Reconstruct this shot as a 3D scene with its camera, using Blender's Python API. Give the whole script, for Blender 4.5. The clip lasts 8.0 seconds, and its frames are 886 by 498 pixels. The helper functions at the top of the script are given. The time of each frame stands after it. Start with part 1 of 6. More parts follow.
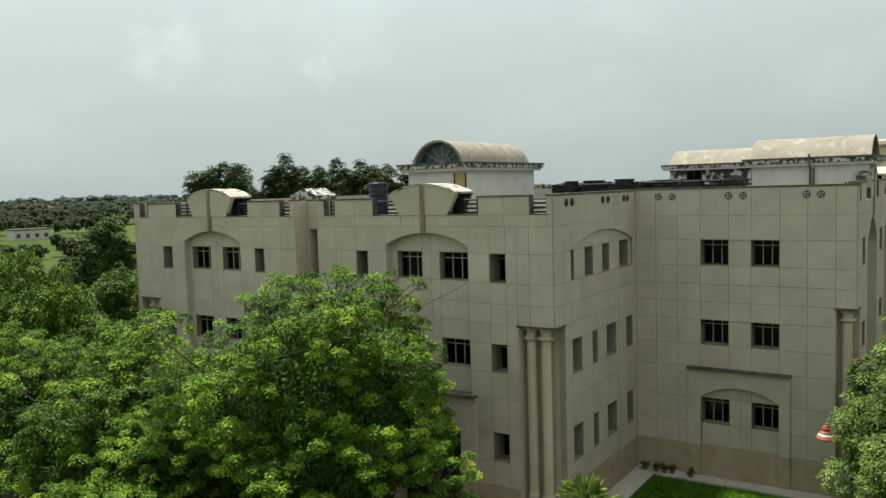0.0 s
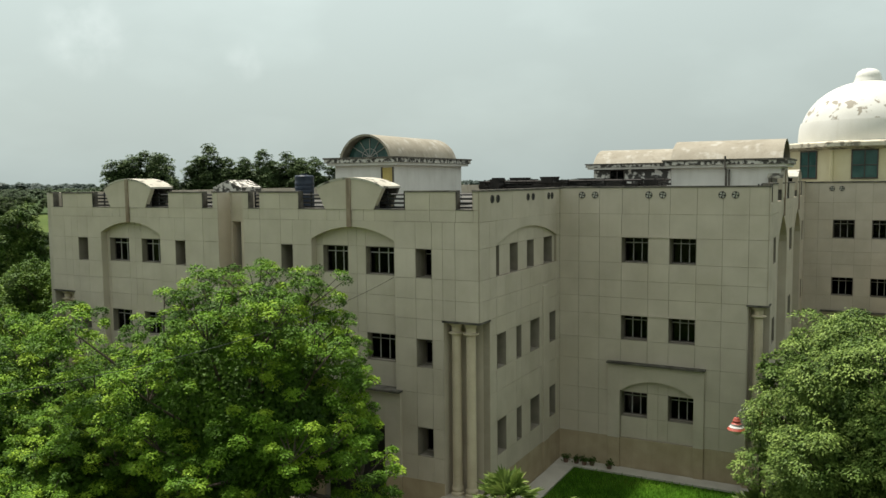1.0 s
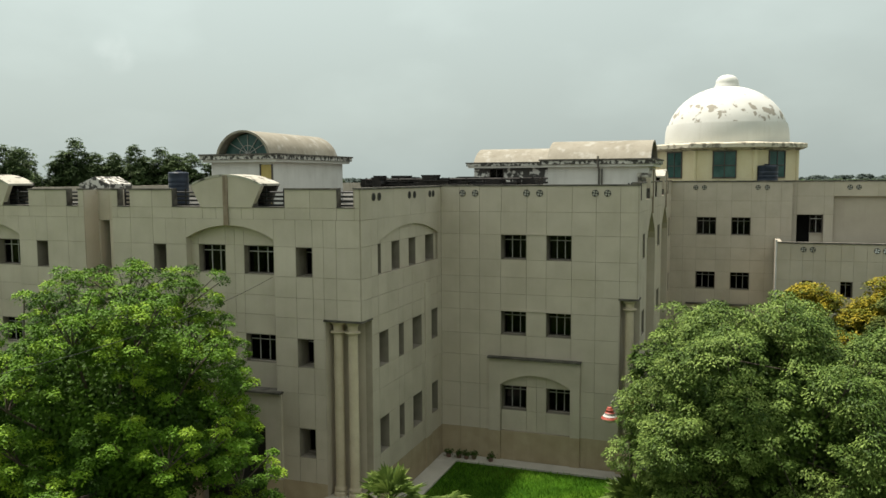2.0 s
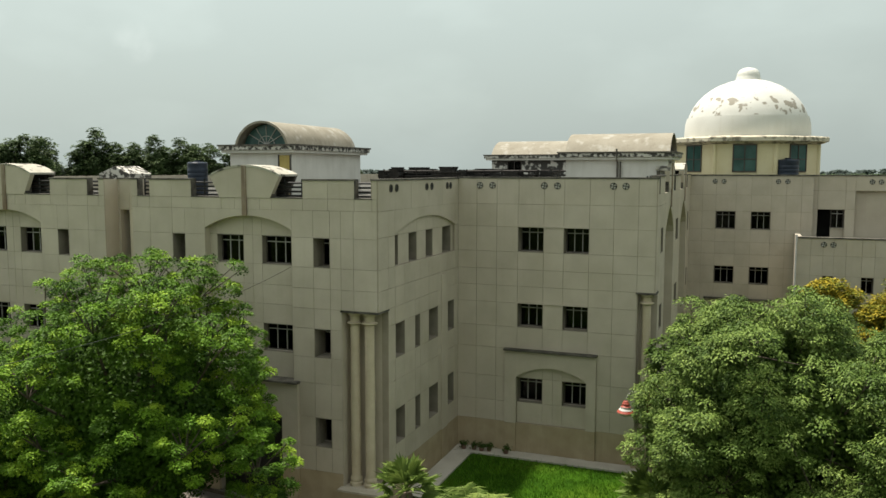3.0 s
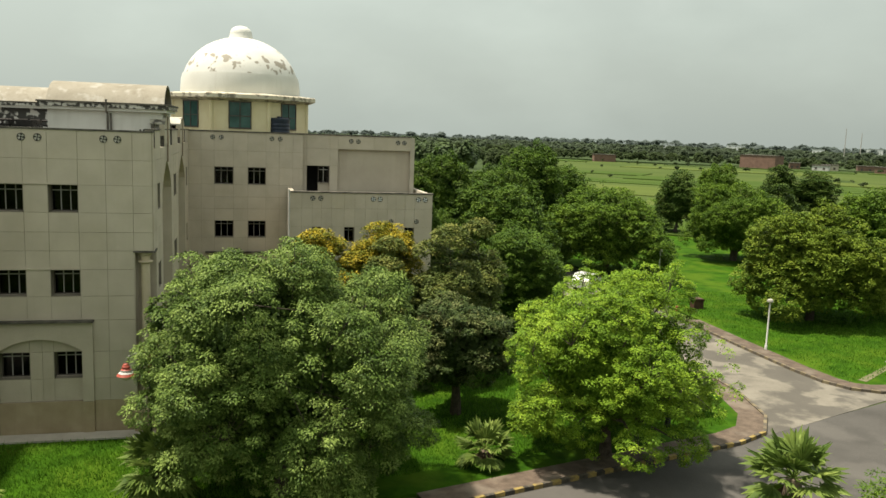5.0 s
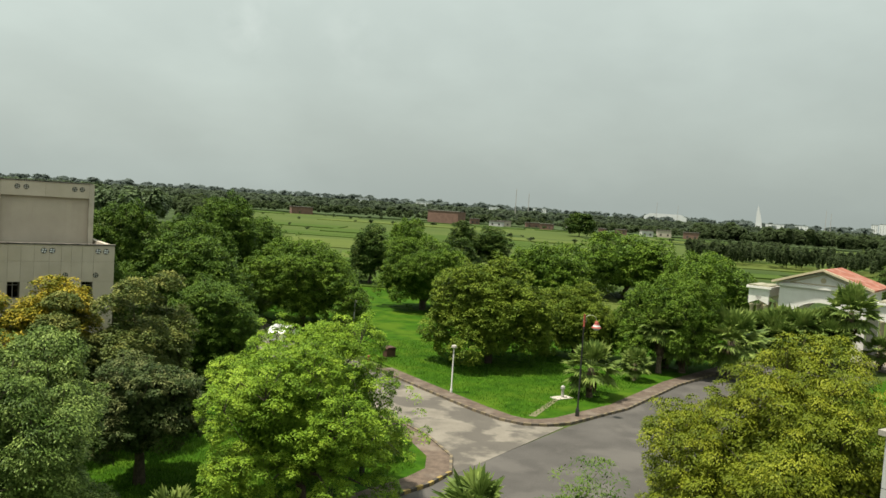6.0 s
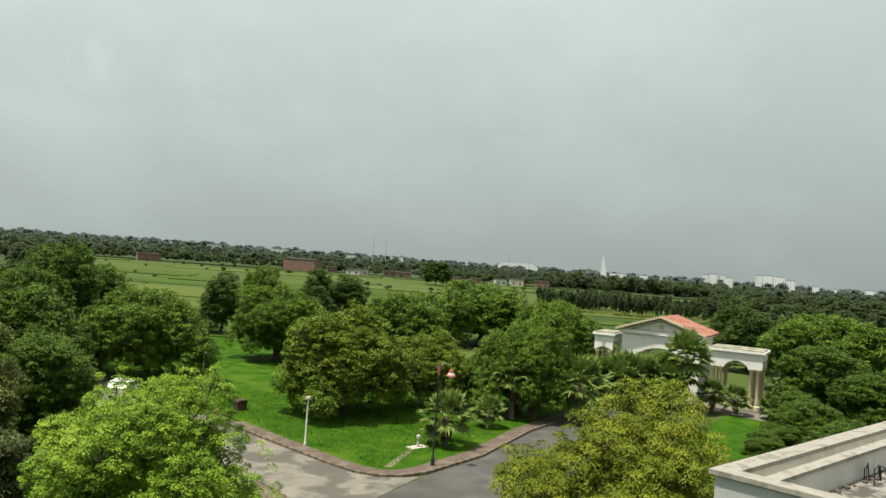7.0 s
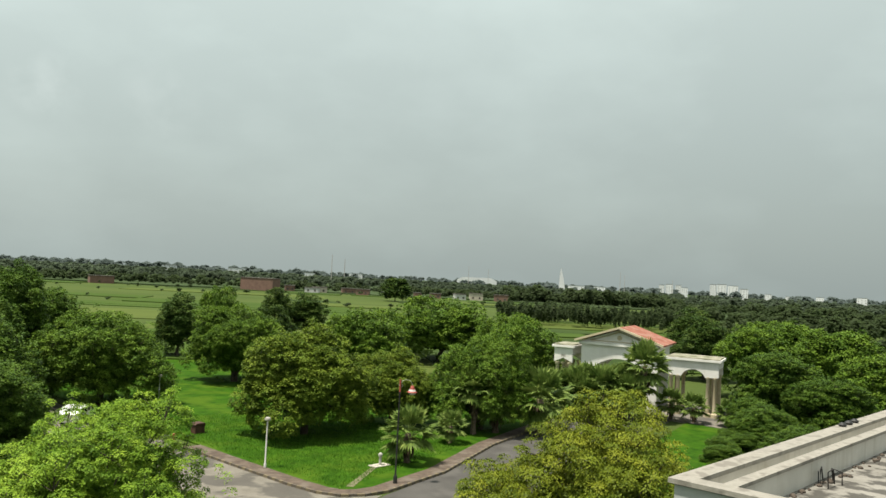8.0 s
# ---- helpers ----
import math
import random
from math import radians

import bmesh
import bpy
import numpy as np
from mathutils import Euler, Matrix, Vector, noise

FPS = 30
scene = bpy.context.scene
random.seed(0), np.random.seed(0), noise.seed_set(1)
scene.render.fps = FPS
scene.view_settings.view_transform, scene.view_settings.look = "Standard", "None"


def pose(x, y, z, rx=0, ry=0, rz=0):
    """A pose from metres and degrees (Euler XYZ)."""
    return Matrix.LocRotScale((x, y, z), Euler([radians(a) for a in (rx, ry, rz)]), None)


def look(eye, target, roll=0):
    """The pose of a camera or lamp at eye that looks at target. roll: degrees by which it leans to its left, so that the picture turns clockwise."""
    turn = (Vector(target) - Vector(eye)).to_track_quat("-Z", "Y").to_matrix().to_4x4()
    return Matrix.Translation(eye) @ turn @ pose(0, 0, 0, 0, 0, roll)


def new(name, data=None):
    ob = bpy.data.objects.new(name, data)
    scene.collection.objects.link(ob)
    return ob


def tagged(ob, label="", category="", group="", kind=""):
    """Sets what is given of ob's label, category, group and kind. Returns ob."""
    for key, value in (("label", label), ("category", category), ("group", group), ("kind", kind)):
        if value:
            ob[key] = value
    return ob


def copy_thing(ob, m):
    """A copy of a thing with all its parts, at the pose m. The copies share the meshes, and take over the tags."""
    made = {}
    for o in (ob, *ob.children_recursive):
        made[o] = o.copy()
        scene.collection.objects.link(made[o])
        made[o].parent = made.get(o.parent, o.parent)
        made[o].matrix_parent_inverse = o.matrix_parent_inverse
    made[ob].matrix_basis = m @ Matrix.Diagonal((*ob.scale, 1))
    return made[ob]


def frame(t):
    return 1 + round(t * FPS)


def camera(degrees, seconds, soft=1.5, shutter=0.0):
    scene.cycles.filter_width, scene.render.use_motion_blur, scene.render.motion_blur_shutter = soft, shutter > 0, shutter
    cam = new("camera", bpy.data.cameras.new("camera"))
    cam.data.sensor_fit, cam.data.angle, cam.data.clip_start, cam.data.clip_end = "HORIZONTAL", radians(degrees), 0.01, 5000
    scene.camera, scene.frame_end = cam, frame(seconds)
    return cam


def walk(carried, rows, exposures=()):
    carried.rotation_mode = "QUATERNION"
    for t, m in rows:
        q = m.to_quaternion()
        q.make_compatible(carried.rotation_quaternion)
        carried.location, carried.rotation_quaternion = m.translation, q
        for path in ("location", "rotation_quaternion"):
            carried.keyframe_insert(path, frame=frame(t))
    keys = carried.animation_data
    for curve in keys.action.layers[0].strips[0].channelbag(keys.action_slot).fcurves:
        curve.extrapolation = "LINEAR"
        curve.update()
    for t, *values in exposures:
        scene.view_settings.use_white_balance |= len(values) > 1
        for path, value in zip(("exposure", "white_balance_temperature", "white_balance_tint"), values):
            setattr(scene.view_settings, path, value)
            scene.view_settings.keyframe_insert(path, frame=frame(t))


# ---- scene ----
cam = camera(57.7, 8.0)
PATH = [
    (0, (3.977, -9.023, 13.689), (2.882, -7.356, 13.537), -1.7),
    (0.5, (3.99, -9.015, 13.68), (2.945, -7.32, 13.492), -1.0),
    (1, (4.018, -8.999, 13.685), (3.078, -7.241, 13.517), -0.6),
    (1.5, (4.066, -8.975, 13.69), (3.305, -7.132, 13.539), -0.5),
    (1.7, (4.082, -8.969, 13.688), (3.38, -7.103, 13.529), -0.5),
    (2.8, (4.093, -8.966, 13.675), (3.433, -7.089, 13.472), -0.3),
    (3, (4.079, -8.972, 13.677), (3.365, -7.114, 13.482), 0.07),
    (3.5, (4.066, -8.976, 13.682), (3.304, -7.136, 13.504), 1.08),
    (4, (4.165, -8.949, 13.656), (3.772, -7.007, 13.38), 0.36),
    (4.5, (4.275, -8.94, 13.643), (4.286, -6.967, 13.317), 0.68),
    (5, (4.396, -8.953, 13.656), (4.855, -7.027, 13.375), 2.05),
    (5.2, (4.44, -8.964, 13.664), (5.061, -7.079, 13.416), 2.9),
    (6.3, (4.609, -9.052, 13.711), (5.858, -7.491, 13.639), 3.6),
    (6.5, (4.623, -9.063, 13.718), (5.925, -7.545, 13.673), 3.6),
    (7, (4.65, -9.087, 13.738), (6.049, -7.659, 13.767), 4.2),
    (7.5, (4.666, -9.104, 13.749), (6.126, -7.74, 13.819), 3.9),
    (8, (4.668, -9.107, 13.751), (6.136, -7.751, 13.825), 3.0),
]
walk(cam, [(t, look(eye, target, roll)) for t, eye, target, roll in PATH],
     [(0.0, 0.47, 6500, 10), (1.5, 0.47, 6650, 10), (3.5, 0.51, 6750, 10), (4.5, 0.6, 7100, 10), (5.2, 0.55, 7000, 10), (6.5, 0.48, 6700, 10), (8.0, 0.45, 6600, 10)])

# ---- light ----
SUN = Vector((-4.5, 1.3, 13.4)).normalized()
world = bpy.data.worlds.new("sky")
scene.world = world
world.use_nodes = True
wn, wl = world.node_tree.nodes, world.node_tree.links
back = wn["Background"]
back.inputs[1].default_value = 0.75
sky = wn.new("ShaderNodeTexSky")
sky.sky_type, sky.sun_disc = "NISHITA", False
sky.sun_elevation, sky.sun_rotation = math.asin(SUN.z), math.atan2(SUN.x, SUN.y)
sky.dust_density, sky.air_density = 4.0, 1.5
scaled = wn.new("ShaderNodeVectorMath")
scaled.operation = "SCALE"
scaled.inputs[3].default_value = 0.1
wl.new(sky.outputs[0], scaled.inputs[0])
coord = wn.new("ShaderNodeTexCoord")
sep = wn.new("ShaderNodeSeparateXYZ")
wl.new(coord.outputs["Generated"], sep.inputs[0])
veil = wn.new("ShaderNodeValToRGB")
veil.color_ramp.elements[0].position, veil.color_ramp.elements[0].color = 0.0, (0.445, 0.525, 0.51, 1)
veil.color_ramp.elements[1].position, veil.color_ramp.elements[1].color = 1.0, (0.68, 0.735, 0.71, 1)
mid = veil.color_ramp.elements.new(0.34)
mid.color = (0.63, 0.735, 0.705, 1)
wl.new(sep.outputs[2], veil.inputs[0])
stretch = wn.new("ShaderNodeMapping")
stretch.inputs["Scale"].default_value = (2.0, 2.0, 4.0)
wl.new(coord.outputs["Generated"], stretch.inputs[0])
puffs = wn.new("ShaderNodeTexNoise")
puffs.inputs["Scale"].default_value, puffs.inputs["Detail"].default_value = 2.2, 5.0
wl.new(stretch.outputs[0], puffs.inputs[0])
soft_puffs = wn.new("ShaderNodeMapRange")
for key, value in (("From Min", 0.45), ("From Max", 0.8), ("To Min", 0.98), ("To Max", 1.14)):
    soft_puffs.inputs[key].default_value = value
wl.new(puffs.outputs["Fac"], soft_puffs.inputs[0])
glow = wn.new("ShaderNodeVectorMath")
glow.operation = "DOT_PRODUCT"
glow.inputs[1].default_value = SUN
wl.new(coord.outputs["Generated"], glow.inputs[0])
brighter = wn.new("ShaderNodeMath")
brighter.operation = "MULTIPLY_ADD"
brighter.inputs[1].default_value, brighter.inputs[2].default_value = 0.5, 0.93
wl.new(glow.outputs["Value"], brighter.inputs[0])
lit_puffs = wn.new("ShaderNodeMath")
lit_puffs.operation = "MULTIPLY"
wl.new(soft_puffs.outputs[0], lit_puffs.inputs[0])
wl.new(brighter.outputs[0], lit_puffs.inputs[1])
cloudy = wn.new("ShaderNodeVectorMath")
cloudy.operation = "SCALE"
wl.new(veil.outputs[0], cloudy.inputs[0])
wl.new(lit_puffs.outputs[0], cloudy.inputs[3])
# a few small soft clouds
clouds = cloudy.outputs[0]
for bearing, rise, wide_by, lit in ((51.6, 9.5, 3.2, 0.12), (41.6, 8.2, 1.6, 0.10), (-20.3, 11.0, 2.6, 0.07), (-27.1, 10.9, 3.2, 0.04)):
    toward = wn.new("ShaderNodeVectorMath")
    toward.operation = "DOT_PRODUCT"
    toward.inputs[1].default_value = (-math.sin(radians(bearing)) * math.cos(radians(rise)), math.cos(radians(bearing)) * math.cos(radians(rise)), math.sin(radians(rise)))
    wl.new(coord.outputs["Generated"], toward.inputs[0])
    near_it = wn.new("ShaderNodeMapRange")
    near_it.interpolation_type = "SMOOTHSTEP"
    near_it.inputs["From Min"].default_value, near_it.inputs["From Max"].default_value, near_it.inputs["To Max"].default_value = math.cos(radians(wide_by)), 1.0, lit
    wl.new(toward.outputs["Value"], near_it.inputs[0])
    ragged = wn.new("ShaderNodeTexNoise")
    ragged.inputs["Scale"].default_value, ragged.inputs["Detail"].default_value = 28.0, 5.0
    wl.new(coord.outputs["Generated"], ragged.inputs[0])
    torn = wn.new("ShaderNodeMapRange")
    torn.inputs["From Min"].default_value, torn.inputs["From Max"].default_value = 0.4, 0.7
    wl.new(ragged.outputs["Fac"], torn.inputs[0])
    amount, plus = wn.new("ShaderNodeMath"), wn.new("ShaderNodeVectorMath")
    amount.operation, plus.operation = "MULTIPLY", "ADD"
    wl.new(near_it.outputs[0], amount.inputs[0])
    wl.new(torn.outputs[0], amount.inputs[1])
    wl.new(clouds, plus.inputs[0])
    wl.new(amount.outputs[0], plus.inputs[1])
    clouds = plus.outputs[0]
blend = wn.new("ShaderNodeMixRGB")
blend.inputs[0].default_value = 0.9
wl.new(scaled.outputs[0], blend.inputs[1])
wl.new(clouds, blend.inputs[2])
wl.new(blend.outputs[0], back.inputs[0])
sun = new("sun", bpy.data.lights.new("sun", "SUN"))
sun.data.energy, sun.data.angle, sun.data.color = 5.0, radians(2.5), (1.0, 0.95, 0.86)
sun.matrix_world = look(SUN * 60, (0, 0, 0))


# ---- materials ----
def surface(name, low, high, scale=3.0, rough=0.8, bump=0.2, grain=40.0, metal=0.0, streak=None, tint=0.0, patch=None, gloss=0.3, belt=None):
    """A weathered surface: two colours mixed by noise at two scales, optional rain streaks and worn patches, bump."""
    m = bpy.data.materials.new(name)
    m.use_nodes = True
    n, l = m.node_tree.nodes, m.node_tree.links
    p = n["Principled BSDF"]
    p.inputs["Roughness"].default_value, p.inputs["Metallic"].default_value, p.inputs["Specular IOR Level"].default_value = rough, metal, gloss
    place = n.new("ShaderNodeNewGeometry")
    big, fine = n.new("ShaderNodeTexNoise"), n.new("ShaderNodeTexNoise")
    big.inputs["Scale"].default_value, big.inputs["Detail"].default_value = scale, 6.0
    fine.inputs["Scale"].default_value, fine.inputs["Detail"].default_value = grain, 3.0
    l.new(place.outputs["Position"], big.inputs[0])
    l.new(place.outputs["Position"], fine.inputs[0])
    add = n.new("ShaderNodeMath")
    add.operation = "MULTIPLY_ADD"
    add.inputs[1].default_value = 0.35
    l.new(fine.outputs["Fac"], add.inputs[0])
    l.new(big.outputs["Fac"], add.inputs[2])
    ramp = n.new("ShaderNodeValToRGB")
    ramp.color_ramp.elements[0].position, ramp.color_ramp.elements[0].color = 0.45, (*low, 1)
    ramp.color_ramp.elements[1].position, ramp.color_ramp.elements[1].color = 0.88, (*high, 1)
    l.new(add.outputs[0], ramp.inputs[0])
    colour = ramp.outputs[0]

    def over(colour, vector, scale, lo, hi, paint, strength, belt=None):
        t = n.new("ShaderNodeTexNoise")
        t.inputs["Scale"].default_value, t.inputs["Detail"].default_value = scale, 8.0
        l.new(vector, t.inputs[0])
        r = n.new("ShaderNodeMapRange")
        for key, value in (("From Min", lo), ("From Max", hi), ("To Max", strength)):
            r.inputs[key].default_value = value
        amount = t.outputs["Fac"]
        if belt:
            # more of it in a belt round a given height
            axes, away, near, sum_of = n.new("ShaderNodeSeparateXYZ"), n.new("ShaderNodeMath"), n.new("ShaderNodeMapRange"), n.new("ShaderNodeMath")
            l.new(vector, axes.inputs[0])
            away.operation, away.inputs[1].default_value, away.inputs[2].default_value = "SUBTRACT", belt[0], 0.0
            l.new(axes.outputs[2], away.inputs[0])
            size = n.new("ShaderNodeMath")
            size.operation = "ABSOLUTE"
            l.new(away.outputs[0], size.inputs[0])
            for key, value in (("From Min", 0.0), ("From Max", belt[1]), ("To Min", belt[2]), ("To Max", 0.0)):
                near.inputs[key].default_value = value
            l.new(size.outputs[0], near.inputs[0])
            l.new(near.outputs[0], sum_of.inputs[0])
            l.new(amount, sum_of.inputs[1])
            amount = sum_of.outputs[0]
        l.new(amount, r.inputs[0])
        mix = n.new("ShaderNodeMixRGB")
        mix.inputs[2].default_value = (*paint, 1)
        l.new(r.outputs[0], mix.inputs[0])
        l.new(colour, mix.inputs[1])
        return mix.outputs[0]

    if streak:
        squeeze = n.new("ShaderNodeMapping")
        squeeze.inputs["Scale"].default_value = (4.0, 4.0, 0.35)
        l.new(place.outputs["Position"], squeeze.inputs[0])
        colour = over(colour, squeeze.outputs[0], 1.0, 0.52, 0.8, *streak)
    if patch:
        colour = over(colour, place.outputs["Position"], patch[0], *patch[1:], belt)
    if tint:
        info = n.new("ShaderNodeObjectInfo")
        vary = n.new("ShaderNodeMapRange")
        vary.inputs["To Min"].default_value, vary.inputs["To Max"].default_value = 1 - tint, 1 + tint
        l.new(info.outputs["Random"], vary.inputs[0])
        hue = n.new("ShaderNodeHueSaturation")
        l.new(vary.outputs[0], hue.inputs["Value"])
        l.new(colour, hue.inputs["Color"])
        colour = hue.outputs[0]
    l.new(colour, p.inputs["Base Color"])
    b = n.new("ShaderNodeBump")
    b.inputs["Strength"].default_value, b.inputs["Distance"].default_value = bump, 0.02
    l.new(fine.outputs["Fac"], b.inputs["Height"])
    l.new(b.outputs[0], p.inputs["Normal"])
    return m


def leafy(name, dark, light, tip, through_light=0.3, speckle=0.14, patch=1.3, tufts=0.7, gloss=0.12):
    """Leaves: each twig's tuft has its own age and green, patches of the crown differ; light passes through in part."""
    m = bpy.data.materials.new(name)
    m.use_nodes = True
    n, l = m.node_tree.nodes, m.node_tree.links
    p, out = n["Principled BSDF"], n["Material Output"]
    place = n.new("ShaderNodeNewGeometry")
    t = n.new("ShaderNodeTexNoise")
    t.inputs["Scale"].default_value, t.inputs["Detail"].default_value = patch, 4.0
    l.new(place.outputs["Position"], t.inputs[0])
    mul = n.new("ShaderNodeMath")
    mul.operation = "MULTIPLY_ADD"
    mul.inputs[1].default_value = speckle
    l.new(place.outputs["Random Per Island"], mul.inputs[0])
    age, both = n.new("ShaderNodeAttribute"), n.new("ShaderNodeMix")
    age.attribute_name = "age"
    both.inputs["Factor"].default_value = tufts
    l.new(t.outputs["Fac"], both.inputs["A"])
    l.new(age.outputs["Fac"], both.inputs["B"])
    l.new(both.outputs["Result"], mul.inputs[2])
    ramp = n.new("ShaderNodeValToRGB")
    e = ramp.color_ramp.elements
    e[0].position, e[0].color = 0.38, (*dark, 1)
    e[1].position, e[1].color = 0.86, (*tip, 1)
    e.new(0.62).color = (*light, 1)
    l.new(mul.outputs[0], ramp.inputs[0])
    l.new(ramp.outputs[0], p.inputs["Base Color"])
    p.inputs["Roughness"].default_value, p.inputs["Specular IOR Level"].default_value = 0.55, gloss
    thin = n.new("ShaderNodeBsdfTranslucent")
    l.new(ramp.outputs[0], thin.inputs[0])
    mix = n.new("ShaderNodeMixShader")
    mix.inputs[0].default_value = through_light
    l.new(p.outputs[0], mix.inputs[1])
    l.new(thin.outputs[0], mix.inputs[2])
    l.new(mix.outputs[0], out.inputs[0])
    return m


def glazing(name, colour, clear, index=1.5):
    m = bpy.data.materials.new(name)
    m.use_nodes = True
    n, l = m.node_tree.nodes, m.node_tree.links
    n.remove(n["Principled BSDF"])
    see, shine, fres, mix = n.new("ShaderNodeBsdfTransparent"), n.new("ShaderNodeBsdfGlossy"), n.new("ShaderNodeFresnel"), n.new("ShaderNodeMixShader")
    see.inputs[0].default_value = (*[c * clear for c in colour], 1)
    shine.inputs["Roughness"].default_value = 0.06
    fres.inputs[0].default_value = index
    l.new(fres.outputs[0], mix.inputs[0])
    l.new(see.outputs[0], mix.inputs[1])
    l.new(shine.outputs[0], mix.inputs[2])
    l.new(mix.outputs[0], n["Material Output"].inputs[0])
    return m


CLAD = surface("stone_cladding", (0.43, 0.375, 0.295), (0.52, 0.458, 0.368), 0.9, 0.75, 0.15, 30, streak=((0.33, 0.27, 0.19), 0.16), tint=0.04, patch=(0.35, 0.52, 0.75, (0.45, 0.39, 0.285), 0.4))
RENDER = surface("cement_render", (0.38, 0.335, 0.265), (0.48, 0.43, 0.35), 1.2, 0.85, 0.25, 25, streak=((0.21, 0.17, 0.12), 0.45))
# darker than the cladding: the shade of the openings put into colour
REVEAL = surface("reveal_shade_tone", (0.20, 0.175, 0.135), (0.28, 0.245, 0.195), 1.5, 0.85, 0.2, 25)
JOINT = surface("joint_mortar", (0.27, 0.232, 0.178), (0.34, 0.295, 0.23), 2.0, 0.9, 0.2)
PLINTH = surface("brown_plinth_stone", (0.335, 0.262, 0.165), (0.42, 0.34, 0.225), 1.5, 0.8, 0.3, 30, streak=((0.25, 0.19, 0.12), 0.3))
COPING = surface("weathered_coping", (0.035, 0.032, 0.028), (0.17, 0.155, 0.13), 2.5, 0.9, 0.4, 20)
# stained ledges; also paints shade into gable hollows and battlement gaps
LEDGE = surface("ledge_stain_and_shade", (0.018, 0.016, 0.013), (0.16, 0.145, 0.12), 2.2, 0.9, 0.4, 15)
STAINED = surface("stained_white_wall", (0.60, 0.58, 0.53), (0.70, 0.68, 0.63), 1.2, 0.8, 0.15, 25, streak=((0.42, 0.39, 0.33), 0.25))
BLACKENED = surface("blackened_wall", (0.50, 0.48, 0.44), (0.60, 0.58, 0.54), 1.2, 0.85, 0.2, 25, patch=(2.6, 0.43, 0.50, (0.03, 0.028, 0.025), 0.95))
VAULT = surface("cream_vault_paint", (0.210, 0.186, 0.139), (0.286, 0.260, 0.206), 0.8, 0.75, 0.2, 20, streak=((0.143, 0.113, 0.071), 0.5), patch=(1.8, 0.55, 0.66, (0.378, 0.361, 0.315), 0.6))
DOME = surface("dome_paint", (0.571, 0.559, 0.512), (0.655, 0.647, 0.605), 0.5, 0.65, 0.15, 15, streak=((0.454, 0.428, 0.361), 0.25))
FLAKE = surface("flaked_dome_paint", (0.571, 0.559, 0.512), (0.655, 0.647, 0.605), 0.7, 0.7, 0.3, 12, patch=(1.7, 0.63, 0.665, (0.235, 0.205, 0.155), 0.85), belt=(18.0, 0.9, 0.145))
CREAM = surface("cream_drum_paint", (0.63, 0.54, 0.325), (0.70, 0.62, 0.41), 0.9, 0.7, 0.1, 25, streak=((0.50, 0.40, 0.24), 0.3))
COLUMN = surface("sandstone_column", (0.46, 0.385, 0.27), (0.58, 0.495, 0.36), 1.4, 0.75, 0.25, 25)
BLIND = surface("pinkish_render_panel", (0.40, 0.345, 0.27), (0.47, 0.41, 0.325), 0.8, 0.8, 0.15, 25, streak=((0.34, 0.27, 0.22), 0.25))
ROOFING = surface("roof_screed", (0.055, 0.052, 0.046), (0.13, 0.124, 0.11), 0.7, 0.9, 0.4, 12, patch=(1.1, 0.5, 0.6, (0.03, 0.03, 0.027), 0.8))
FRAME = surface("grey_window_frame", (0.30, 0.285, 0.26), (0.42, 0.405, 0.375), 3.0, 0.5, 0.1)
DARKWOOD = surface("dark_window_frame", (0.05, 0.042, 0.036), (0.09, 0.075, 0.065), 3.0, 0.5, 0.1)
RUST = surface("rusty_iron", (0.010, 0.009, 0.008), (0.036, 0.031, 0.027), 6.0, 0.7, 0.3, metal=0.2)
# near black: the lack of light indoors is put into the colour
DIM = surface("unlit_room_shade", (0.028, 0.026, 0.024), (0.05, 0.047, 0.043), 1.0, 0.9, 0.1)
GLASS = glazing("window_glass", (0.8, 0.8, 0.78), 0.3, 1.3)
TANK = surface("black_tank_plastic", (0.012, 0.018, 0.030), (0.028, 0.038, 0.058), 3.0, 0.4, 0.1)
FAN = surface("fan_grille", (0.26, 0.25, 0.21), (0.42, 0.40, 0.35), 4.0, 0.5, 0.1)
# near black, for the shade inside a fan opening
VOID = surface("fan_hollow_shade", (0.015, 0.014, 0.013), (0.03, 0.028, 0.026), 4.0, 0.8, 0.1)
WHITE = surface("white_paint", (0.44, 0.43, 0.40), (0.55, 0.54, 0.51), 1.5, 0.6, 0.1, 30, streak=((0.26, 0.24, 0.21), 0.35))
TILE = surface("red_roof_tile", (0.202, 0.063, 0.038), (0.302, 0.118, 0.076), 1.2, 0.8, 0.3, 12, patch=(0.8, 0.5, 0.62, (0.353, 0.218, 0.168), 0.6))
REDPAINT = surface("faded_red_paint", (0.26, 0.045, 0.030), (0.40, 0.105, 0.075), 5.0, 0.5, 0.1)
BLACKIRON = surface("black_iron", (0.012, 0.012, 0.012), (0.03, 0.03, 0.028), 5.0, 0.45, 0.1)
BRICK = surface("red_brickwork", (0.14, 0.085, 0.065), (0.20, 0.12, 0.092), 0.6, 0.85, 0.3, 10)
LAWN = surface("lawn", (0.015, 0.049, 0.003), (0.037, 0.097, 0.005), 0.9, 0.9, 1.0, 5, patch=(0.3, 0.48, 0.62, (0.060, 0.109, 0.008), 0.75), gloss=0.05)
FIELD = surface("open_field", (0.046, 0.071, 0.017), (0.069, 0.095, 0.024), 0.02, 0.9, 0.3, 0.8, gloss=0.05)
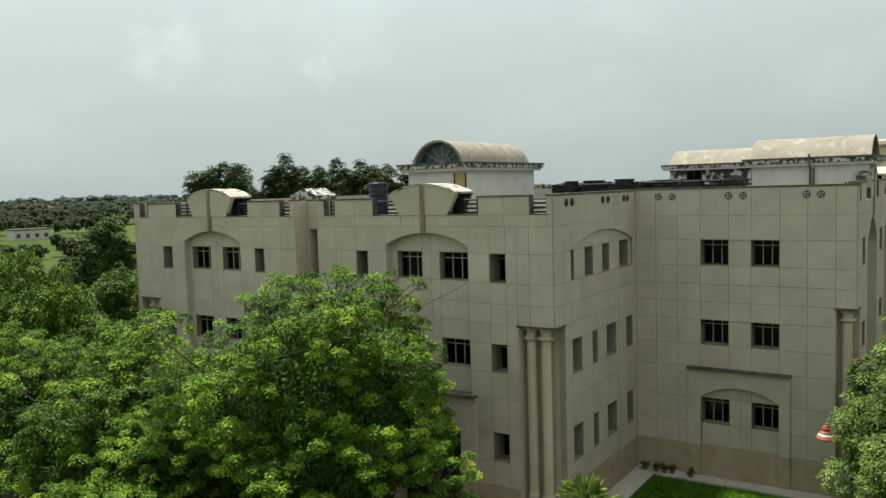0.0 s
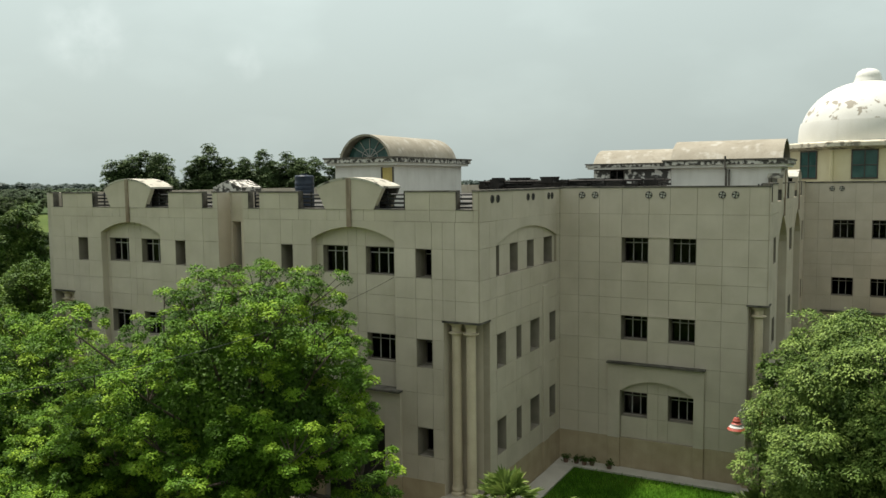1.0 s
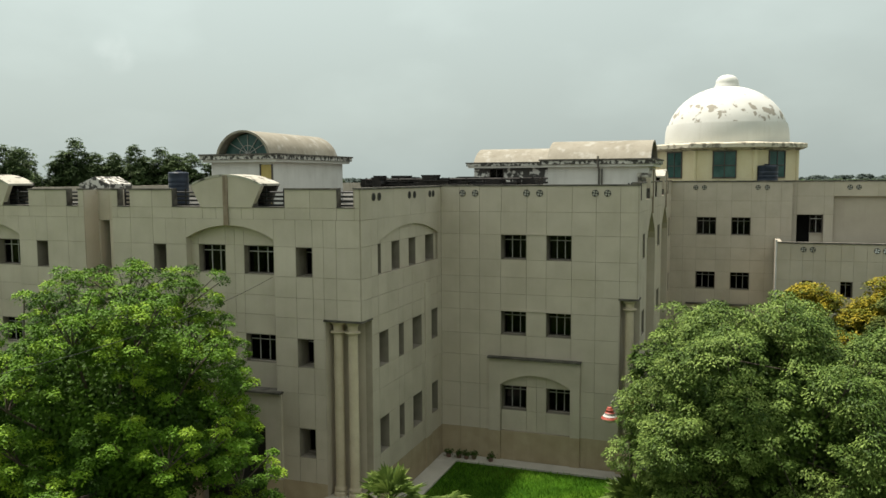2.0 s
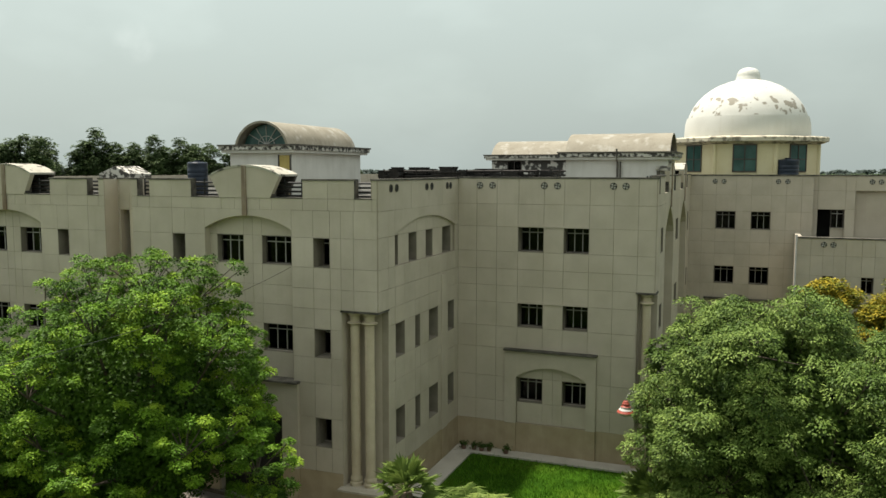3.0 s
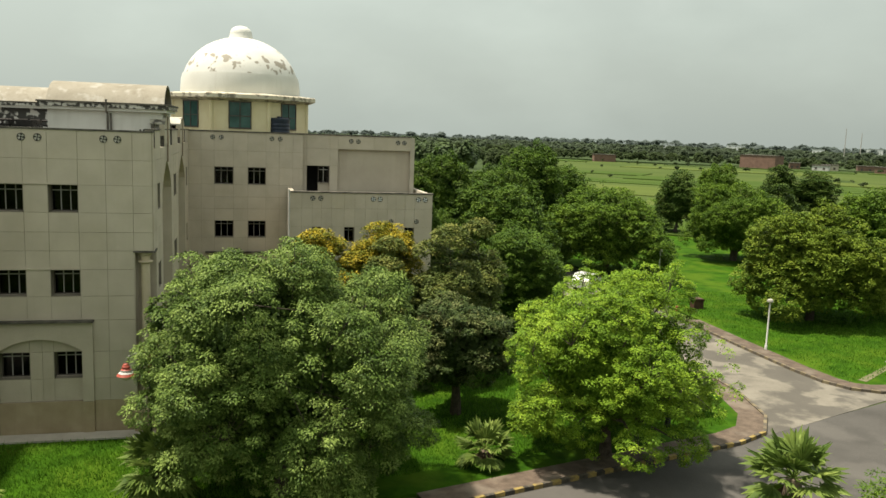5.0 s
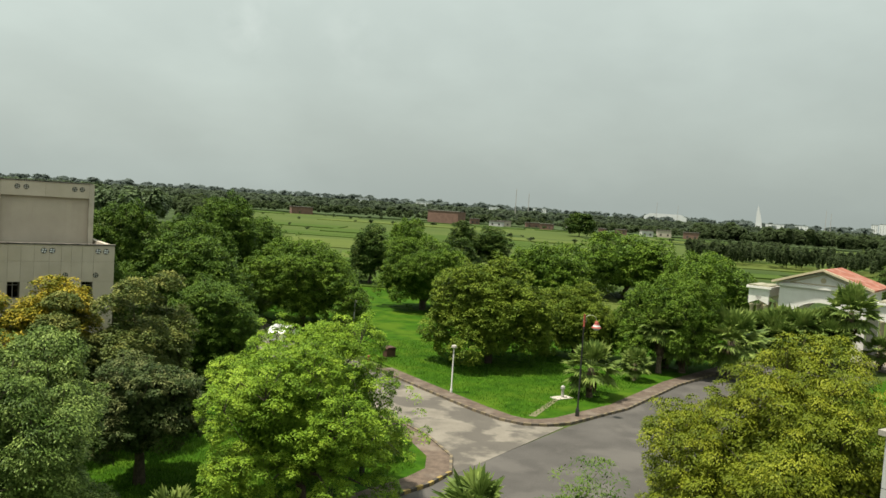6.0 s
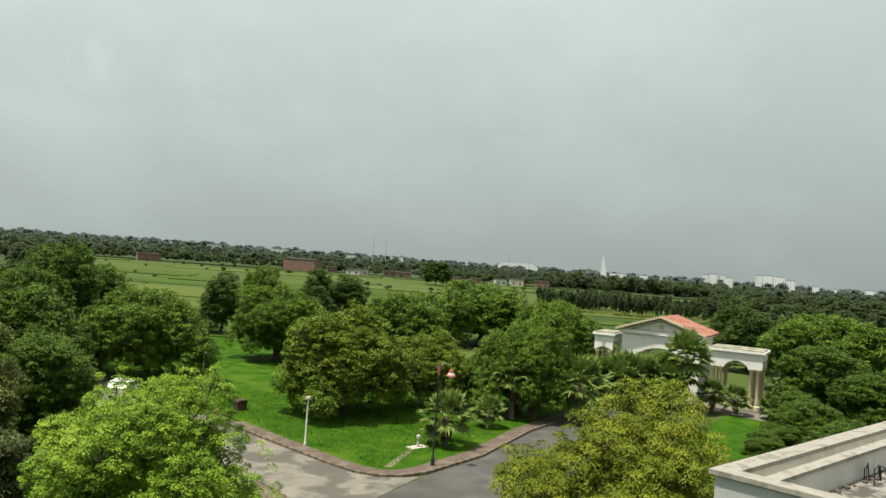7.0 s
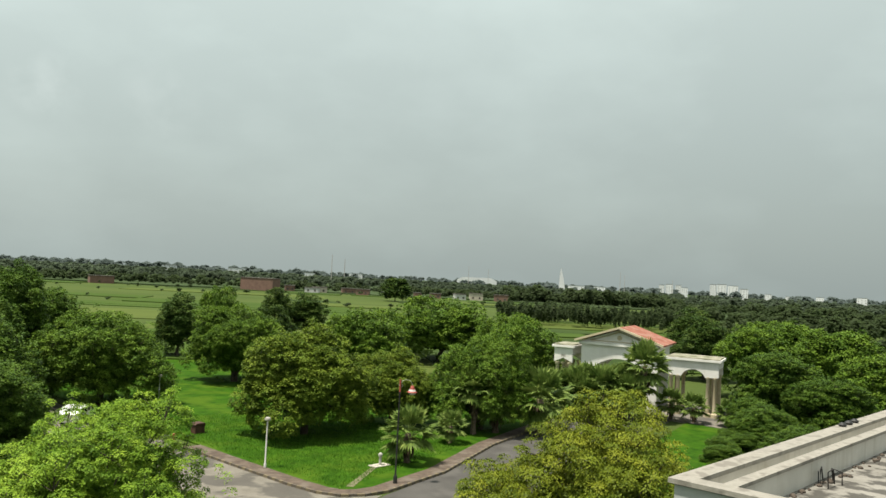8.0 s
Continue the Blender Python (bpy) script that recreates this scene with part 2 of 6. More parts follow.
CROPS = [surface("crop_green", (0.037, 0.067, 0.011), (0.052, 0.085, 0.016), 0.05, 0.9, 0.3, 1.0, gloss=0.05),
         surface("crop_yellow", (0.065, 0.090, 0.021), (0.085, 0.111, 0.026), 0.05, 0.9, 0.3, 1.0, gloss=0.05),
         surface("crop_dark", (0.028, 0.048, 0.013), (0.043, 0.067, 0.018), 0.05, 0.9, 0.3, 1.0, gloss=0.05)]
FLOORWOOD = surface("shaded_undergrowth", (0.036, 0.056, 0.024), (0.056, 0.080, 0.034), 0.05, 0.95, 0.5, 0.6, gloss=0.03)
TOWN = surface("white_town_walls", (0.56, 0.575, 0.57), (0.64, 0.65, 0.645), 0.05, 0.7, 0.05, 1.0)
ASPHALT = surface("worn_asphalt", (0.049, 0.046, 0.041), (0.084, 0.079, 0.071), 0.35, 0.9, 0.4, 15, patch=(0.3, 0.52, 0.60, (0.105, 0.098, 0.087), 0.5))
CONCRETE = surface("patched_concrete", (0.128, 0.116, 0.094), (0.200, 0.182, 0.148), 0.6, 0.9, 0.4, 12, patch=(0.32, 0.48, 0.54, (0.063, 0.058, 0.050), 0.75))
PAVER = surface("brick_paver", (0.063, 0.047, 0.035), (0.122, 0.091, 0.067), 2.5, 0.9, 0.4, 15, tint=0.15, patch=(0.7, 0.5, 0.62, (0.160, 0.134, 0.105), 0.6))
KERBY = surface("yellow_kerb_paint", (0.202, 0.147, 0.046), (0.353, 0.260, 0.084), 4.0, 0.85, 0.3, 20, patch=(3.0, 0.5, 0.64, (0.126, 0.101, 0.071), 0.75))
FADEDY = surface("faded_kerb_paint", (0.126, 0.101, 0.059), (0.210, 0.172, 0.105), 3.0, 0.85, 0.3, 20, patch=(2.0, 0.5, 0.62, (0.109, 0.088, 0.067), 0.7))
FADEDK = surface("dull_kerb_stone", (0.063, 0.055, 0.042), (0.126, 0.105, 0.080), 3.0, 0.85, 0.3, 20)
KERBK = surface("black_kerb_paint", (0.029, 0.027, 0.024), (0.084, 0.074, 0.057), 4.0, 0.85, 0.3, 20, patch=(3.0, 0.52, 0.66, (0.151, 0.126, 0.088), 0.65))
TRACK = surface("worn_lawn_track", (0.084, 0.088, 0.038), (0.160, 0.151, 0.084), 1.5, 0.95, 0.4, 12)
PATHM = surface("pale_path_concrete", (0.40, 0.365, 0.31), (0.52, 0.48, 0.415), 1.0, 0.9, 0.3, 15)
BARK = surface("tree_bark", (0.045, 0.036, 0.028), (0.11, 0.088, 0.068), 5.0, 0.95, 0.8, 20)
PALMBARK = surface("palm_fibre", (0.067, 0.050, 0.034), (0.160, 0.126, 0.088), 6.0, 0.95, 0.9, 25)
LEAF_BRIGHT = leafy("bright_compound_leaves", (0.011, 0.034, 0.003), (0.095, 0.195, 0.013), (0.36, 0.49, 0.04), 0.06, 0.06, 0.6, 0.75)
LEAF_LIME = leafy("lime_young_leaves", (0.045, 0.108, 0.008), (0.165, 0.275, 0.021), (0.345, 0.455, 0.048), 0.08, 0.1, 0.6, 0.6)
LEAF_GREY = leafy("grey_green_leaves", (0.018, 0.040, 0.007), (0.080, 0.134, 0.023), (0.240, 0.325, 0.080), 0.08, 0.2, 1.3, 0.7, 0.14)
LEAF_DARK = leafy("dark_mango_leaves", (0.020, 0.044, 0.008), (0.051, 0.094, 0.015), (0.107, 0.148, 0.030), 0.08)
LEAF_MANGO = leafy("mango_leaves", (0.018, 0.038, 0.009), (0.061, 0.090, 0.025), (0.197, 0.205, 0.078), 0.1)
LEAF_MID = leafy("garden_tree_leaves", (0.021, 0.051, 0.007), (0.070, 0.130, 0.015), (0.119, 0.184, 0.023), 0.1)
LEAF_OLD = leafy("olive_park_leaves", (0.043, 0.082, 0.009), (0.123, 0.182, 0.019), (0.184, 0.238, 0.028), 0.13)
LEAF_PARK = leafy("park_tree_leaves", (0.030, 0.069, 0.008), (0.092, 0.164, 0.016), (0.148, 0.226, 0.026), 0.1)
LEAF_YELLOW = leafy("yellowing_leaves", (0.041, 0.070, 0.010), (0.154, 0.164, 0.018), (0.430, 0.330, 0.031), 0.15, 0.3, 0.55)
LEAF_OLIVE = leafy("olive_small_leaves", (0.046, 0.074, 0.006), (0.130, 0.166, 0.011), (0.255, 0.270, 0.025), 0.14)
# paler and bluer: distance haze is put into this leaf colour
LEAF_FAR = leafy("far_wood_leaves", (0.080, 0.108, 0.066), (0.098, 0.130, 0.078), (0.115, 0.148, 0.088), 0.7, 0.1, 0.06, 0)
LEAF_DRY = leafy("dry_shrub_leaves", (0.033, 0.056, 0.013), (0.098, 0.130, 0.030), (0.225, 0.228, 0.058), 0.12)
DEADPALM = leafy("dead_palm_leaves", (0.045, 0.033, 0.020), (0.098, 0.074, 0.045), (0.164, 0.131, 0.082), 0.1, tufts=0)
PALM = leafy("palm_leaves", (0.062, 0.110, 0.022), (0.145, 0.208, 0.046), (0.275, 0.335, 0.088), 0.25, tufts=0)
LEAF_WOOD = leafy("field_wood_leaves", (0.060, 0.086, 0.034), (0.076, 0.109, 0.043), (0.094, 0.130, 0.052), 0.65, 0.1, 0.1, 0)
# the farthest leaves carry still more painted haze in their colour
LEAF_HAZE = leafy("haze_tinted_leaves", (0.094, 0.120, 0.108), (0.111, 0.139, 0.125), (0.127, 0.155, 0.137), 0.5, 0.1, 0.03, 0)
LEAF_GUM = leafy("gum_tree_leaves", (0.038, 0.060, 0.026), (0.080, 0.118, 0.046), (0.118, 0.160, 0.064), 0.15, 0.12, 0.35)
GRASS = leafy("grass_blades", (0.038, 0.103, 0.007), (0.085, 0.201, 0.015), (0.139, 0.271, 0.026), 0.25, tufts=0)

CARWHITE = surface("white_car_paint", (0.622, 0.622, 0.605), (0.672, 0.672, 0.664), 1.0, 0.3, 0.02, gloss=0.5)
GLASSDARK = surface("dark_vehicle_glass", (0.01, 0.012, 0.014), (0.02, 0.022, 0.025), 2.0, 0.08, 0.02)
GRITTY = surface("grit_roof", (0.168, 0.158, 0.134), (0.269, 0.252, 0.218), 1.0, 0.95, 0.5, 15, patch=(1.7, 0.47, 0.55, (0.046, 0.042, 0.035), 0.85))
MOULDY = surface("mould_streaked_slab", (0.46, 0.44, 0.39), (0.60, 0.575, 0.52), 1.4, 0.9, 0.3, 15, patch=(4.5, 0.46, 0.54, (0.03, 0.027, 0.023), 0.92))
OWNWALL = surface("stained_parapet_paint", (0.46, 0.44, 0.385), (0.57, 0.55, 0.495), 1.2, 0.75, 0.15, 25, streak=((0.33, 0.29, 0.22), 0.55))
OWNCOPE = surface("pale_coping", (0.210, 0.196, 0.163), (0.320, 0.300, 0.258), 2.0, 0.9, 0.3, 18, patch=(2.0, 0.52, 0.62, (0.126, 0.113, 0.092), 0.7))
OWNPANEL = surface("grey_white_panel", (0.315, 0.325, 0.315), (0.385, 0.395, 0.385), 0.8, 0.75, 0.1, 25, tint=0.03)


# ---- mesh helpers ----
WHERE = {}


class Shape:
    """Collects vertices and faces of one mesh."""

    def __init__(self):
        self.v, self.f = [], []

    def box(self, x0, x1, y0, y1, z0, z1):
        n = len(self.v)
        self.v += [(x, y, z) for z in (z0, z1) for y in (y0, y1) for x in (x0, x1)]
        self.f += [tuple(n + k for k in q) for q in ((0, 2, 3, 1), (4, 5, 7, 6), (0, 1, 5, 4), (2, 6, 7, 3), (0, 4, 6, 2), (1, 3, 7, 5))]
        return self

    def tube(self, points, radii, sides=8, caps=True):
        pts = [Vector(p) for p in points]
        n, rows = len(self.v), len(pts)
        for i, p in enumerate(pts):
            ahead = (pts[min(i + 1, rows - 1)] - pts[max(i - 1, 0)]).normalized()
            side = ahead.cross(Vector((0.31, 0.17, 0.93)))
            side = (side if side.length > 0.05 else ahead.cross(Vector((1, 0, 0)))).normalized()
            up = side.cross(ahead)
            r = radii[i] if isinstance(radii, (list, tuple)) else radii
            for k in range(sides):
                a = 2 * math.pi * k / sides
                self.v.append(tuple(p + r * (math.cos(a) * side + math.sin(a) * up)))
        for i in range(rows - 1):
            for k in range(sides):
                a, b = n + i * sides + k, n + i * sides + (k + 1) % sides
                self.f.append((a, b, b + sides, a + sides))
        if caps:
            self.f.append(tuple(range(n + sides - 1, n - 1, -1)))
            self.f.append(tuple(range(n + (rows - 1) * sides, n + rows * sides)))
        return self

    def lathe(self, x, y, profile, sides=24, turn=0.0, caps=True):
        n, rows = len(self.v), len(profile)
        for r, z in profile:
            for k in range(sides):
                a = turn + 2 * math.pi * k / sides
                self.v.append((x + r * math.cos(a), y + r * math.sin(a), z))
        for i in range(rows - 1):
            for k in range(sides):
                a, b = n + i * sides + k, n + i * sides + (k + 1) % sides
                self.f.append((a, b, b + sides, a + sides))
        if caps:
            self.f.append(tuple(range(n + sides - 1, n - 1, -1)))
            self.f.append(tuple(range(n + (rows - 1) * sides, n + rows * sides)))
        return self

    def prism(self, outline, low, high):
        """Extrudes an outline: low and high turn an outline point into a place."""
        n, k = len(self.v), len(outline)
        self.v += [tuple(low(*p)) for p in outline] + [tuple(high(*p)) for p in outline]
        self.f += [tuple(range(n + k - 1, n - 1, -1)), tuple(range(n + k, n + 2 * k))]
        self.f += [(n + i, n + (i + 1) % k, n + k + (i + 1) % k, n + k + i) for i in range(k)]
        return self

    def loft(self, sections):
        """Joins closed cross-sections one after the other, with caps at both ends."""
        n, k = len(self.v), len(sections[0])
        for sec in sections:
            self.v += [tuple(p) for p in sec]
        for i in range(len(sections) - 1):
            for j in range(k):
                a, b = n + i * k + j, n + i * k + (j + 1) % k
                self.f.append((a, b, b + k, a + k))
        self.f += [tuple(range(n + k - 1, n - 1, -1)), tuple(range(n + (len(sections) - 1) * k, n + len(sections) * k))]
        return self


def part(name, shape, material, parent=None, label="", smooth=0):
    me = bpy.data.meshes.new(name)
    me.from_pydata(shape.v, [], shape.f)
    me.materials.append(material)
    if smooth:
        me.shade_smooth()
        me.set_sharp_from_angle(angle=radians(smooth))
    ob = new(name, me)
    if parent:
        ob.parent = parent
        ob.matrix_parent_inverse = WHERE.get(parent.name, Matrix()).inverted()
    return tagged(ob, label=label)


def thing(name, x, y, z, label, category, group="", kind=""):
    ob = new(name)
    ob.empty_display_size = 0.3
    ob.location = (x, y, z)
    WHERE[ob.name] = Matrix.Translation((x, y, z))
    return tagged(ob, label, category, group, kind)


CUBES = {}


def slab(name, material, parent, x0, x1, y0, y1, z0, z1, label=""):
    """A box piece that shares one unit mesh with its likes."""
    if material.name not in CUBES:
        s = Shape().box(-0.5, 0.5, -0.5, 0.5, -0.5, 0.5)
        me = bpy.data.meshes.new("piece_" + material.name)
        me.from_pydata(s.v, [], s.f)
        me.materials.append(material)
        CUBES[material.name] = me
    ob = new(name, CUBES[material.name])
    ob.parent = parent
    ob.matrix_parent_inverse = WHERE.get(parent.name, Matrix()).inverted()
    ob.location = ((x0 + x1) / 2, (y0 + y1) / 2, (z0 + z1) / 2)
    ob.scale = (abs(x1 - x0), abs(y1 - y0), abs(z1 - z0))
    return tagged(ob, label=label)


class Face:
    """A wall plane. axis 'x': runs along x and looks to -y; axis 'y': runs along y and looks to +x. d is the depth into the wall."""

    def __init__(self, axis, plane):
        self.axis, self.plane = axis, plane

    def at(self, u, d, z):
        return (u, self.plane + d, z) if self.axis == "x" else (self.plane - d, u, z)

    def span(self, u0, u1, d0, d1, z0, z1):
        a, b = self.at(u0, d0, z0), self.at(u1, d1, z1)
        return [c for k in range(3) for c in sorted((a[k], b[k]))]

    def box(self, shape, u0, u1, d0, d1, z0, z1):
        return shape.box(*self.span(u0, u1, d0, d1, z0, z1))

    def slab(self, name, material, parent, *s, label=""):
        return slab(name, material, parent, *self.span(*s), label=label)


def clad_wall(name, parent, face, us, zs, holes, thick=0.3, material=None, base=1.6, label="", skin=0.03):
    """A backing wall with holes, and one stone panel for each cell of the grid that is no hole."""
    s = Shape()
    us, zs = sorted(us), sorted(zs)
    solid = {}
    for i, (u0, u1) in enumerate(zip(us, us[1:])):
        for j, (z0, z1) in enumerate(zip(zs, zs[1:])):
            um, zm = (u0 + u1) / 2, (z0 + z1) / 2
            if not any(a < um < b and c < zm < d for a, b, c, d in holes):
                solid[i, j] = (u0, u1, z0, z1)
    cells = list(solid.values())
    ids = {}

    def corner(i, j, k):
        if (i, j, k) not in ids:
            ids[i, j, k] = len(s.v)
            s.v.append(face.at(us[i], thick if k else skin, zs[j]))
        return ids[i, j, k]

    for i, j in solid:
        s.f.append((corner(i, j, 0), corner(i + 1, j, 0), corner(i + 1, j + 1, 0), corner(i, j + 1, 0)))
        s.f.append((corner(i, j + 1, 1), corner(i + 1, j + 1, 1), corner(i + 1, j, 1), corner(i, j, 1)))
        for di, dj, a, b in ((-1, 0, (0, 0), (0, 1)), (1, 0, (1, 1), (1, 0)), (0, -1, (1, 0), (0, 0)), (0, 1, (0, 1), (1, 1))):
            if (i + di, j + dj) not in solid:
                s.f.append((corner(i + a[0], j + a[1], 0), corner(i + b[0], j + b[1], 0), corner(i + b[0], j + b[1], 1), corner(i + a[0], j + a[1], 1)))
    wall = part(name, s, JOINT, parent, label)
    for u0, u1, z0, z1 in cells:
        low_down = z1 <= base + 0.01
        m, g = (PLINTH, 0.001) if low_down else (material or CLAD, 0.007)
        face.slab("panel", m, wall, u0 + g, u1 - g, random.uniform(-0.003, 0.003), skin + 0.01, z0 + g, z1 - g)
    return wall


def arc_points(u0, u1, spring, apex, n=20, pointed=False):
    um, half, out = (u0 + u1) / 2, (u1 - u0) / 2, []
    for i in range(n + 1):
        s = -1 + 2 * i / n
        if pointed:
            z = spring + (apex - spring) * (1 - abs(s)) ** 0.62
        else:
            rise = apex - spring
            r = (half * half + rise * rise) / (2 * rise)
            z = apex - r + math.sqrt(r * r - (s * half) ** 2)
        out.append((um + s * half, z))
    return out


def spandrel(name, parent, face, u0, u1, spring, apex, top, d0, d1, material=None, pointed=False):
    """The piece of wall over an arch."""
    pts = arc_points(u0, u1, spring, apex, pointed=pointed)
    s = Shape().loft([[face.at(u, d0, z), face.at(u, d1, z), face.at(u, d1, top), face.at(u, d0, top)] for u, z in pts])
    return part(name, s, material or CLAD, parent)


def window(parent, face, u0, u1, z0, z1, d, lights=3, transom=0.22, frame=None, glass=None):
    """A framed window set at depth d: frame with mullions and transom, one pane for each light, a sill."""
    s, w, frame, glass = Shape(), 0.05, frame or FRAME, glass or GLASS
    rim = [(u0, z0), (u1, z0), (u1, z1), (u0, z1)]
    hole = [(u0 + w, z0 + w), (u1 - w, z0 + w), (u1 - w, z1 - w), (u0 + w, z1 - w)]
    s.v = [face.at(u, e, z) for e in (d, d + 0.06) for u, z in rim + hole]
    for k in range(4):
        m = (k + 1) % 4
        s.f += [(k, m, 4 + m, 4 + k), (8 + k, 12 + k, 12 + m, 8 + m), (k, 8 + k, 8 + m, m), (4 + k, 4 + m, 12 + m, 12 + k)]
    ob = part("window", s, DARKWOOD, parent)
    zt = z1 - transom * (z1 - z0)
    if transom:
        face.slab("transom", frame, ob, u0 + w, u1 - w, d - 0.005, d + 0.055, zt - 0.018, zt + 0.018)
    step = (u1 - u0) / lights
    for i in range(1, lights):
        face.slab("mullion", frame, ob, u0 + i * step - 0.018, u0 + i * step + 0.018, d - 0.002, d + 0.058, z0 + w, z1 - w)
    for i in range(lights):
        a, b = u0 + i * step + 0.025, u0 + (i + 1) * step - 0.025
        for c, e in ((z0 + w, zt - 0.025), (zt + 0.025, z1 - w)) if transom else ((z0 + w, z1 - w),):
            face.slab("pane", glass, ob, a, b, d + 0.025, d + 0.032, c, e)
    face.slab("sill", RENDER, ob, u0 - 0.02, u1 + 0.02, d - 0.12, d + 0.1, z0 - 0.03, z0 + 0.002)
    return ob


def lining(parent, face, u0, u1, z0, z1, d0, d1, material=None):
    """The four reveals of an opening."""
    s, w = Shape(), 0.02
    face.box(s, u0, u0 + w, d0, d1, z0, z1)
    face.box(s, u1 - w, u1, d0, d1, z0, z1)
    face.box(s, u0 + w, u1 - w, d0, d1, z0, z0 + w)
    face.box(s, u0 + w, u1 - w, d0, d1, z1 - w, z1)
    return part("reveal", s, material or CLAD, parent)


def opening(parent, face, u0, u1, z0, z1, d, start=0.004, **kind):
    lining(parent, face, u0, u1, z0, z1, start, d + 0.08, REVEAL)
    window(HALL, face, u0 + 0.02, u1 - 0.02, z0 + 0.02, z1 - 0.02, d, **kind)


def fan_gable(parent, face, u, base, half_low, half_high, shoulder, apex, deep):
    """A fan-shaped gable over a bay: a plate with flaring sides, a curved shell that runs back from it over an open
    hollow painted dark for its shade, a rib in the middle.
    """
    crown = arc_points(u - half_high, u + half_high, shoulder, apex, 14)
    outline = [(u + half_low, base), (u - half_low, base)] + crown
    plate = lambda d0, d1: Shape().prism(outline, lambda a, z: face.at(a, d0, z), lambda a, z: face.at(a, d1, z))
    g = part("gable", plate(-0.03, 0.2), CLAD, parent, "fan-shaped gable with a curved top")
    # both inner faces coloured dark for the shade of the hollow
    part("gable_back", plate(deep - 0.15, deep), LEDGE, g, "back plate painted dark for the hollow's shade")
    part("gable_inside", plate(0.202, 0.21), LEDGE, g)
    r = Shape()
    face.box(r, u - 0.11, u + 0.11, -0.07, -0.025, 11.84, apex + 0.05)
    part("rib", r, STREAKED, parent, "rust-streaked rib")
    c = Shape().loft([[face.at(a, -0.05, z + 0.004), face.at(a, deep + 0.05, z + 0.004), face.at(a, deep + 0.05, z + 0.09), face.at(a, -0.05, z + 0.09)] for a, z in crown])
    part("gable_top", c, GABLETOP, g, "stained curved shell")


def railing(parent, face, u0, u1, d, z0, z1, bars=4):
    """Pipe rails, the top one carrying the others and the posts."""
    tube = lambda a, b, r: Shape().tube([face.at(*a), face.at(*b)], r, 6)
    level = [z0 + (z1 - z0) * (i + 0.5) / bars for i in range(bars)]
    top = part("railing", tube((u0, d, level[-1]), (u1, d, level[-1]), 0.045), BLACKIRON, parent, "blackened pipe railing")
    for z in level[:-1]:
        part("rail", tube((u0, d, z), (u1, d, z), 0.045), BLACKIRON, top)
    n = max(1, round((u1 - u0) / 0.9))
    for i in range(n + 1):
        u = u0 + (u1 - u0) * i / n
        part("post", tube((u, d + 0.001, z0 - 0.1), (u, d + 0.001, z1 + 0.05), 0.04), BLACKIRON, top)


def exhaust(parent, face, u, z, r=0.16, blades=True, paint=None):
    """A round fan vent: rim, flat disc painted near black for the hollow's shade, crossed blades, hub."""
    def ring(r0, r1, d0, d1, n=20):
        ring_of = [(u + q * math.cos(t), d, z + q * math.sin(t)) for t in [2 * math.pi * k / n for k in range(n)] for q, d in ((r0, d0), (r1, d0), (r1, d1), (r0, d1))]
        s = Shape()
        s.v = [face.at(*p) for p in ring_of]
        s.f = [(4 * k + j, 4 * k + (j + 1) % 4, 4 * ((k + 1) % n) + (j + 1) % 4, 4 * ((k + 1) % n) + j) for k in range(n) for j in range(4)]
        return s
    v = part("exhaust_fan", ring(r * 0.86, r, -0.03, 0.01), COPING, parent, "round exhaust fan in the parapet")
    part("fan_box", ring(0.005, r * 0.87, -0.008, 0.005), VOID, v)
    if not blades:
        return
    s = Shape()
    for k in range(4):
        a = k * math.pi / 2 + 0.6
        e, t = Vector((math.cos(a), math.sin(a))), Vector((-math.sin(a), math.cos(a)))
        quad = [e * 0.03 - t * 0.02, e * r * 0.8 - t * 0.065, e * r * 0.8 + t * 0.065, e * 0.03 + t * 0.02]
        m = len(s.v)
        s.v += [face.at(u + q.x, -0.015 - (0.012 if j in (2, 3) else 0), z + q.y) for j, q in enumerate(quad)]
        s.v += [face.at(u + q.x, -0.009 - (0.012 if j in (2, 3) else 0), z + q.y) for j, q in enumerate(quad)]
        s.f += [(m, m + 1, m + 2, m + 3), (m + 7, m + 6, m + 5, m + 4)] + [(m + j, m + (j + 1) % 4, m + 4 + (j + 1) % 4, m + 4 + j) for j in range(4)]
    part("fan_blade", s, paint or FAN, v)


def column(parent, x, y, z0, z1):
    s = Shape()
    h = z1 - z0
    s.lathe(x, y, [(0.27, z0), (0.27, z0 + 0.12), (0.22, z0 + 0.16), (0.25, z0 + 0.24), (0.25, z0 + 0.3), (0.205, z0 + 0.36), (0.2, z0 + 0.4), (0.19, z1 - 0.52), (0.21, z1 - 0.5),
                   (0.30, z1 - 0.47), (0.32, z1 - 0.45), (0.32, z1 - 0.41), (0.2, z1 - 0.38), (0.2, z1 - 0.2), (0.23, z1 - 0.14), (0.3, z1 - 0.1), (0.3, z1 - 0.04), (0.26, z1 - 0.02), (0.26, z1)], 20)
    part("column", s, COLUMN, parent, "sandstone column with ringed capital and base", 40)


GABLETOP = surface("stained_gable_top", (0.336, 0.311, 0.252), (0.462, 0.437, 0.370), 1.4, 0.85, 0.3, 18, patch=(2.4, 0.54, 0.62, (0.042, 0.038, 0.032), 0.85))
STREAKED = surface("rust_streaked_stone", (0.19, 0.13, 0.085), (0.33, 0.27, 0.205), 1.0, 0.85, 0.3, 20, streak=((0.07, 0.042, 0.026), 0.75))

TEALDARK = surface("teal_reflecting_glass", (0.02, 0.055, 0.048), (0.06, 0.13, 0.115), 1.2, 0.12, 0.02)
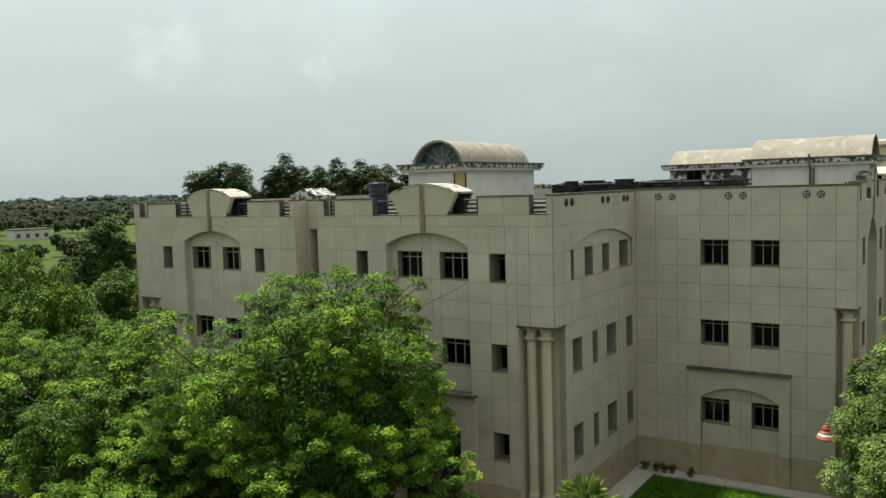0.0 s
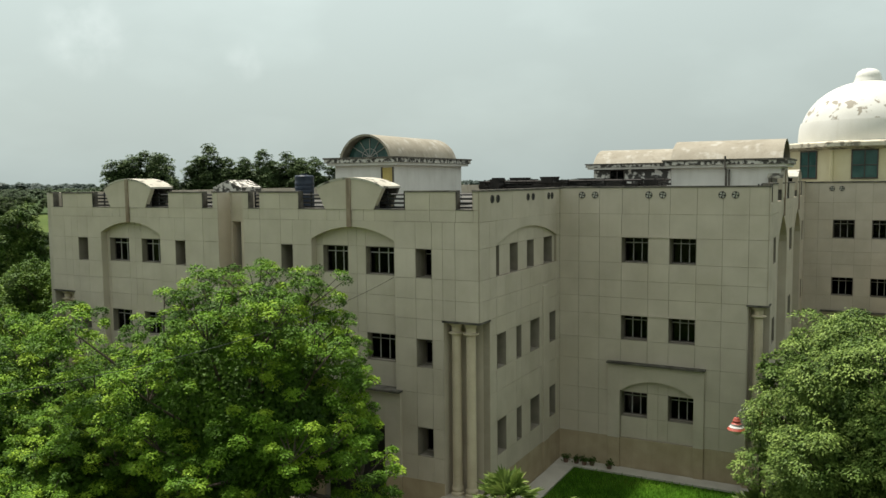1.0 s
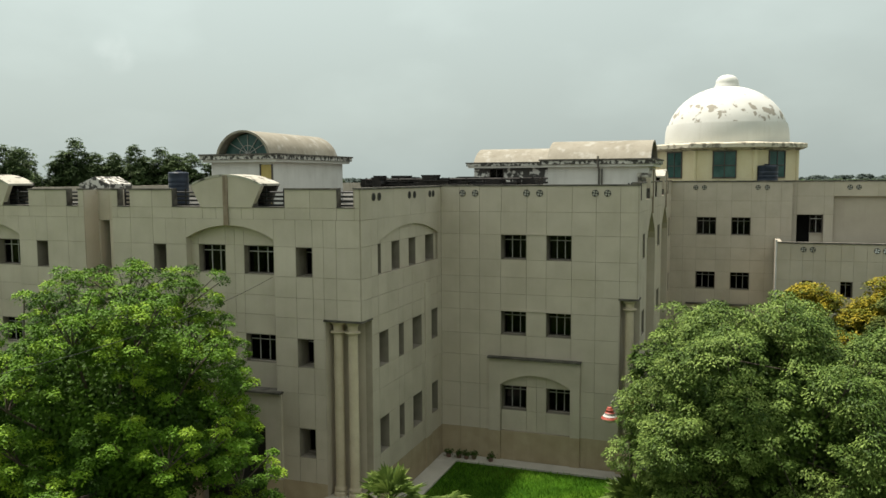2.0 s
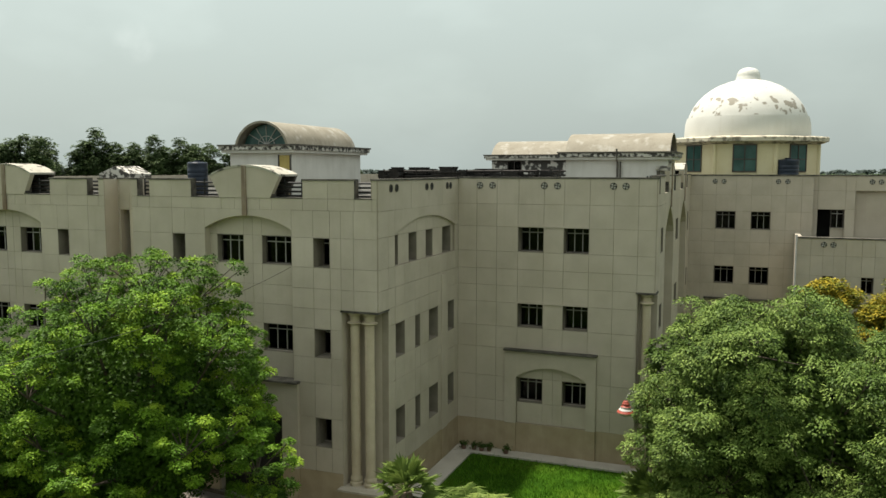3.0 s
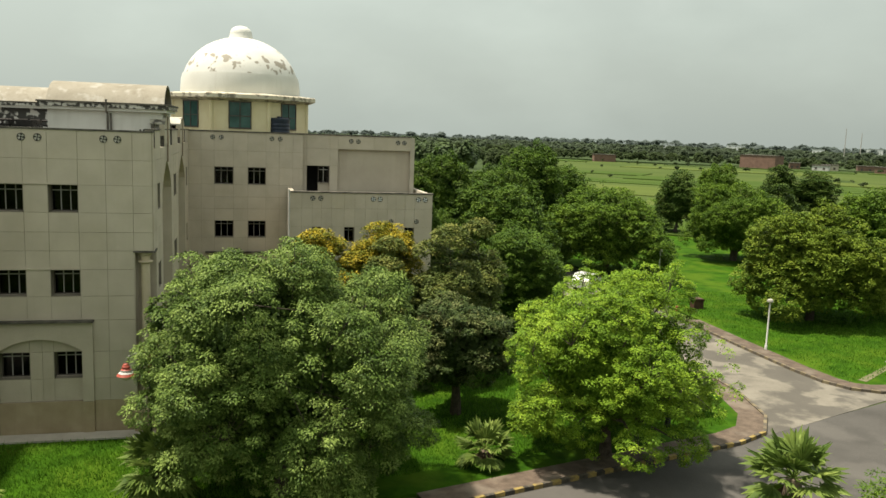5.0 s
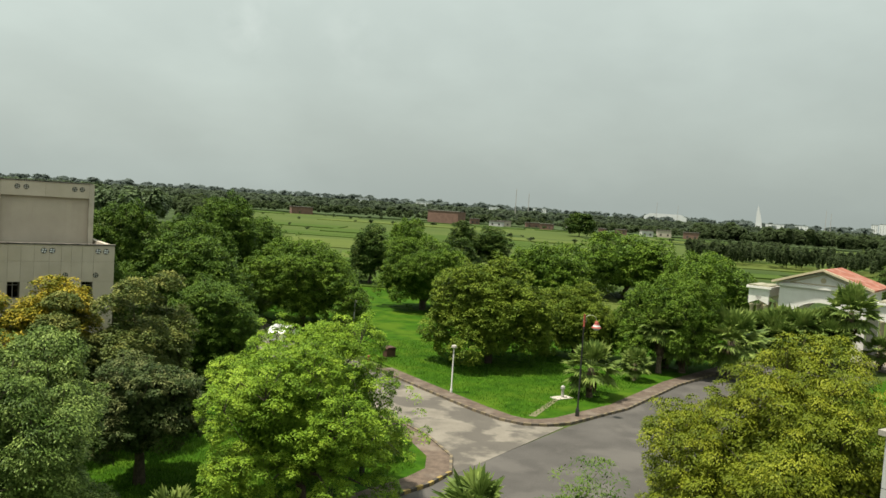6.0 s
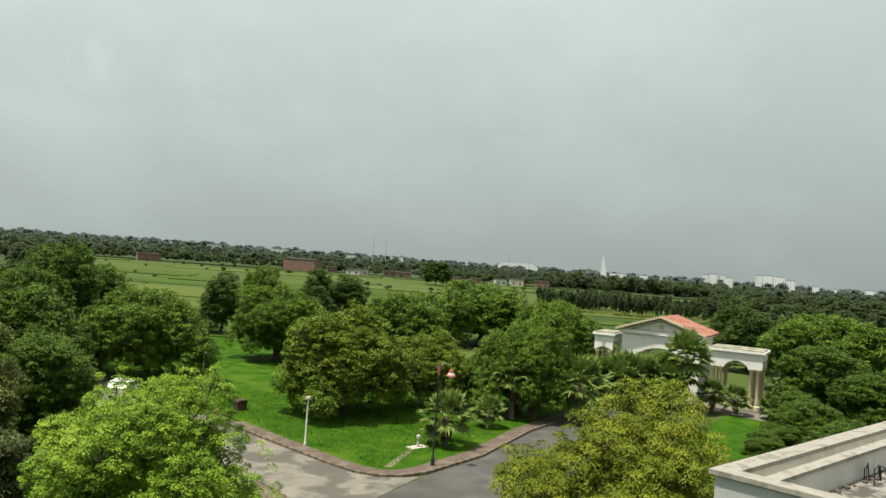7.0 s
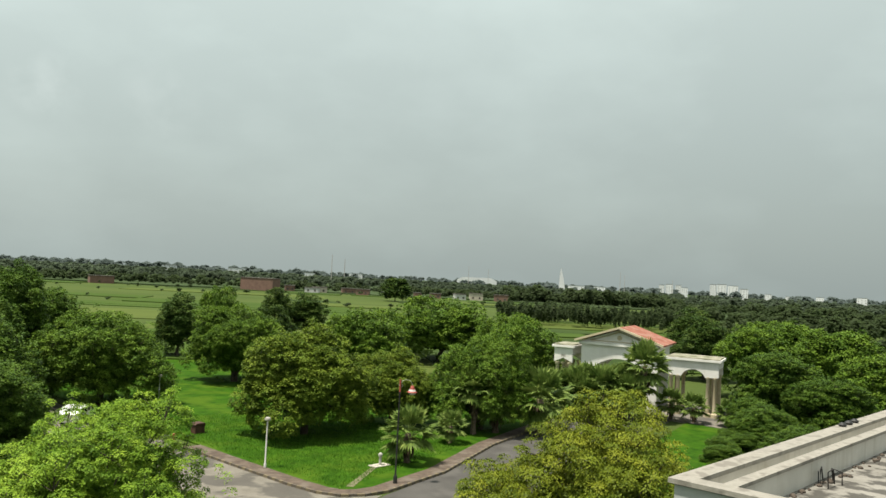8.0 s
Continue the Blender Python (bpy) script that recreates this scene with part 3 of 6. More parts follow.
LEDGE2 = surface("weathered_cream_cornice", (0.50, 0.45, 0.34), (0.64, 0.59, 0.47), 1.6, 0.85, 0.3, 15, patch=(2.6, 0.51, 0.59, (0.10, 0.085, 0.065), 0.75))

# ---- the large building ----
HALL = thing("academic_building", -9.15, 27.5, 0, "large three-storey beige stone-clad college building with domes and battlements", "building")
TOP, CREN, ROW3, SILL3, MIDB, NICHE = 13.4, 12.72, 11.03, 9.85, 9.02, 8.22
TOPF, CRENF = 13.27, 12.56
ROW2, SILL2, BAND, ROW1, SILL1, BASE = 7.41, 6.25, 5.2, 3.8, 2.6, 1.6
ZS = [0.0, BASE, SILL1, ROW1, BAND, SILL2, ROW2, NICHE, MIDB, SILL3, ROW3, 12.1]
front = Face("x", 18.56)


def front_block(shift, mirror, name):
    """One block of the front: a recessed arched bay in the middle, narrow deep windows beside it, a column niche at its outer corner."""
    def U(u):
        return (-30.05 - u if mirror else u) + shift

    def R(a, b):
        return tuple(sorted((U(a), U(b))))

    left, right = R(-20.85, -9.19)
    bay = R(-17.1, -12.95)
    small = [R(-18.75, -18.1), R(-11.97, -11.23)]
    niche = R(-10.75, -9.19)
    holes = [(*bay, BAND, 12.1), (*niche, 0.0, NICHE)]
    holes += [(a, b, z0, z1) for a, b in small for z0, z1 in ((SILL3, ROW3), (SILL2, ROW2), (SILL1, ROW1))]
    door = R(-16.6, -13.45)
    holes.append((*door, 0.0, ROW1))
    us = sorted({left, right, *bay, *small[0], *small[1], *niche, U(-19.9), U(-10.2), *door, U(-14.4), U(-15.6)})
    wall = clad_wall("wall", HALL, front, us, ZS, holes, label=name)
    # parapet with battlements
    cuts = [R(-20.55, -19.9), R(-17.75, -16.25), R(-13.85, -12.42), R(-10.15, -9.4)]
    us2 = sorted({left, right, *[c for k in cuts for c in k], U(-15.6), U(-14.4), U(-18.75), U(-11.3)})
    gable = R(-16.25, -13.85)
    wall2 = clad_wall("parapet", HALL, front, us2, [12.1, CRENF, TOPF], [(*k, CRENF, TOPF) for k in cuts] + [(*gable, CRENF, TOPF)])
    edges = sorted([left, right, *[c for k in cuts for c in k]])
    for a, b in zip(edges[::2], edges[1::2]):
        if not (a < U(-15.05) < b):
            front.slab("coping", COPING, wall2, a - 0.02, b + 0.02, -0.04, 0.34, TOPF + 0.003, TOPF + 0.06)
    for a, b in cuts:
        front.slab("coping", COPING, wall2, a, b, -0.02, 0.32, CRENF + 0.003, CRENF + 0.04)
        # dark colour on the cheek stands for the shade in the gap
        front.slab("merlon_cheek", LEDGE, wall2, a + 0.003, a + 0.03, 0.012, 0.33, CRENF + 0.042, TOPF + 0.001)
        railing(HALL, front, max(a - 0.5, left + 0.3), min(b + 0.5, right - 0.3), 0.5, CRENF, TOPF - 0.02)
    fan_gable(HALL, front, U(-15.1 if not mirror else -15.0), CRENF + 0.004, 1.2, 1.65, 13.42 if not mirror else 13.46, 13.8 if not mirror else 13.88, 1.35)
    # arched bay
    spandrel("arch", HALL, front, *bay, 11.3, 11.84, 12.1, 0.0, 0.35)
    inner = Face("x", 18.56 + 0.35)
    wins = [R(-16.75, -15.44), R(-14.56, -13.16)]
    ih = [(a, b, z0, z1) for a, b in wins for z0, z1 in ((SILL3, ROW3), (SILL2, ROW2))]
    iw = clad_wall("bay_wall", HALL, inner, sorted({bay[0], bay[1], *wins[0], *wins[1], U(-15.0)}), [BAND, SILL2, ROW2, NICHE, MIDB, SILL3, ROW3, 11.85], ih, 0.25)
    for a, b in wins:
        for z0, z1 in ((SILL3, ROW3), (SILL2, ROW2)):
            opening(iw, inner, a, b, z0, z1, 0.3)
    for a in bay:
        front.slab("bay_cheek", CLAD, wall, a - 0.011 if a == bay[0] else a - 0.004, a + 0.004 if a == bay[0] else a + 0.011, 0.012, 0.36, BAND, 11.4)
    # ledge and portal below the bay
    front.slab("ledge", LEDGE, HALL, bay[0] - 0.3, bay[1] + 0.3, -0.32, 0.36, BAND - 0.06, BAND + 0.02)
    for a, b in ((bay[0] - 0.25, door[0]), (door[1], bay[1] + 0.25)):
        front.slab("portal_pier", CLAD, HALL, a, b, -0.14, -0.006, BASE, BAND - 0.06)
        front.slab("portal_base", PLINTH, HALL, a, b, -0.14, -0.006, 0.0, BASE - 0.01)
    spandrel("portal_arch", HALL, front, door[0], door[1], 3.7, 4.5, BAND - 0.062, -0.14, 0.3)
    # plate behind the porch, coloured dark for the shade inside
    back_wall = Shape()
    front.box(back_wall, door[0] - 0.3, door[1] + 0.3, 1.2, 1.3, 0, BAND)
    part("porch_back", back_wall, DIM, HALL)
    for a, b in small:
        for z0, z1 in ((SILL3, ROW3), (SILL2, ROW2), (SILL1, ROW1)):
            opening(wall, front, a, b, z0, z1, 0.78, lights=2)
    # corner niche with two columns on a pedestal
    n0, n1 = niche
    s = Shape()
    front.box(s, n0 - 0.02, n1, 0.95, 1.1, 0.0, NICHE)
    edge = n0 if not mirror else n1
    front.box(s, edge + 0.004 if not mirror else edge - 0.03, edge + 0.03 if not mirror else edge - 0.004, 0.004, 0.95, 0.0, NICHE)
    part("niche_wall", s, CLAD, HALL)
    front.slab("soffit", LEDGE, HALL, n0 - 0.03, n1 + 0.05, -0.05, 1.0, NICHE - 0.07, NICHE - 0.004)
    front.slab("pedestal", PLINTH, HALL, n0 - 0.05, n1 + 0.3, -0.35, 0.94, 0.0, 1.04)
    front.slab("pedestal_top", RENDER, HALL, n0 - 0.08, n1 + 0.33, -0.38, 0.945, 1.042, 1.12)
    for u in (U(-10.36), U(-9.73)):
        column(HALL, u, 18.56 + 0.4, 1.12, NICHE - 0.07)


front_block(0.0, False, "beige stone-clad front with an arched window bay")
front_block(-13.17, True, "beige stone-clad front block farther along")
# deep slot between the two blocks
slot = Face("x", 19.4)
sw = clad_wall("slot_wall", HALL, slot, [-22.37, -22.3, -21.74, -20.85], [0, BASE, 4, 6.6, 9.2, 11.94, TOPF], [(-22.3, -21.74, 9.2, 11.94)], 0.3)
lining(sw, slot, -22.3, -21.74, 9.2, 11.94, 0.004, 0.66)
# near-black plate paints the shade deep in the slot
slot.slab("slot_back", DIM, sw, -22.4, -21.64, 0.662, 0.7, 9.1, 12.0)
slot.slab("coping", COPING, sw, -22.37, -20.85, -0.04, 0.34, TOPF + 0.003, TOPF + 0.06)
for x0, x1 in ((-22.39, -22.365), (-20.855, -20.83)):
    slab("slot_cheek", CLAD, sw, x0, x1, 18.6, 19.4, 0, TOPF)

# side wall of the court
side = Face("y", -9.15)
SIDE1, SIDE2, HEAD1, HEAD2, HEAD3 = 2.52, 6.1, 3.98, 7.52, 11.08
nich = [(20.12, 20.68), (21.75, 22.62), (23.64, 24.45), (25.65, 26.76)]
low = [(20.15, 21.07), (22.16, 22.72), (23.72, 24.84), (26.0, 26.93)]
holes = [(20.1, 27.05, SILL3, 12.1), (18.0, 19.5, 0, NICHE)]
holes += [(a, b, z0, z1) for a, b in low for z0, z1 in ((SIDE2, HEAD2), (SIDE1, HEAD1))]
us = sorted({18.60, 19.5, 20.1, 27.05, 27.5, *[c for k in low for c in k]})
court_side = clad_wall("wall", HALL, side, us, [0, BASE, SIDE1, HEAD1, BAND, SIDE2, HEAD2, NICHE, MIDB, SILL3, HEAD3, 12.1], holes, label="beige stone-clad court side with narrow windows")
for a, b in low:
    for z0, z1 in ((SIDE2, HEAD2), (SIDE1, HEAD1)):
        opening(court_side, side, a, b, z0, z1, 0.7, lights=2)
spandrel("arch", HALL, side, 20.1, 27.05, 11.12, 11.72, 12.1, 0.0, 0.12)
inner = Face("y", -9.15 - 0.12)
iw = clad_wall("bay_wall", HALL, inner, sorted({20.1, 27.05, *[c for k in nich for c in k]}), [SILL3, HEAD3, 11.8], [(a, b, SILL3, HEAD3) for a, b in nich], 0.2)
for a, b in nich:
    opening(iw, inner, a, b, SILL3, HEAD3, 0.66, lights=2)
pw = clad_wall("parapet", HALL, side, [18.60, 19.6, 21.8, 23.6, 25.4, 27.5], [12.1, TOP - 0.13], [])
side.slab("coping", COPING, pw, 18.62, 27.5, -0.04, 0.34, TOP - 0.127, TOP - 0.06)
for u in (19.75, 20.29, 23.46, 24.06, 25.96, 26.4):
    exhaust(pw, side, u, 12.97, 0.16, blades=False)
side.slab("pilaster", CLAD, court_side, 25.2, 25.95, -0.06, -0.006, BASE, 8.9)
side.slab("pilaster_base", PLINTH, court_side, 25.2, 25.95, -0.06, -0.006, 0, BASE - 0.01)

# rear wall of the court
rear = Face("x", 27.5)
wide = [(-6.16, -4.92), (-3.98, -2.8)]
bay = (-6.18, -2.86)
holes = [(a, b, z0, z1) for a, b in wide for z0, z1 in ((SILL3, ROW3), (SILL2, ROW2))] + [(*bay, BASE, BAND), (-0.62, 0.2, 0, NICHE)]
us = sorted({-9.15, -8.2, -7.2, *wide[0], *wide[1], bay[0] - 0.005, bay[1] + 0.005, -1.7, -0.62, 0.16})
us = [u for u in us if abs(u - bay[0]) > 0.012 and abs(u - bay[1]) > 0.012]
holes[4] = (wide[0][0], wide[1][1], BASE, BAND)
court_rear = clad_wall("wall", HALL, rear, us, ZS, holes, label="beige stone-clad court rear with dark windows")
for a, b in wide:
    for z0, z1 in ((SILL3, ROW3), (SILL2, ROW2)):
        opening(court_rear, rear, a, b, z0, z1, 0.55)
inner = Face("x", 27.5 + 0.12)
iw = clad_wall("bay_wall", HALL, inner, sorted({-6.18, -2.77, *wide[0], *wide[1], -4.43}), [BASE, SILL1, ROW1, 4.6], [(a, b, SILL1, ROW1) for a, b in wide], 0.2)
for a, b in wide:
    opening(iw, inner, a, b, SILL1, ROW1, 0.45)
# strip added proud of the wall to cast the line joining the window heads
for z in (ROW3, ROW2):
    rear.slab("lintel", CLAD, court_rear, wide[0][0], wide[1][1], -0.05, -0.006, z + 0.003, z + 0.05)
spandrel("portal_arch", HALL, rear, -6.16, -2.8, 3.86, 4.4, BAND - 0.062, -0.12, 0.12)
rear.slab("ledge", LEDGE, HALL, -6.75, -2.3, -0.3, 0.25, BAND - 0.06, BAND + 0.03)
for a, b in ((-6.73, -6.16), (-2.8, -2.35)):
    rear.slab("portal_pier", CLAD, HALL, a, b, -0.12, -0.006, BASE, BAND - 0.06)
    rear.slab("portal_base", PLINTH, HALL, a, b, -0.12, -0.006, 0.0, BASE - 0.01)
pw = clad_wall("parapet", HALL, rear, [-9.15, -8.2, -7.2, -6.13, -4.9, -3.96, -2.79, -1.7, -0.62, 0.16], [12.1, TOP - 0.1], [])
rear.slab("coping", COPING, pw, -9.15, 0.24, -0.04, 0.34, TOP - 0.097, TOP - 0.03)
for u in (-8.05, -7.42, -4.92, -4.3, -1.75, -1.2):
    exhaust(pw, rear, u, 12.97)
rear.slab("soffit", LEDGE, HALL, -0.66, 0.25, -0.05, 0.9, NICHE - 0.07, NICHE - 0.004)
s = Shape()
rear.box(s, -0.7, 0.2, 0.9, 1.05, 0, NICHE)
rear.box(s, -0.616, -0.59, 0.004, 0.9, 0, NICHE)
part("niche_wall", s, CLAD, HALL)
rear.slab("pedestal", PLINTH, HALL, -0.68, 0.45, -0.3, 0.89, 0, 1.1)
for u in (-0.2,):
    column(HALL, u, 27.5 + 0.35, 1.1, NICHE - 0.07)

# wing wall seen at a slant
wing = Face("y", 0.2)
tall = [(31.1, 35.5), (39.4, 44.0)]
slits = [(29.1, 30.2), (36.7, 38.2), (44.9, 45.7)]
holes = [(a, b, 0, 12.1) for a, b in tall] + [(27.0, 28.5, 0, NICHE)] + [(a, b, z0, z1) for a, b in slits for z0, z1 in ((SILL3, ROW3), (SILL2, ROW2), (SILL1, ROW1))]
us = sorted({27.54, 28.5, 46.98, *[c for k in tall + slits for c in k]})
ew = clad_wall("wall", HALL, wing, us, ZS, holes, label="beige wing wall with tall pointed arches")
for a, b in slits:
    for z0, z1 in ((SILL3, ROW3), (SILL2, ROW2), (SILL1, ROW1)):
        opening(ew, wing, a, b, z0, z1, 0.6, lights=2)
for a, b in tall:
    spandrel("arch", HALL, wing, a, b, 10.4, 11.95, 12.1, 0.0, 0.6, pointed=True)
    s = Shape()
    wing.box(s, a - 0.1, b + 0.1, 0.6, 0.75, 0, 12.0)
    wing.box(s, a + 0.004, a + 0.03, 0.004, 0.6, 0, 11)
    wing.box(s, b - 0.03, b - 0.004, 0.004, 0.6, 0, 11)
    part("arch_back", s, CLAD, HALL)
cuts = [(28.0, 28.5), (30.5, 32.3), (34.6, 36.1), (39.2, 40.9), (43.1, 44.4)]
pw = clad_wall("parapet", HALL, wing, sorted({27.54, 46.98, 37.6, *[c for k in cuts for c in k]}), [12.1, CREN - 0.1, TOP], [(a, b, CREN - 0.1, TOP) for a, b in cuts])
for a, b in zip([27.53] + [k[1] for k in cuts], [k[0] for k in cuts] + [46.98]):
    wing.slab("coping", COPING, pw, a - 0.02, b + 0.02, -0.04, 0.34, TOP + 0.003, TOP + 0.06)
for a, b in cuts:
    # far cheek of the gap, its shade painted on as dark colour
    wing.slab("merlon_cheek", LEDGE, pw, b - 0.03, b - 0.003, 0.012, 0.33, CREN - 0.09, TOP)
    railing(HALL, wing, a - 0.3, b + 0.3, 0.5, CREN, TOP - 0.02)
for u in (33.45, 42.0):
    fan_gable(HALL, wing, u, CREN + 0.004, 1.05, 1.35, 13.66, 14.05, 0.6)

# far wing with the dome behind it
far = Face("x", 46.98)
fwin = [(1.84, 3.08), (4.02, 5.21)]
holes = [(a, b, z0, z1) for a, b in fwin for z0, z1 in ((SILL3, ROW3), (SILL2, ROW2), (SILL1, ROW1))]
fw = clad_wall("wall", HALL, far, [0.2, 1.0, *fwin[0], *fwin[1], 6.1, 7.0, 7.68], ZS, holes, label="beige stone-clad far wing with paired windows")
for a, b in fwin:
    for z0, z1 in ((SILL3, ROW3), (SILL2, ROW2), (SILL1, ROW1)):
        opening(fw, far, a, b, z0, z1, 0.5)
far.slab("ledge", LEDGE, HALL, 1.25, 5.75, -0.3, -0.006, BAND + 0.02, BAND + 0.12)
pw = clad_wall("parapet", HALL, far, [0.2, 1.0, 1.84, 3.08, 4.02, 5.21, 6.1, 7.0, 7.68], [12.1, TOP - 0.06], [])
far.slab("coping", COPING, pw, 0.2, 7.72, -0.05, 0.34, TOP - 0.057, TOP + 0.02)
for u in (1.75, 2.3, 5.6, 6.15):
    exhaust(pw, far, u, 12.98)
end = Face("x", 47.4)
dw = clad_wall("wall", HALL, end, [7.68, 7.95, 9.55, 10.1, 12.6, 15.2], [9.3, 11.25, 12.42, TOP - 0.05], [(7.95, 9.55, 9.3, 11.25), (10.1, 15.2, 9.3, 12.42)], base=0)
end.slab("coping", COPING, dw, 7.68, 15.25, -0.05, 0.34, TOP - 0.047, TOP + 0.02)
lining(dw, end, 7.95, 9.55, 9.3, 11.25, 0.004, 0.4)
window(HALL, end, 8.75, 9.5, 10.05, 11.22, 0.25, lights=2)
end.slab("door_infill", BLIND, dw, 8.75, 9.53, 0.2, 0.28, 9.3, 10.05)
s = Shape()
end.box(s, 10.08, 15.2, 0.25, 0.4, 9.3, 12.44)
part("blind_panel", s, BLIND, HALL, "pinkish rendered blind panel")
end.slab("blind_reveal", BLIND, HALL, 10.08, 15.2, 0.02, 0.26, 12.41, 12.44)
for u in (11.0, 11.5, 14.3, 14.75):
    exhaust(dw, end, u, 12.98)
block = Face("x", 43.0)
bwin = [(8.07, 8.65), (10.13, 10.8), (12.3, 12.95), (14.1, 14.75)]
holes = [(a, b, z0, z1) for a, b in bwin for z0, z1 in ((6.5, 7.5), (2.6, 3.8))]
bw = clad_wall("wall", HALL, block, sorted({6.67, 7.4, 9.3, 11.5, 13.5, 15.95, *[c for k in bwin for c in k]}), [0, BASE, 2.6, 3.8, 5.2, 6.5, 7.5, 8.7, 9.7], holes, label="low stone-clad block with a terrace on top")
for a, b in bwin:
    for z0, z1 in ((6.5, 7.5), (2.6, 3.8)):
        opening(bw, block, a, b, z0, z1, 0.4, lights=2)
block.slab("coping", COPING, bw, 6.62, 16.0, -0.05, 0.32, 9.703, 9.78)
for u in (8.1, 8.6, 12.0, 12.45, 15.0, 15.45):
    exhaust(bw, block, u, 9.35, 0.17, paint=TOWN if u > 9 else FAN)
for u, z in ((13.2, 7.9), (14.9, 7.9)):
    exhaust(bw, block, u, z, 0.16)
for y0, y1, x0, x1 in ((43.3, 60, 15.65, 15.95), (43.3, 46.98, 6.67, 6.97)):
    part("wall", Shape().box(x0, x1, y0, y1, 0, 9.7), RENDER, HALL)
s = Shape()
s.tube([(6.6, 42.9, 0), (6.6, 42.9, 9.9)], 0.06, 8)
part("downpipe", s, WHITE, HALL, "white rain downpipe")

# roofs; unseen floors and inner walls, added near black to darken the rooms
s = Shape()
s.box(-34.05, -22.4, 18.87, 19.72, 12.2, 12.4)
s.box(-20.82, -9.45, 18.87, 19.72, 12.2, 12.4)
s.box(-34.05, -9.45, 19.722, 62, 12.2, 12.4)
s.box(-9.45, -0.1, 27.81, 62, 12.2, 12.4)
s.box(-0.1, 15.2, 47.71, 62, 12.2, 12.4)
s.box(6.97, 15.65, 43.31, 47.4, 9.1, 9.3)
part("roof", s, ROOFING, HALL, "flat grey screed roof")
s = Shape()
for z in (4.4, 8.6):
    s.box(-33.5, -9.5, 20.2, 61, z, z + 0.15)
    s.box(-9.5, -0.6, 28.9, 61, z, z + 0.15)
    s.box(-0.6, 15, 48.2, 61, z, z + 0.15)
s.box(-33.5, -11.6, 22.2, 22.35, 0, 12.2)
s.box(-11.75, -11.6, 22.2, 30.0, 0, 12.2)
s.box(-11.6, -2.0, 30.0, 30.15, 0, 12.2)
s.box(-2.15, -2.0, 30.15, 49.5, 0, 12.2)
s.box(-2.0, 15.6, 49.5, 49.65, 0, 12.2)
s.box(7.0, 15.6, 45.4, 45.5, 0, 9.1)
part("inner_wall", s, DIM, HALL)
for box in ((-34.35, -34.055, 18.6, 62, 0, 13.3), (-34.35, 15.2, 62, 62.3, 0, 13.3), (15.2, 15.5, 47.4, 62, 9.3, 13.35)):
    part("wall", Shape().box(*box), RENDER, HALL)


def stair_tower(x0, x1, y0, y1, eave, rise, along, label, wall=STAINED, over=0.4, glazed=False):
    """A roof-top stair head: walls, projecting slab, painted barrel vault."""
    s = Shape()
    t = 0.2
    s.box(x0, x1, y0, y0 + t, 12.4, eave)
    s.box(x0, x1, y1 - t, y1, 12.4, eave)
    s.box(x0, x0 + t, y0 + t, y1 - t, 12.4, eave)
    s.box(x1 - t, x1, y0 + t, y1 - t, 12.4, eave)
    tower = part("stair_tower", s, wall, HALL, label)
    s = Shape().box(x0 - over + 0.1, x1 + over - 0.1, y0 - over + 0.1, y1 + over - 0.1, eave + 0.003, eave + 0.13)
    part("eave_soffit", s, STAINED, tower)
    s = Shape().box(x0 - over, x1 + over, y0 - over, y1 + over, eave + 0.132, eave + 0.32)
    part("eave_slab", s, MOULDY, tower, "mould-blackened projecting slab")
    s = Shape().box(x0 - over - 0.05, x1 + over + 0.05, y0 - over - 0.05, y1 + over + 0.05, eave + 0.322, eave + 0.4)
    part("eave_cap", s, COPING, tower, "blackened drip edge")
    z = eave + 0.402
    s = Shape()
    if along == "y":
        c, half, low, high = (x0 + x1) / 2, (x1 - x0) / 2 - 0.24, y0 + 0.05, y1 - 0.1
    else:
        c, half, low, high = (y0 + y1) / 2, (y1 - y0) / 2, x0 - 0.05, x1 + 0.1
    outer = arc_points(c - half, c + half, z, z + rise, 28)
    inner_arc = [(c + (a - c) * 0.91, z + (h - z) * 0.91) for a, h in outer]
    for (a, h), (b, g) in zip(outer, inner_arc):
        four = [(a, low, h), (a, high, h), (b, high, g), (b, low, g)]
        s.f.append([(q, e, z) if along == "y" else (e, q, z) for q, e, z in four])
    sections, s = s.f, Shape()
    s.loft(sections)
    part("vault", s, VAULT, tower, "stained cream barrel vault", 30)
    if glazed:
        s = Shape()
        fan = arc_points(c - half * 0.86, c + half * 0.86, z, z + rise * 0.86, 20)
        s.prism(fan, lambda a, h: (a, low + 0.5, h), lambda a, h: (a, low + 0.52, h))
        part("fanlight", s, TEALDARK, tower, "teal fanlight glass")
        s = Shape()
        for k in (0.0, 0.5, -0.5, 0.95, -0.95):
            top = (c + half * 0.8 * math.sin(k), low + 0.47, z + rise * 0.8 * math.cos(k))
            s.tube([(c, low + 0.47, z), top], 0.025, 6)
        ring = [(c + half * 0.3 * math.cos(a), low + 0.47, z + 0.02 + rise * 0.36 * math.sin(a)) for a in [math.pi * i / 12 for i in range(13)]]
        s.tube(ring, 0.022, 6)
        part("fanlight_bar", s, FRAME, tower)
        s = Shape()
        s.prism([(a, h) for a, h in fan], lambda a, h: (a, high - 0.4, h), lambda a, h: (a, high - 0.3, h))
        part("vault_end", s, DIM, tower)
    else:
        s = Shape()
        for e in (low + 0.25, high - 0.35):
            s.prism(inner_arc, lambda a, h: (a, e, h) if along == "y" else (e, a, h), lambda a, h: (a, e + 0.1, h) if along == "y" else (e + 0.1, a, h))
        part("vault_end", s, LEDGE, tower)
    return tower


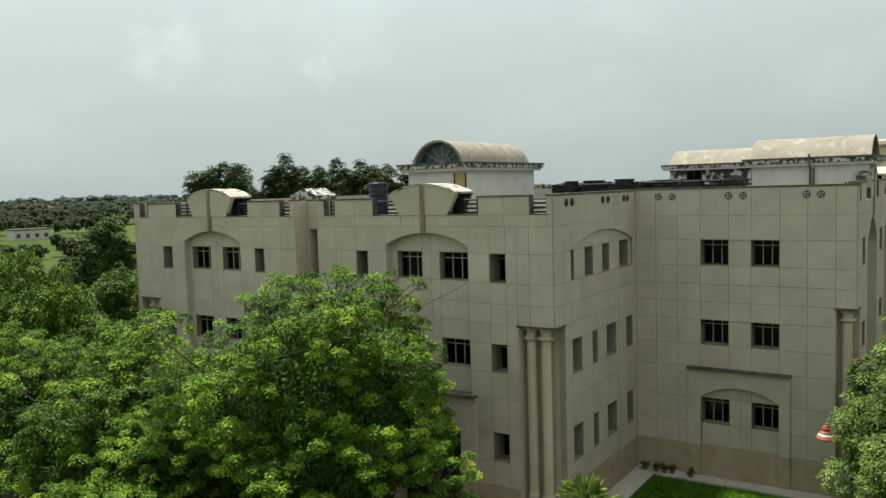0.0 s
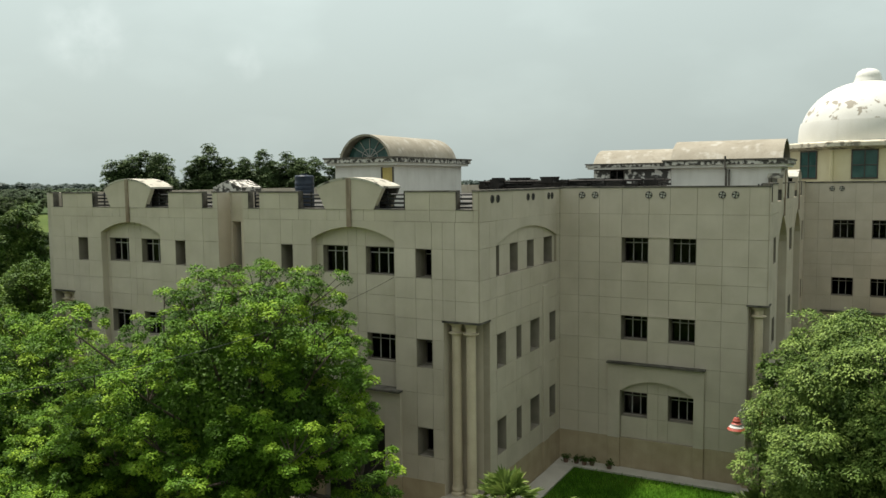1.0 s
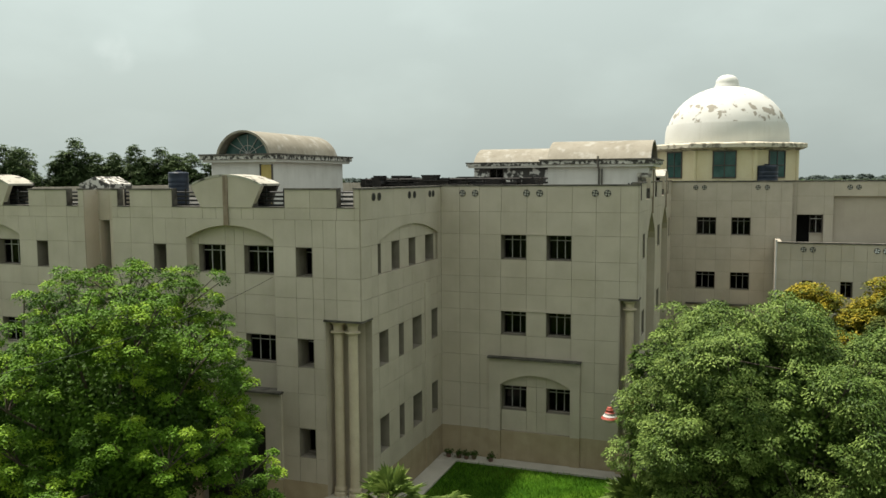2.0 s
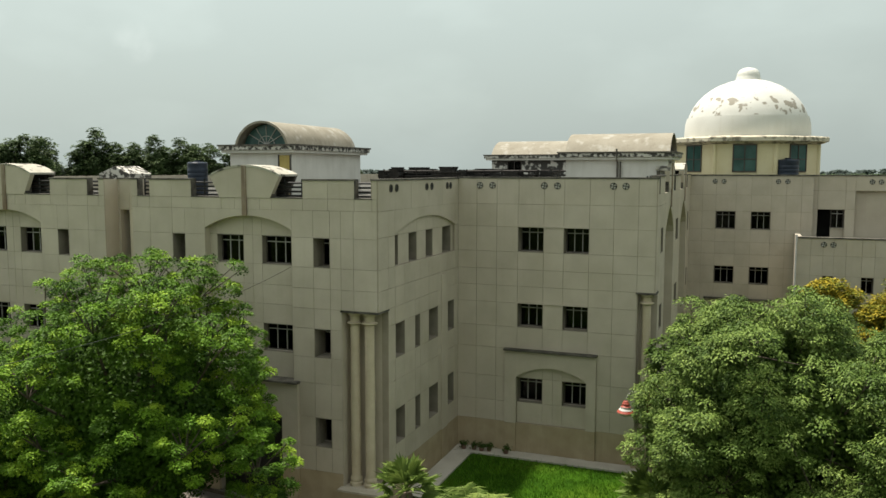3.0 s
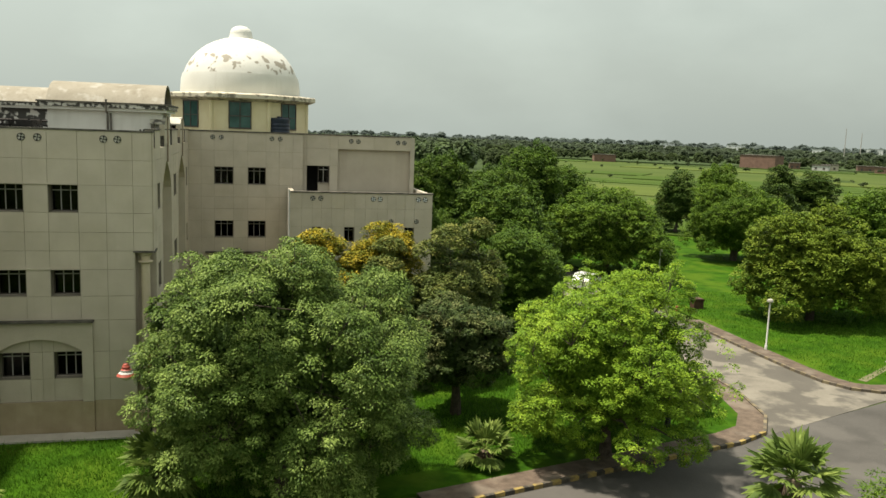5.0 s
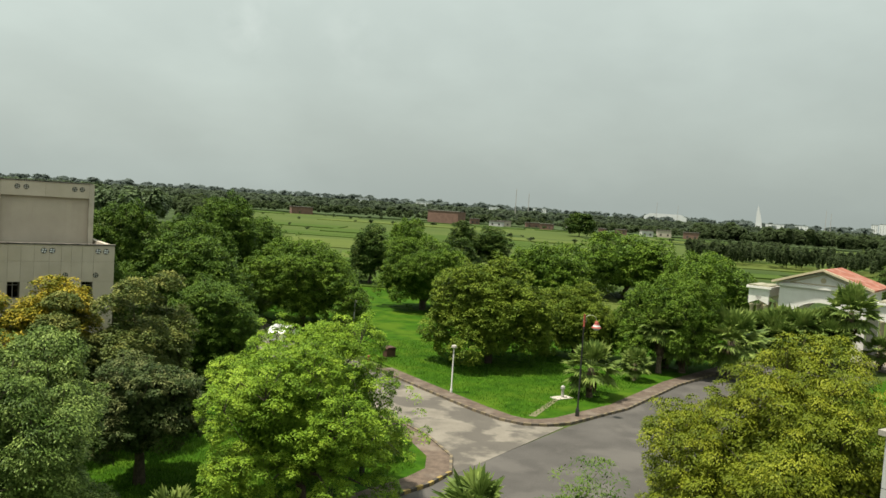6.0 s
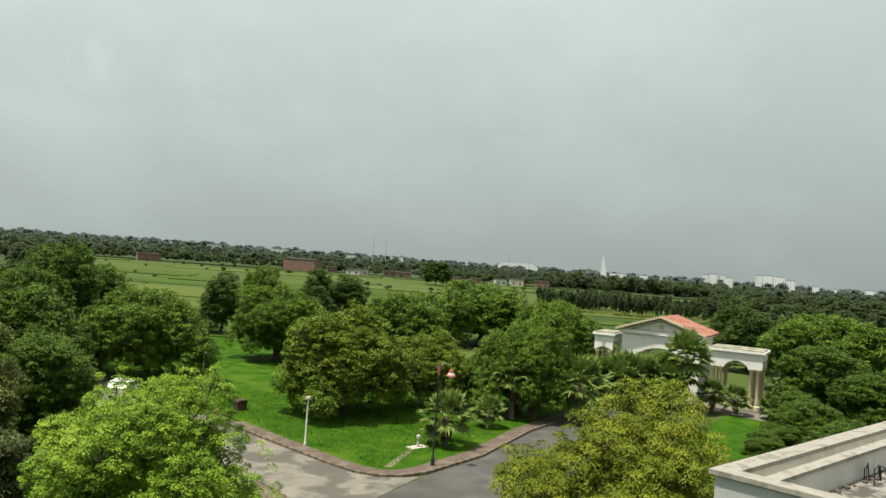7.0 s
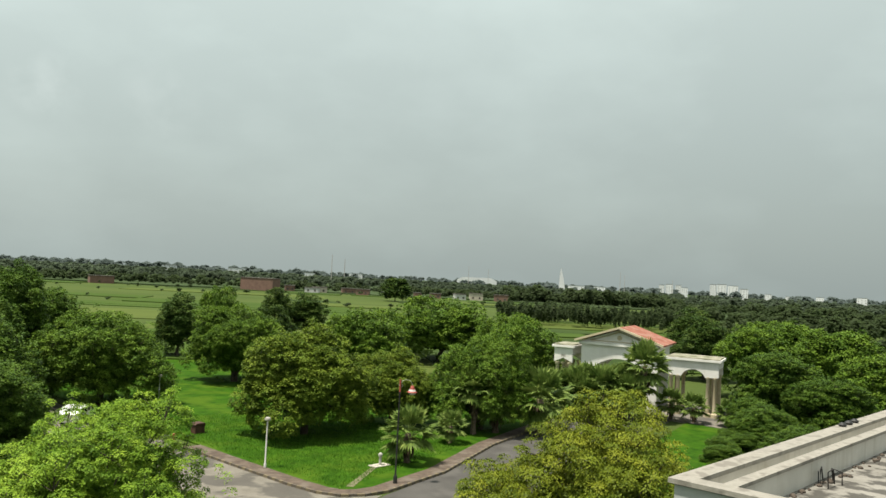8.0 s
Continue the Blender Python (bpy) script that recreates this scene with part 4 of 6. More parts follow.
tower = stair_tower(-19.95, -16.45, 24.4, 31.55, 14.5, 1.14, "y", "white stair tower with stained barrel vault", glazed=True)
s = Shape().box(-17.12, -16.56, 24.36, 24.395, 12.5, 14.38)
part("tower_door", s, surface("ochre_door_paint", (0.40, 0.30, 0.09), (0.50, 0.39, 0.14), 2.0, 0.6, 0.1), tower, "ochre door")
s = Shape().box(-17.2, -17.12, 24.34, 24.395, 12.5, 14.4).box(-16.56, -16.5, 24.34, 24.395, 12.5, 14.4)
part("door_jamb", s, DARKWOOD, tower)
tower = stair_tower(-5.0, 0.1, 32.4, 36.2, 14.22, 0.98, "x", "white stair tower with cream barrel vault", over=0.35)
s = Shape().tube([(-2.35, 32.3, 12.4), (-2.35, 32.3, 14.1), (-2.35, 31.95, 14.2), (-2.35, 31.95, 14.75)], 0.05, 8)
part("vent_pipe", s, COPING, tower, "grey vent pipe")
s = Shape().tube([(-2.2, 32.3, 12.4), (-2.2, 32.3, 14.12)], 0.04, 8)
part("vent_pipe", s, COPING, tower)
tower = stair_tower(-13.45, -8.1, 46.4, 51, 14.38, 1.0, "x", "mould-blackened stair tower with cream vault", BLACKENED, over=0.45)
window(HALL, Face("x", 46.36), -12.3, -11.25, 13.4, 14.35, 0.0, lights=2, transom=0, frame=DARKWOOD)

# dome
DX, DY = 3.5, 52.3
s = Shape().lathe(DX, DY, [(4.98, 12.4), (4.98, 15.42)], 8, math.pi / 8)
drum = part("drum", s, CREAM, HALL, "cream octagonal drum")
for k in range(8):
    a = math.pi / 4 * k - math.pi / 2
    if k in (0, 1, 2, 6, 7):
        s = Shape()
        e, t = Vector((math.cos(a), math.sin(a), 0)), Vector((-math.sin(a), math.cos(a), 0))
        c = Vector((DX, DY, 14.52)) + e * 4.615
        for wd, z0, z1, deep in ((0.7, -0.88, 0.82, 0.0),):
            q = [c + t * x + Vector((0, 0, z)) for x, z in ((-wd, z0), (wd, z0), (wd, z1), (-wd, z1))]
            s.v = [tuple(v) for v in q] + [tuple(v + e * 0.02) for v in q]
            s.f = [(0, 1, 2, 3), (7, 6, 5, 4)] + [(j, (j + 1) % 4, 4 + (j + 1) % 4, 4 + j) for j in range(4)]
        part("drum_window", s, TEALDARK, drum, "teal drum window")
        s = Shape()
        for x0, x1, z0, z1 in ((-0.75, 0.75, 0.8, 0.88), (-0.75, 0.75, -0.94, -0.86), (-0.75, -0.68, -0.88, 0.84), (0.68, 0.75, -0.88, 0.84), (-0.03, 0.03, -0.88, 0.84), (-0.7, 0.7, -0.12, -0.06)):
            n = len(s.v)
            q = [c + e * 0.0 + t * x + Vector((0, 0, z)) for x, z in ((x0, z0), (x1, z0), (x1, z1), (x0, z1))]
            s.v += [tuple(v) for v in q] + [tuple(v + e * 0.06) for v in q]
            s.f += [(n, n + 1, n + 2, n + 3), (n + 7, n + 6, n + 5, n + 4)] + [(n + j, n + (j + 1) % 4, n + 4 + (j + 1) % 4, n + 4 + j) for j in range(4)]
        part("drum_frame", s, DARKWOOD, drum)
    b = a + math.pi / 8
    s = Shape().lathe(DX + 4.93 * math.cos(b), DY + 4.93 * math.sin(b), [(0.16, 12.4), (0.16, 15.42)], 10)
    part("drum_pilaster", s, CREAM, drum, "", 40)
s = Shape().lathe(DX, DY, [(5.0, 15.42), (5.52, 15.58), (5.62, 15.6), (5.62, 15.84), (5.56, 15.9), (4.4, 16.0)], 8, math.pi / 8)
part("cornice", s, LEDGE2, HALL, "weathered projecting cornice")
prof = [(4.2, 15.98), (4.2, 16.25), (4.16, 16.9), (4.05, 17.35)]
s = Shape().lathe(DX, DY, prof, 56, caps=False)
part("dome_band", s, DOME, HALL, "white painted dome band", 30)
prof = [(4.0, 17.35)] + [(4.09 * math.cos(t), 16.5 + 3.55 * math.sin(t)) for t in [0.24 + i * (1.5 - 0.24) / 16 for i in range(17)]]
s = Shape().lathe(DX, DY, prof, 56)
part("dome", s, FLAKE, HALL, "white dome with flaking paint", 30)
s = Shape().lathe(DX, DY, [(0.86, 19.7), (0.84, 20.12), (0.78, 20.2), (0.78, 20.3), (0.74, 20.48), (0.61, 20.68), (0.39, 20.81), (0.1, 20.87)], 28)
part("finial", s, DOME, HALL, "white drum-shaped finial", 40)

# ---- ground, roads, kerbs ----
def sheet(name, outline, z0, z1, material, label, category):
    s = Shape().prism(outline, lambda x, y: (x, y, z0), lambda x, y: (x, y, z1))
    return tagged(part(name, s, material), label, category, kind="structure")


disc = [(4 + 4200 * math.cos(a), -9 + 4200 * math.sin(a)) for a in [2 * math.pi * k / 96 for k in range(96)]]
sheet("ground", disc, -1.0, 0.0, FIELD, "flat green open country reaching the horizon", "ground")
KERB_A = [(-60.0, 0.5), (-20.0, 10.0), (10.8, 18.1), (22.4, 21.3), (26.2, 22.3), (28.2, 23.3), (29.7, 25.4), (30.6, 29.2), (30.9, 46.0), (31.0, 95.0)]
KERB_B = [(37.0, 95.0), (36.85, 46.0), (36.75, 39.0), (36.75, 33.0), (37.0, 30.4), (37.7, 28.9), (39.0, 28.1), (40.8, 27.9), (47.5, 29.2), (57.8, 33.2), (84.0, 40.0)]


def offset(line, by):
    out = []
    for i, p in enumerate(line):
        a, b = Vector(line[max(i - 1, 0)]), Vector(line[min(i + 1, len(line) - 1)])
        d = (b - a).normalized()
        out.append((p[0] - d.y * by, p[1] + d.x * by))
    return out


sheet("road", [(-60, 0.5), (-20, 10), (10.8, 18.1), (22.4, 21.3), (26.2, 22.3), (28.2, 23.2), (40.4, 27.6), (47.5, 29.2), (57.8, 33.2), (84, 40), (90, 32), (60, 24.5), (30, 15), (10, 10.2), (-60, -8)], 0.0, 0.02, ASPHALT, "worn grey asphalt campus road", "road")
sheet("road", [(28.2, 23.1), (28.4, 23.5), (29.8, 25.4), (30.6, 29.2), (30.9, 46), (31, 95), (37, 95), (36.85, 46), (36.75, 39), (37.0, 30.4), (37.7, 28.9), (39.0, 28.1), (40.0, 27.6)], 0.0, 0.03, CONCRETE, "patched pale concrete side road at the junction", "road")
inner_a, inner_b = offset(KERB_A, 1.35), offset(KERB_B, 1.35)
court = [(p[0], p[1]) for p in inner_a[2:]]
sheet("lawn", [(-8.1, 17.0)] + court + [(28.0, 95.0), (16.2, 95.0), (16.2, 42.2), (0.9, 42.2), (0.9, 26.6), (-8.1, 26.6)], 0.0, 0.12, LAWN, "mown bright green court lawn", "lawn")
sheet("lawn", [inner_b[0]] + inner_b[1:] + [(84.0, 60.0), (80.0, 110.0), (60.0, 120.0)], 0.0, 0.12, LAWN, "bright green park lawn under trees", "lawn")
sheet("lawn", [(-40, -7.5), (-40, -3.6), (10, 8.7), (30, 13.2), (60, 22.8), (90, 30.2), (120, 10), (120, -20), (46, -20), (46, -1.5), (19.9, -1.5), (19.9, -7.5)], 0.0, 0.1, LAWN, "green verge beside the near building", "lawn")
APRON = "pale concrete apron along the building"
sheet("pavement", [(-9.1, 26.6), (0.2, 26.6), (0.2, 27.45), (-9.1, 27.45)], 0.0, 0.2, PATHM, APRON, "pavement")
sheet("pavement", [(-9.1, 17.2), (-8.1, 17.2), (-8.1, 26.58), (-9.1, 26.58)], 0.0, 0.19, PATHM, APRON, "pavement")
sheet("pavement", [(0.25, 27.5), (0.95, 27.5), (0.95, 42.2), (0.25, 42.2)], 0.0, 0.19, PATHM, APRON, "pavement")
sheet("pavement", [(-34, 9.6), (-8.1, 15.0), (-8.1, 17.18), (-9.12, 17.18), (-9.12, 18.5), (-34, 18.5)], 0.0, 0.17, CONCRETE, APRON, "pavement")
sheet("lawn", [(-60, 2.2), (-34, 8.4), (-34.2, 80), (-60, 80)], 0.0, 0.1, LAWN, "green verge by the road", "lawn")


def kerb_run(name, line, label, start, stop, worn, width=1.35):
    """Kerb stones painted yellow and black in turn, with a footway of brick pavers behind them."""
    walkway = thing(name, *line[start], 0, label, "footway", kind="structure")
    fine, back_line = [], offset(line, width)
    s = Shape()
    for i in range(start, stop):
        n = len(s.v)
        a, b, c, d = line[i], line[i + 1], back_line[i + 1], back_line[i]
        s.v += [(*p, z) for z in (0.0, 0.13) for p in (a, b, c, d)]
        s.f += [(n + 4, n + 5, n + 6, n + 7), (n, n + 1, n + 5, n + 4), (n + 3, n + 7, n + 6, n + 2)]
    part("footway_bed", s, PAVER, walkway)
    pts, carry, odd = [], 0.0, 0
    for i in range(start, stop):
        a, b = Vector(line[i]), Vector(line[i + 1])
        length, d = (b - a).length, (b - a).normalized()
        turn = math.atan2(d.y, d.x)
        k = max(1, round(length / 0.44))
        for j in range(k):
            c = a + d * (length * (j + 0.5) / k)
            odd += 1
            st = slab("kerb_stone", (FADEDY if odd % 2 else FADEDK) if i in worn else (KERBY if odd % 2 else KERBK), walkway, c.x - length / k / 2 + 0.01, c.x + length / k / 2 - 0.01, c.y - 0.08, c.y + 0.08, 0.0, 0.19)
            st.rotation_euler = (0, 0, turn)
    return walkway


kerb_run("footway", KERB_A, "brick footway with yellow and black kerb by the court", 2, 8, (5, 6, 7))
kerb_run("footway", KERB_B, "brick footway with yellow and black kerb round the park", 1, 10, range(10))

# ---- foliage ----
RNG = np.random.default_rng(7)


def mesh_from(name, verts, quads, material, age=0.5):
    me = bpy.data.meshes.new(name)
    me.vertices.add(len(verts))
    me.vertices.foreach_set("co", np.ascontiguousarray(verts, dtype=np.float32).ravel())
    k = quads.shape[1]
    me.loops.add(quads.size)
    me.loops.foreach_set("vertex_index", np.ascontiguousarray(quads, dtype=np.int32).ravel())
    me.polygons.add(len(quads))
    me.polygons.foreach_set("loop_start", np.arange(0, quads.size, k, dtype=np.int32))
    me.update(calc_edges=True)
    me.materials.append(material)
    me.attributes.new("age", "FLOAT", "FACE").data.foreach_set("value", np.broadcast_to(np.asarray(age, dtype=np.float32), len(quads)).copy())
    return me


def unit(v):
    return v / np.maximum(np.linalg.norm(v, axis=-1, keepdims=True), 1e-6)


def leaf_mesh(name, base, normal, droop, length, width, material, fold=0.22, along=None, age=None):
    """One folded leaf of two triangles at each base, its face turned to the normal, its tip hanging by droop."""
    n = len(base)
    if along is None:
        along = unit(unit(np.cross(normal, RNG.normal(size=(n, 3)))) + [0, 0, -droop])
    side = unit(np.cross(along, normal))
    up = np.cross(side, along)
    length, width = length[:, None], width[:, None]
    tip = base + along * length
    middle = base + along * length * 0.45
    a = middle + side * width + up * width * fold
    b = middle - side * width + up * width * fold
    verts = np.stack([base, a, tip, b], 1).reshape(-1, 3)
    i = np.arange(n)[:, None] * 4
    tris = np.concatenate([i + [0, 1, 2], i + [0, 2, 3]], 0)
    return mesh_from(name, verts, tris, material, 0.5 if age is None else np.tile(age, 2))


def lumpy(dirs, seed, amount):
    ph = np.random.default_rng(seed).normal(size=(6, 3)) * 2.3
    off = np.random.default_rng(seed + 1).uniform(0, 6.28, 6)
    return 1 + amount * np.sin(dirs @ ph.T + off).mean(1) * 1.9


def tree(name, x, y, height, crown, low, clumps, per, leaf, material, label, seed, tuft=0.4, droop=0.4, lump=0.2, fill=0.3, trunk=0.22, stems=1, width=0.4, group="", even=0.1, square=0.0, boughs=34, shoots=0.06, flat=0.68, lift=0.7, bell=0.35):
    """A tree: tapered trunk and limbs, and a crown of boughs that carry domed tufts of leaves. crown: its half width; low: where the crown begins.
    even: the share of tufts spread over the whole outline; shoots: the share of twigs that stand out of it; lift: how far the tufts look up."""
    rng = np.random.default_rng(seed)
    root = thing(name, 0, 0, 0, label, "tree", group)
    zc, rz = (height + low) / 2, (height - low) / 2
    k = (np.arange(boughs) + 0.5) / boughs
    turn = np.arange(boughs) * 2.39996 + rng.normal(size=boughs) * 0.3
    up = np.clip(1 - (1.95 if bell < 0.2 else 1.75) * k + rng.normal(size=boughs) * 0.1, -0.95 if bell < 0.2 else -0.8, 0.98)
    wide = np.where(up > 0, np.sqrt(1 - up ** 2), 1 - bell * up ** 2)
    d = np.stack([np.cos(turn) * wide, np.sin(turn) * wide, up], 1)
    bough_r = crown * 1.3 / math.sqrt(boughs) * rng.uniform(0.75, 1.3, boughs)
    r = lumpy(d, seed, lump) * rng.uniform(0.76, 1.07, boughs)
    if square:
        d[:, :2] *= ((1 - d[:, 2:] ** 2 + 0.08) ** -0.3) ** square
    heart = d * r[:, None] * [crown, crown, rz] - d * (0.92 * bough_r)[:, None] * [1, 1, flat] + [0, 0, zc]
    # tufts sit evenly spaced on the upper and outer side of each bough
    which = np.sort(rng.choice(boughs, clumps, p=bough_r ** 2 / (bough_r ** 2).sum()))
    share = np.bincount(which, minlength=boughs)
    nth = np.concatenate([np.arange(k) for k in share])
    polar = 1 - 1.32 * (nth + 0.5) / share[which]
    round_by = nth * 2.39996 + np.repeat(rng.uniform(0, 6.28, boughs), share)
    pole = unit(d * 0.65 + [0, 0, 0.75])
    east = unit(np.cross(pole, [0.3, 0.9, 0.1]))
    north = np.cross(pole, east)
    ring_r = np.sqrt(1 - polar ** 2)
    e = pole[which] * polar[:, None] + east[which] * (ring_r * np.cos(round_by))[:, None] + north[which] * (ring_r * np.sin(round_by))[:, None]
    e = unit(e + rng.normal(size=(clumps, 3)) * 0.09)
    reach = bough_r[which] * rng.uniform(0.9, 1.06, clumps)
    stray = rng.random(clumps) < shoots
    reach[stray] *= rng.uniform(1.15, 1.65, stray.sum())
    e[stray] = unit(e[stray] * 0.6 + [0, 0, 0.7])
    centre = heart[which] + e * reach[:, None] * [1, 1, flat]
    shell = rng.random(clumps) < even
    sd = unit(rng.normal(size=(clumps, 3)) * [1, 1, 0.9] + [0, 0, 0.15])
    sr = lumpy(sd, seed, lump) * rng.uniform(0.7, 0.93, clumps)
    if square:
        sd[:, :2] *= ((1 - sd[:, 2:] ** 2 + 0.08) ** -0.3) ** square
    centre[shell] = (sd * sr[:, None] * [crown, crown, rz] + [0, 0, zc])[shell]
    e = np.where(shell[:, None], sd, e)
    centre[:, 2] = np.maximum(centre[:, 2], low * 0.8 + 0.1 * rng.random(clumps))
    n = clumps * per
    axis = unit(e * (1 - 0.5 * lift) + [0, 0, lift])
    size = np.repeat(rng.uniform(0.65, 1.25, clumps), per)
    # leaves cover the dome of each tuft and hang over its rim
    v = unit(rng.normal(size=(n, 3)) * 0.7 + np.repeat(axis, per, 0) * 0.75)
    base = np.repeat(centre, per, 0) + v * (0.68 + 0.32 * rng.random((n, 1))) * (tuft * size)[:, None] * [1.1, 1.1, 0.7]
    along = unit(v * [0.8, 0.8, 0.1] + rng.normal(size=(n, 3)) * 0.3 + [0, 0, -0.5 * droop])
    face_to = v * 0.5 + [0, 0, 0.65] + rng.normal(size=(n, 3)) * 0.12
    face_to = unit(face_to - along * (face_to * along).sum(1, keepdims=True))
    long, broad = leaf * np.sqrt(size) * rng.uniform(0.7, 1.3, n), leaf * width * rng.uniform(0.7, 1.2, n)
    # leaves deep in the crown close it; a dark tone paints the shade there
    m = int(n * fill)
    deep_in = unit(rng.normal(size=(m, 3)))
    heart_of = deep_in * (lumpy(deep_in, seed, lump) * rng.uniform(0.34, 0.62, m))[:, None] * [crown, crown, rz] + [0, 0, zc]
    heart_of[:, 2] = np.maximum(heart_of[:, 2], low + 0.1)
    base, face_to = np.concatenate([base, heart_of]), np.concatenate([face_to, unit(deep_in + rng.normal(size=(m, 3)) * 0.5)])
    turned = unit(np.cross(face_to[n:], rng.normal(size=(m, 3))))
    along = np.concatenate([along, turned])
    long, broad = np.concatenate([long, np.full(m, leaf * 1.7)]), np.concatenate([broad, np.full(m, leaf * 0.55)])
    # tufts vary at random; inner leaves stay at the dark end
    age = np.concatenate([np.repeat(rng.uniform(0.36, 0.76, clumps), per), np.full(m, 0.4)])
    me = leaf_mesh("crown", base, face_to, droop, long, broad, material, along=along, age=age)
    crown_ob = new("crown", me)
    crown_ob.parent = root
    s = Shape()
    for k in range(stems):
        lean = Vector((rng.normal() * 0.25, rng.normal() * 0.25, 0)) * (1 if stems > 1 else 0.4)
        fork = Vector((0, 0, low + 0.25 * (height - low))) + lean * 3
        s.tube([lean * 0.4, lean * 0.8 + Vector((0, 0, fork.z * 0.5)), fork], [trunk * 1.35, trunk, trunk * 0.8], 9)
        for i in range(k, boughs, stems):
            end = Vector(heart[i])
            bend = fork.lerp(end, 0.5) + Vector((rng.normal() * 0.2, rng.normal() * 0.2, 0.3))
            s.tube([fork - Vector((0, 0, 0.2)), bend, end], [trunk * 0.5, trunk * 0.28, trunk * 0.08], 5)
        for i in np.flatnonzero(stray)[k::stems]:
            s.tube([Vector(heart[which[i]]), Vector(centre[i])], [trunk * 0.1, trunk * 0.05], 4)
    part("trunk", s, BARK, root)
    root.location = (x, y, 0.08)
    return root


def again(ob, x, y, scale, turn, label="", z=0.08, tall=1.0):
    c = copy_thing(ob, pose(x, y, z, 0, 0, turn))
    c.scale = (scale, scale, scale * tall)
    return tagged(c, label=label)


def fan_palm(x, y, height, label, seed, spread=1.3, fronds=22, skirt=True):
    """A fan palm: fibrous trunk, stalks and pleated fan leaves, old leaves hanging."""
    rng = np.random.default_rng(seed)
    root = thing("palm_tree", 0, 0, 0, label, "palm tree")
    s = Shape()
    rows = 10
    s.tube([(0, 0, height * i / rows) for i in range(rows + 1)], [0.2 * (1.25 if i % 2 else 1.0) * (1.5 if i == 0 else 1.0) for i in range(rows + 1)], 9)
    part("trunk", s, PALMBARK, root)
    s, stalk = Shape(), Shape()
    for k in range(fronds):
        a = k * 2.39996 + rng.normal() * 0.2
        tilt = 1.25 - 2.1 * (k / fronds) + rng.normal() * 0.1
        e = Vector((math.cos(a) * math.cos(tilt), math.sin(a) * math.cos(tilt), math.sin(tilt)))
        t = Vector((-math.sin(a), math.cos(a), 0))
        u = e.cross(t)
        foot, hub = Vector((0, 0, height)), Vector((0, 0, height)) + e * spread * 0.55
        stalk.tube([foot, hub], [0.025, 0.012], 5, caps=False)
        m = 17
        for j in range(m):
            b = -1.35 + 2.7 * j / (m - 1)
            d = (e * math.cos(b) + t * math.sin(b) + u * 0.12 * math.cos(b * 2)).normalized()
            L = spread * (0.75 - 0.16 * abs(b)) * rng.uniform(0.9, 1.1)
            w = 0.052 * spread
            p1, p2 = hub + d * L * 0.6, hub + d * L + Vector((0, 0, -0.25 * L * rng.random()))
            q = d.cross(u).normalized() * w + u * (0.03 if j % 2 else -0.03) * spread
            n = len(s.v)
            s.v += [tuple(v) for v in (hub, p1 + q, p2, p1 - q)]
            s.f += [(n, n + 1, n + 2, n + 3)]
    if skirt:
        old = Shape()
        for k in range(60):
            a, top, long = rng.uniform(0, 6.283), height - rng.uniform(0.05, 0.45) * height, rng.uniform(0.5, 0.9) * spread * 0.6
            out, side = Vector((math.cos(a), math.sin(a), 0)), Vector((-math.sin(a), math.cos(a), 0))
            foot = Vector((0, 0, top)) + out * 0.2
            low_end = foot + out * rng.uniform(0.1, 0.32) * spread * 0.6 + Vector((0, 0, -min(long, top - 0.1)))
            n = len(old.v)
            old.v += [tuple(v) for v in (foot, foot.lerp(low_end, 0.6) + side * 0.12 + out * 0.08, low_end, foot.lerp(low_end, 0.6) - side * 0.12 + out * 0.08)]
            old.f += [(n, n + 1, n + 2, n + 3)]
        part("dead_leaf", old, DEADPALM, root, "hanging brown dead leaves")
    part("frond", s, PALM, root)
    part("stalk", stalk, PALM, root)
    root.location = (x, y, 0.08)
    return root


def feather_palm(x, y, height, label, seed, long=2.8, fronds=14):
    """A palm with long arching feather leaves."""
    rng = np.random.default_rng(seed)
    root = thing("palm_tree", 0, 0, 0, label, "palm tree")
    s = Shape().tube([(0, 0, 0), (0.05, 0, height * 0.5), (0, 0, height)], [0.16, 0.12, 0.1], 9)
    part("trunk", s, PALMBARK, root)
    for k in range(fronds):
        a = k * 2.39996 + rng.normal() * 0.15
        rise = rng.uniform(0.5, 1.35)
        e = Vector((math.cos(a), math.sin(a), 0))
        rib = [Vector((0, 0, height)) + e * long * t * math.cos(rise) * (1 - 0.1 * t) + Vector((0, 0, long * (math.sin(rise) * t - 0.72 * t * t))) for t in [i / 12 for i in range(13)]]
        s = Shape().tube(rib, [0.03 * (1 - i / 14) for i in range(13)], 4, caps=False)
        side = Vector((-e.y, e.x, 0))
        for i in range(30):
            t = 0.15 + 0.85 * i / 30
            j = min(int(t * 12), 11)
            p = rib[j].lerp(rib[j + 1], t * 12 - j)
            ahead = (rib[j + 1] - rib[j]).normalized()
            for sg in (1, -1):
                d = (side * sg * 0.85 + ahead * 0.55 + Vector((0, 0, -0.35 + 0.1 * rng.normal()))).normalized()
                L = 0.62 * math.sin(math.pi * (0.12 + 0.85 * t)) + 0.08
                q = ahead * 0.028
                n = len(s.v)
                m = p + d * L * 0.5
                s.v += [tuple(v) for v in (p, m + q, p + d * L + Vector((0, 0, -0.12 * L)), m - q)]
                s.f += [(n, n + 1, n + 2, n + 3)]
        part("frond", s, PALM, root)
    root.location = (x, y, 0.08)
    return root


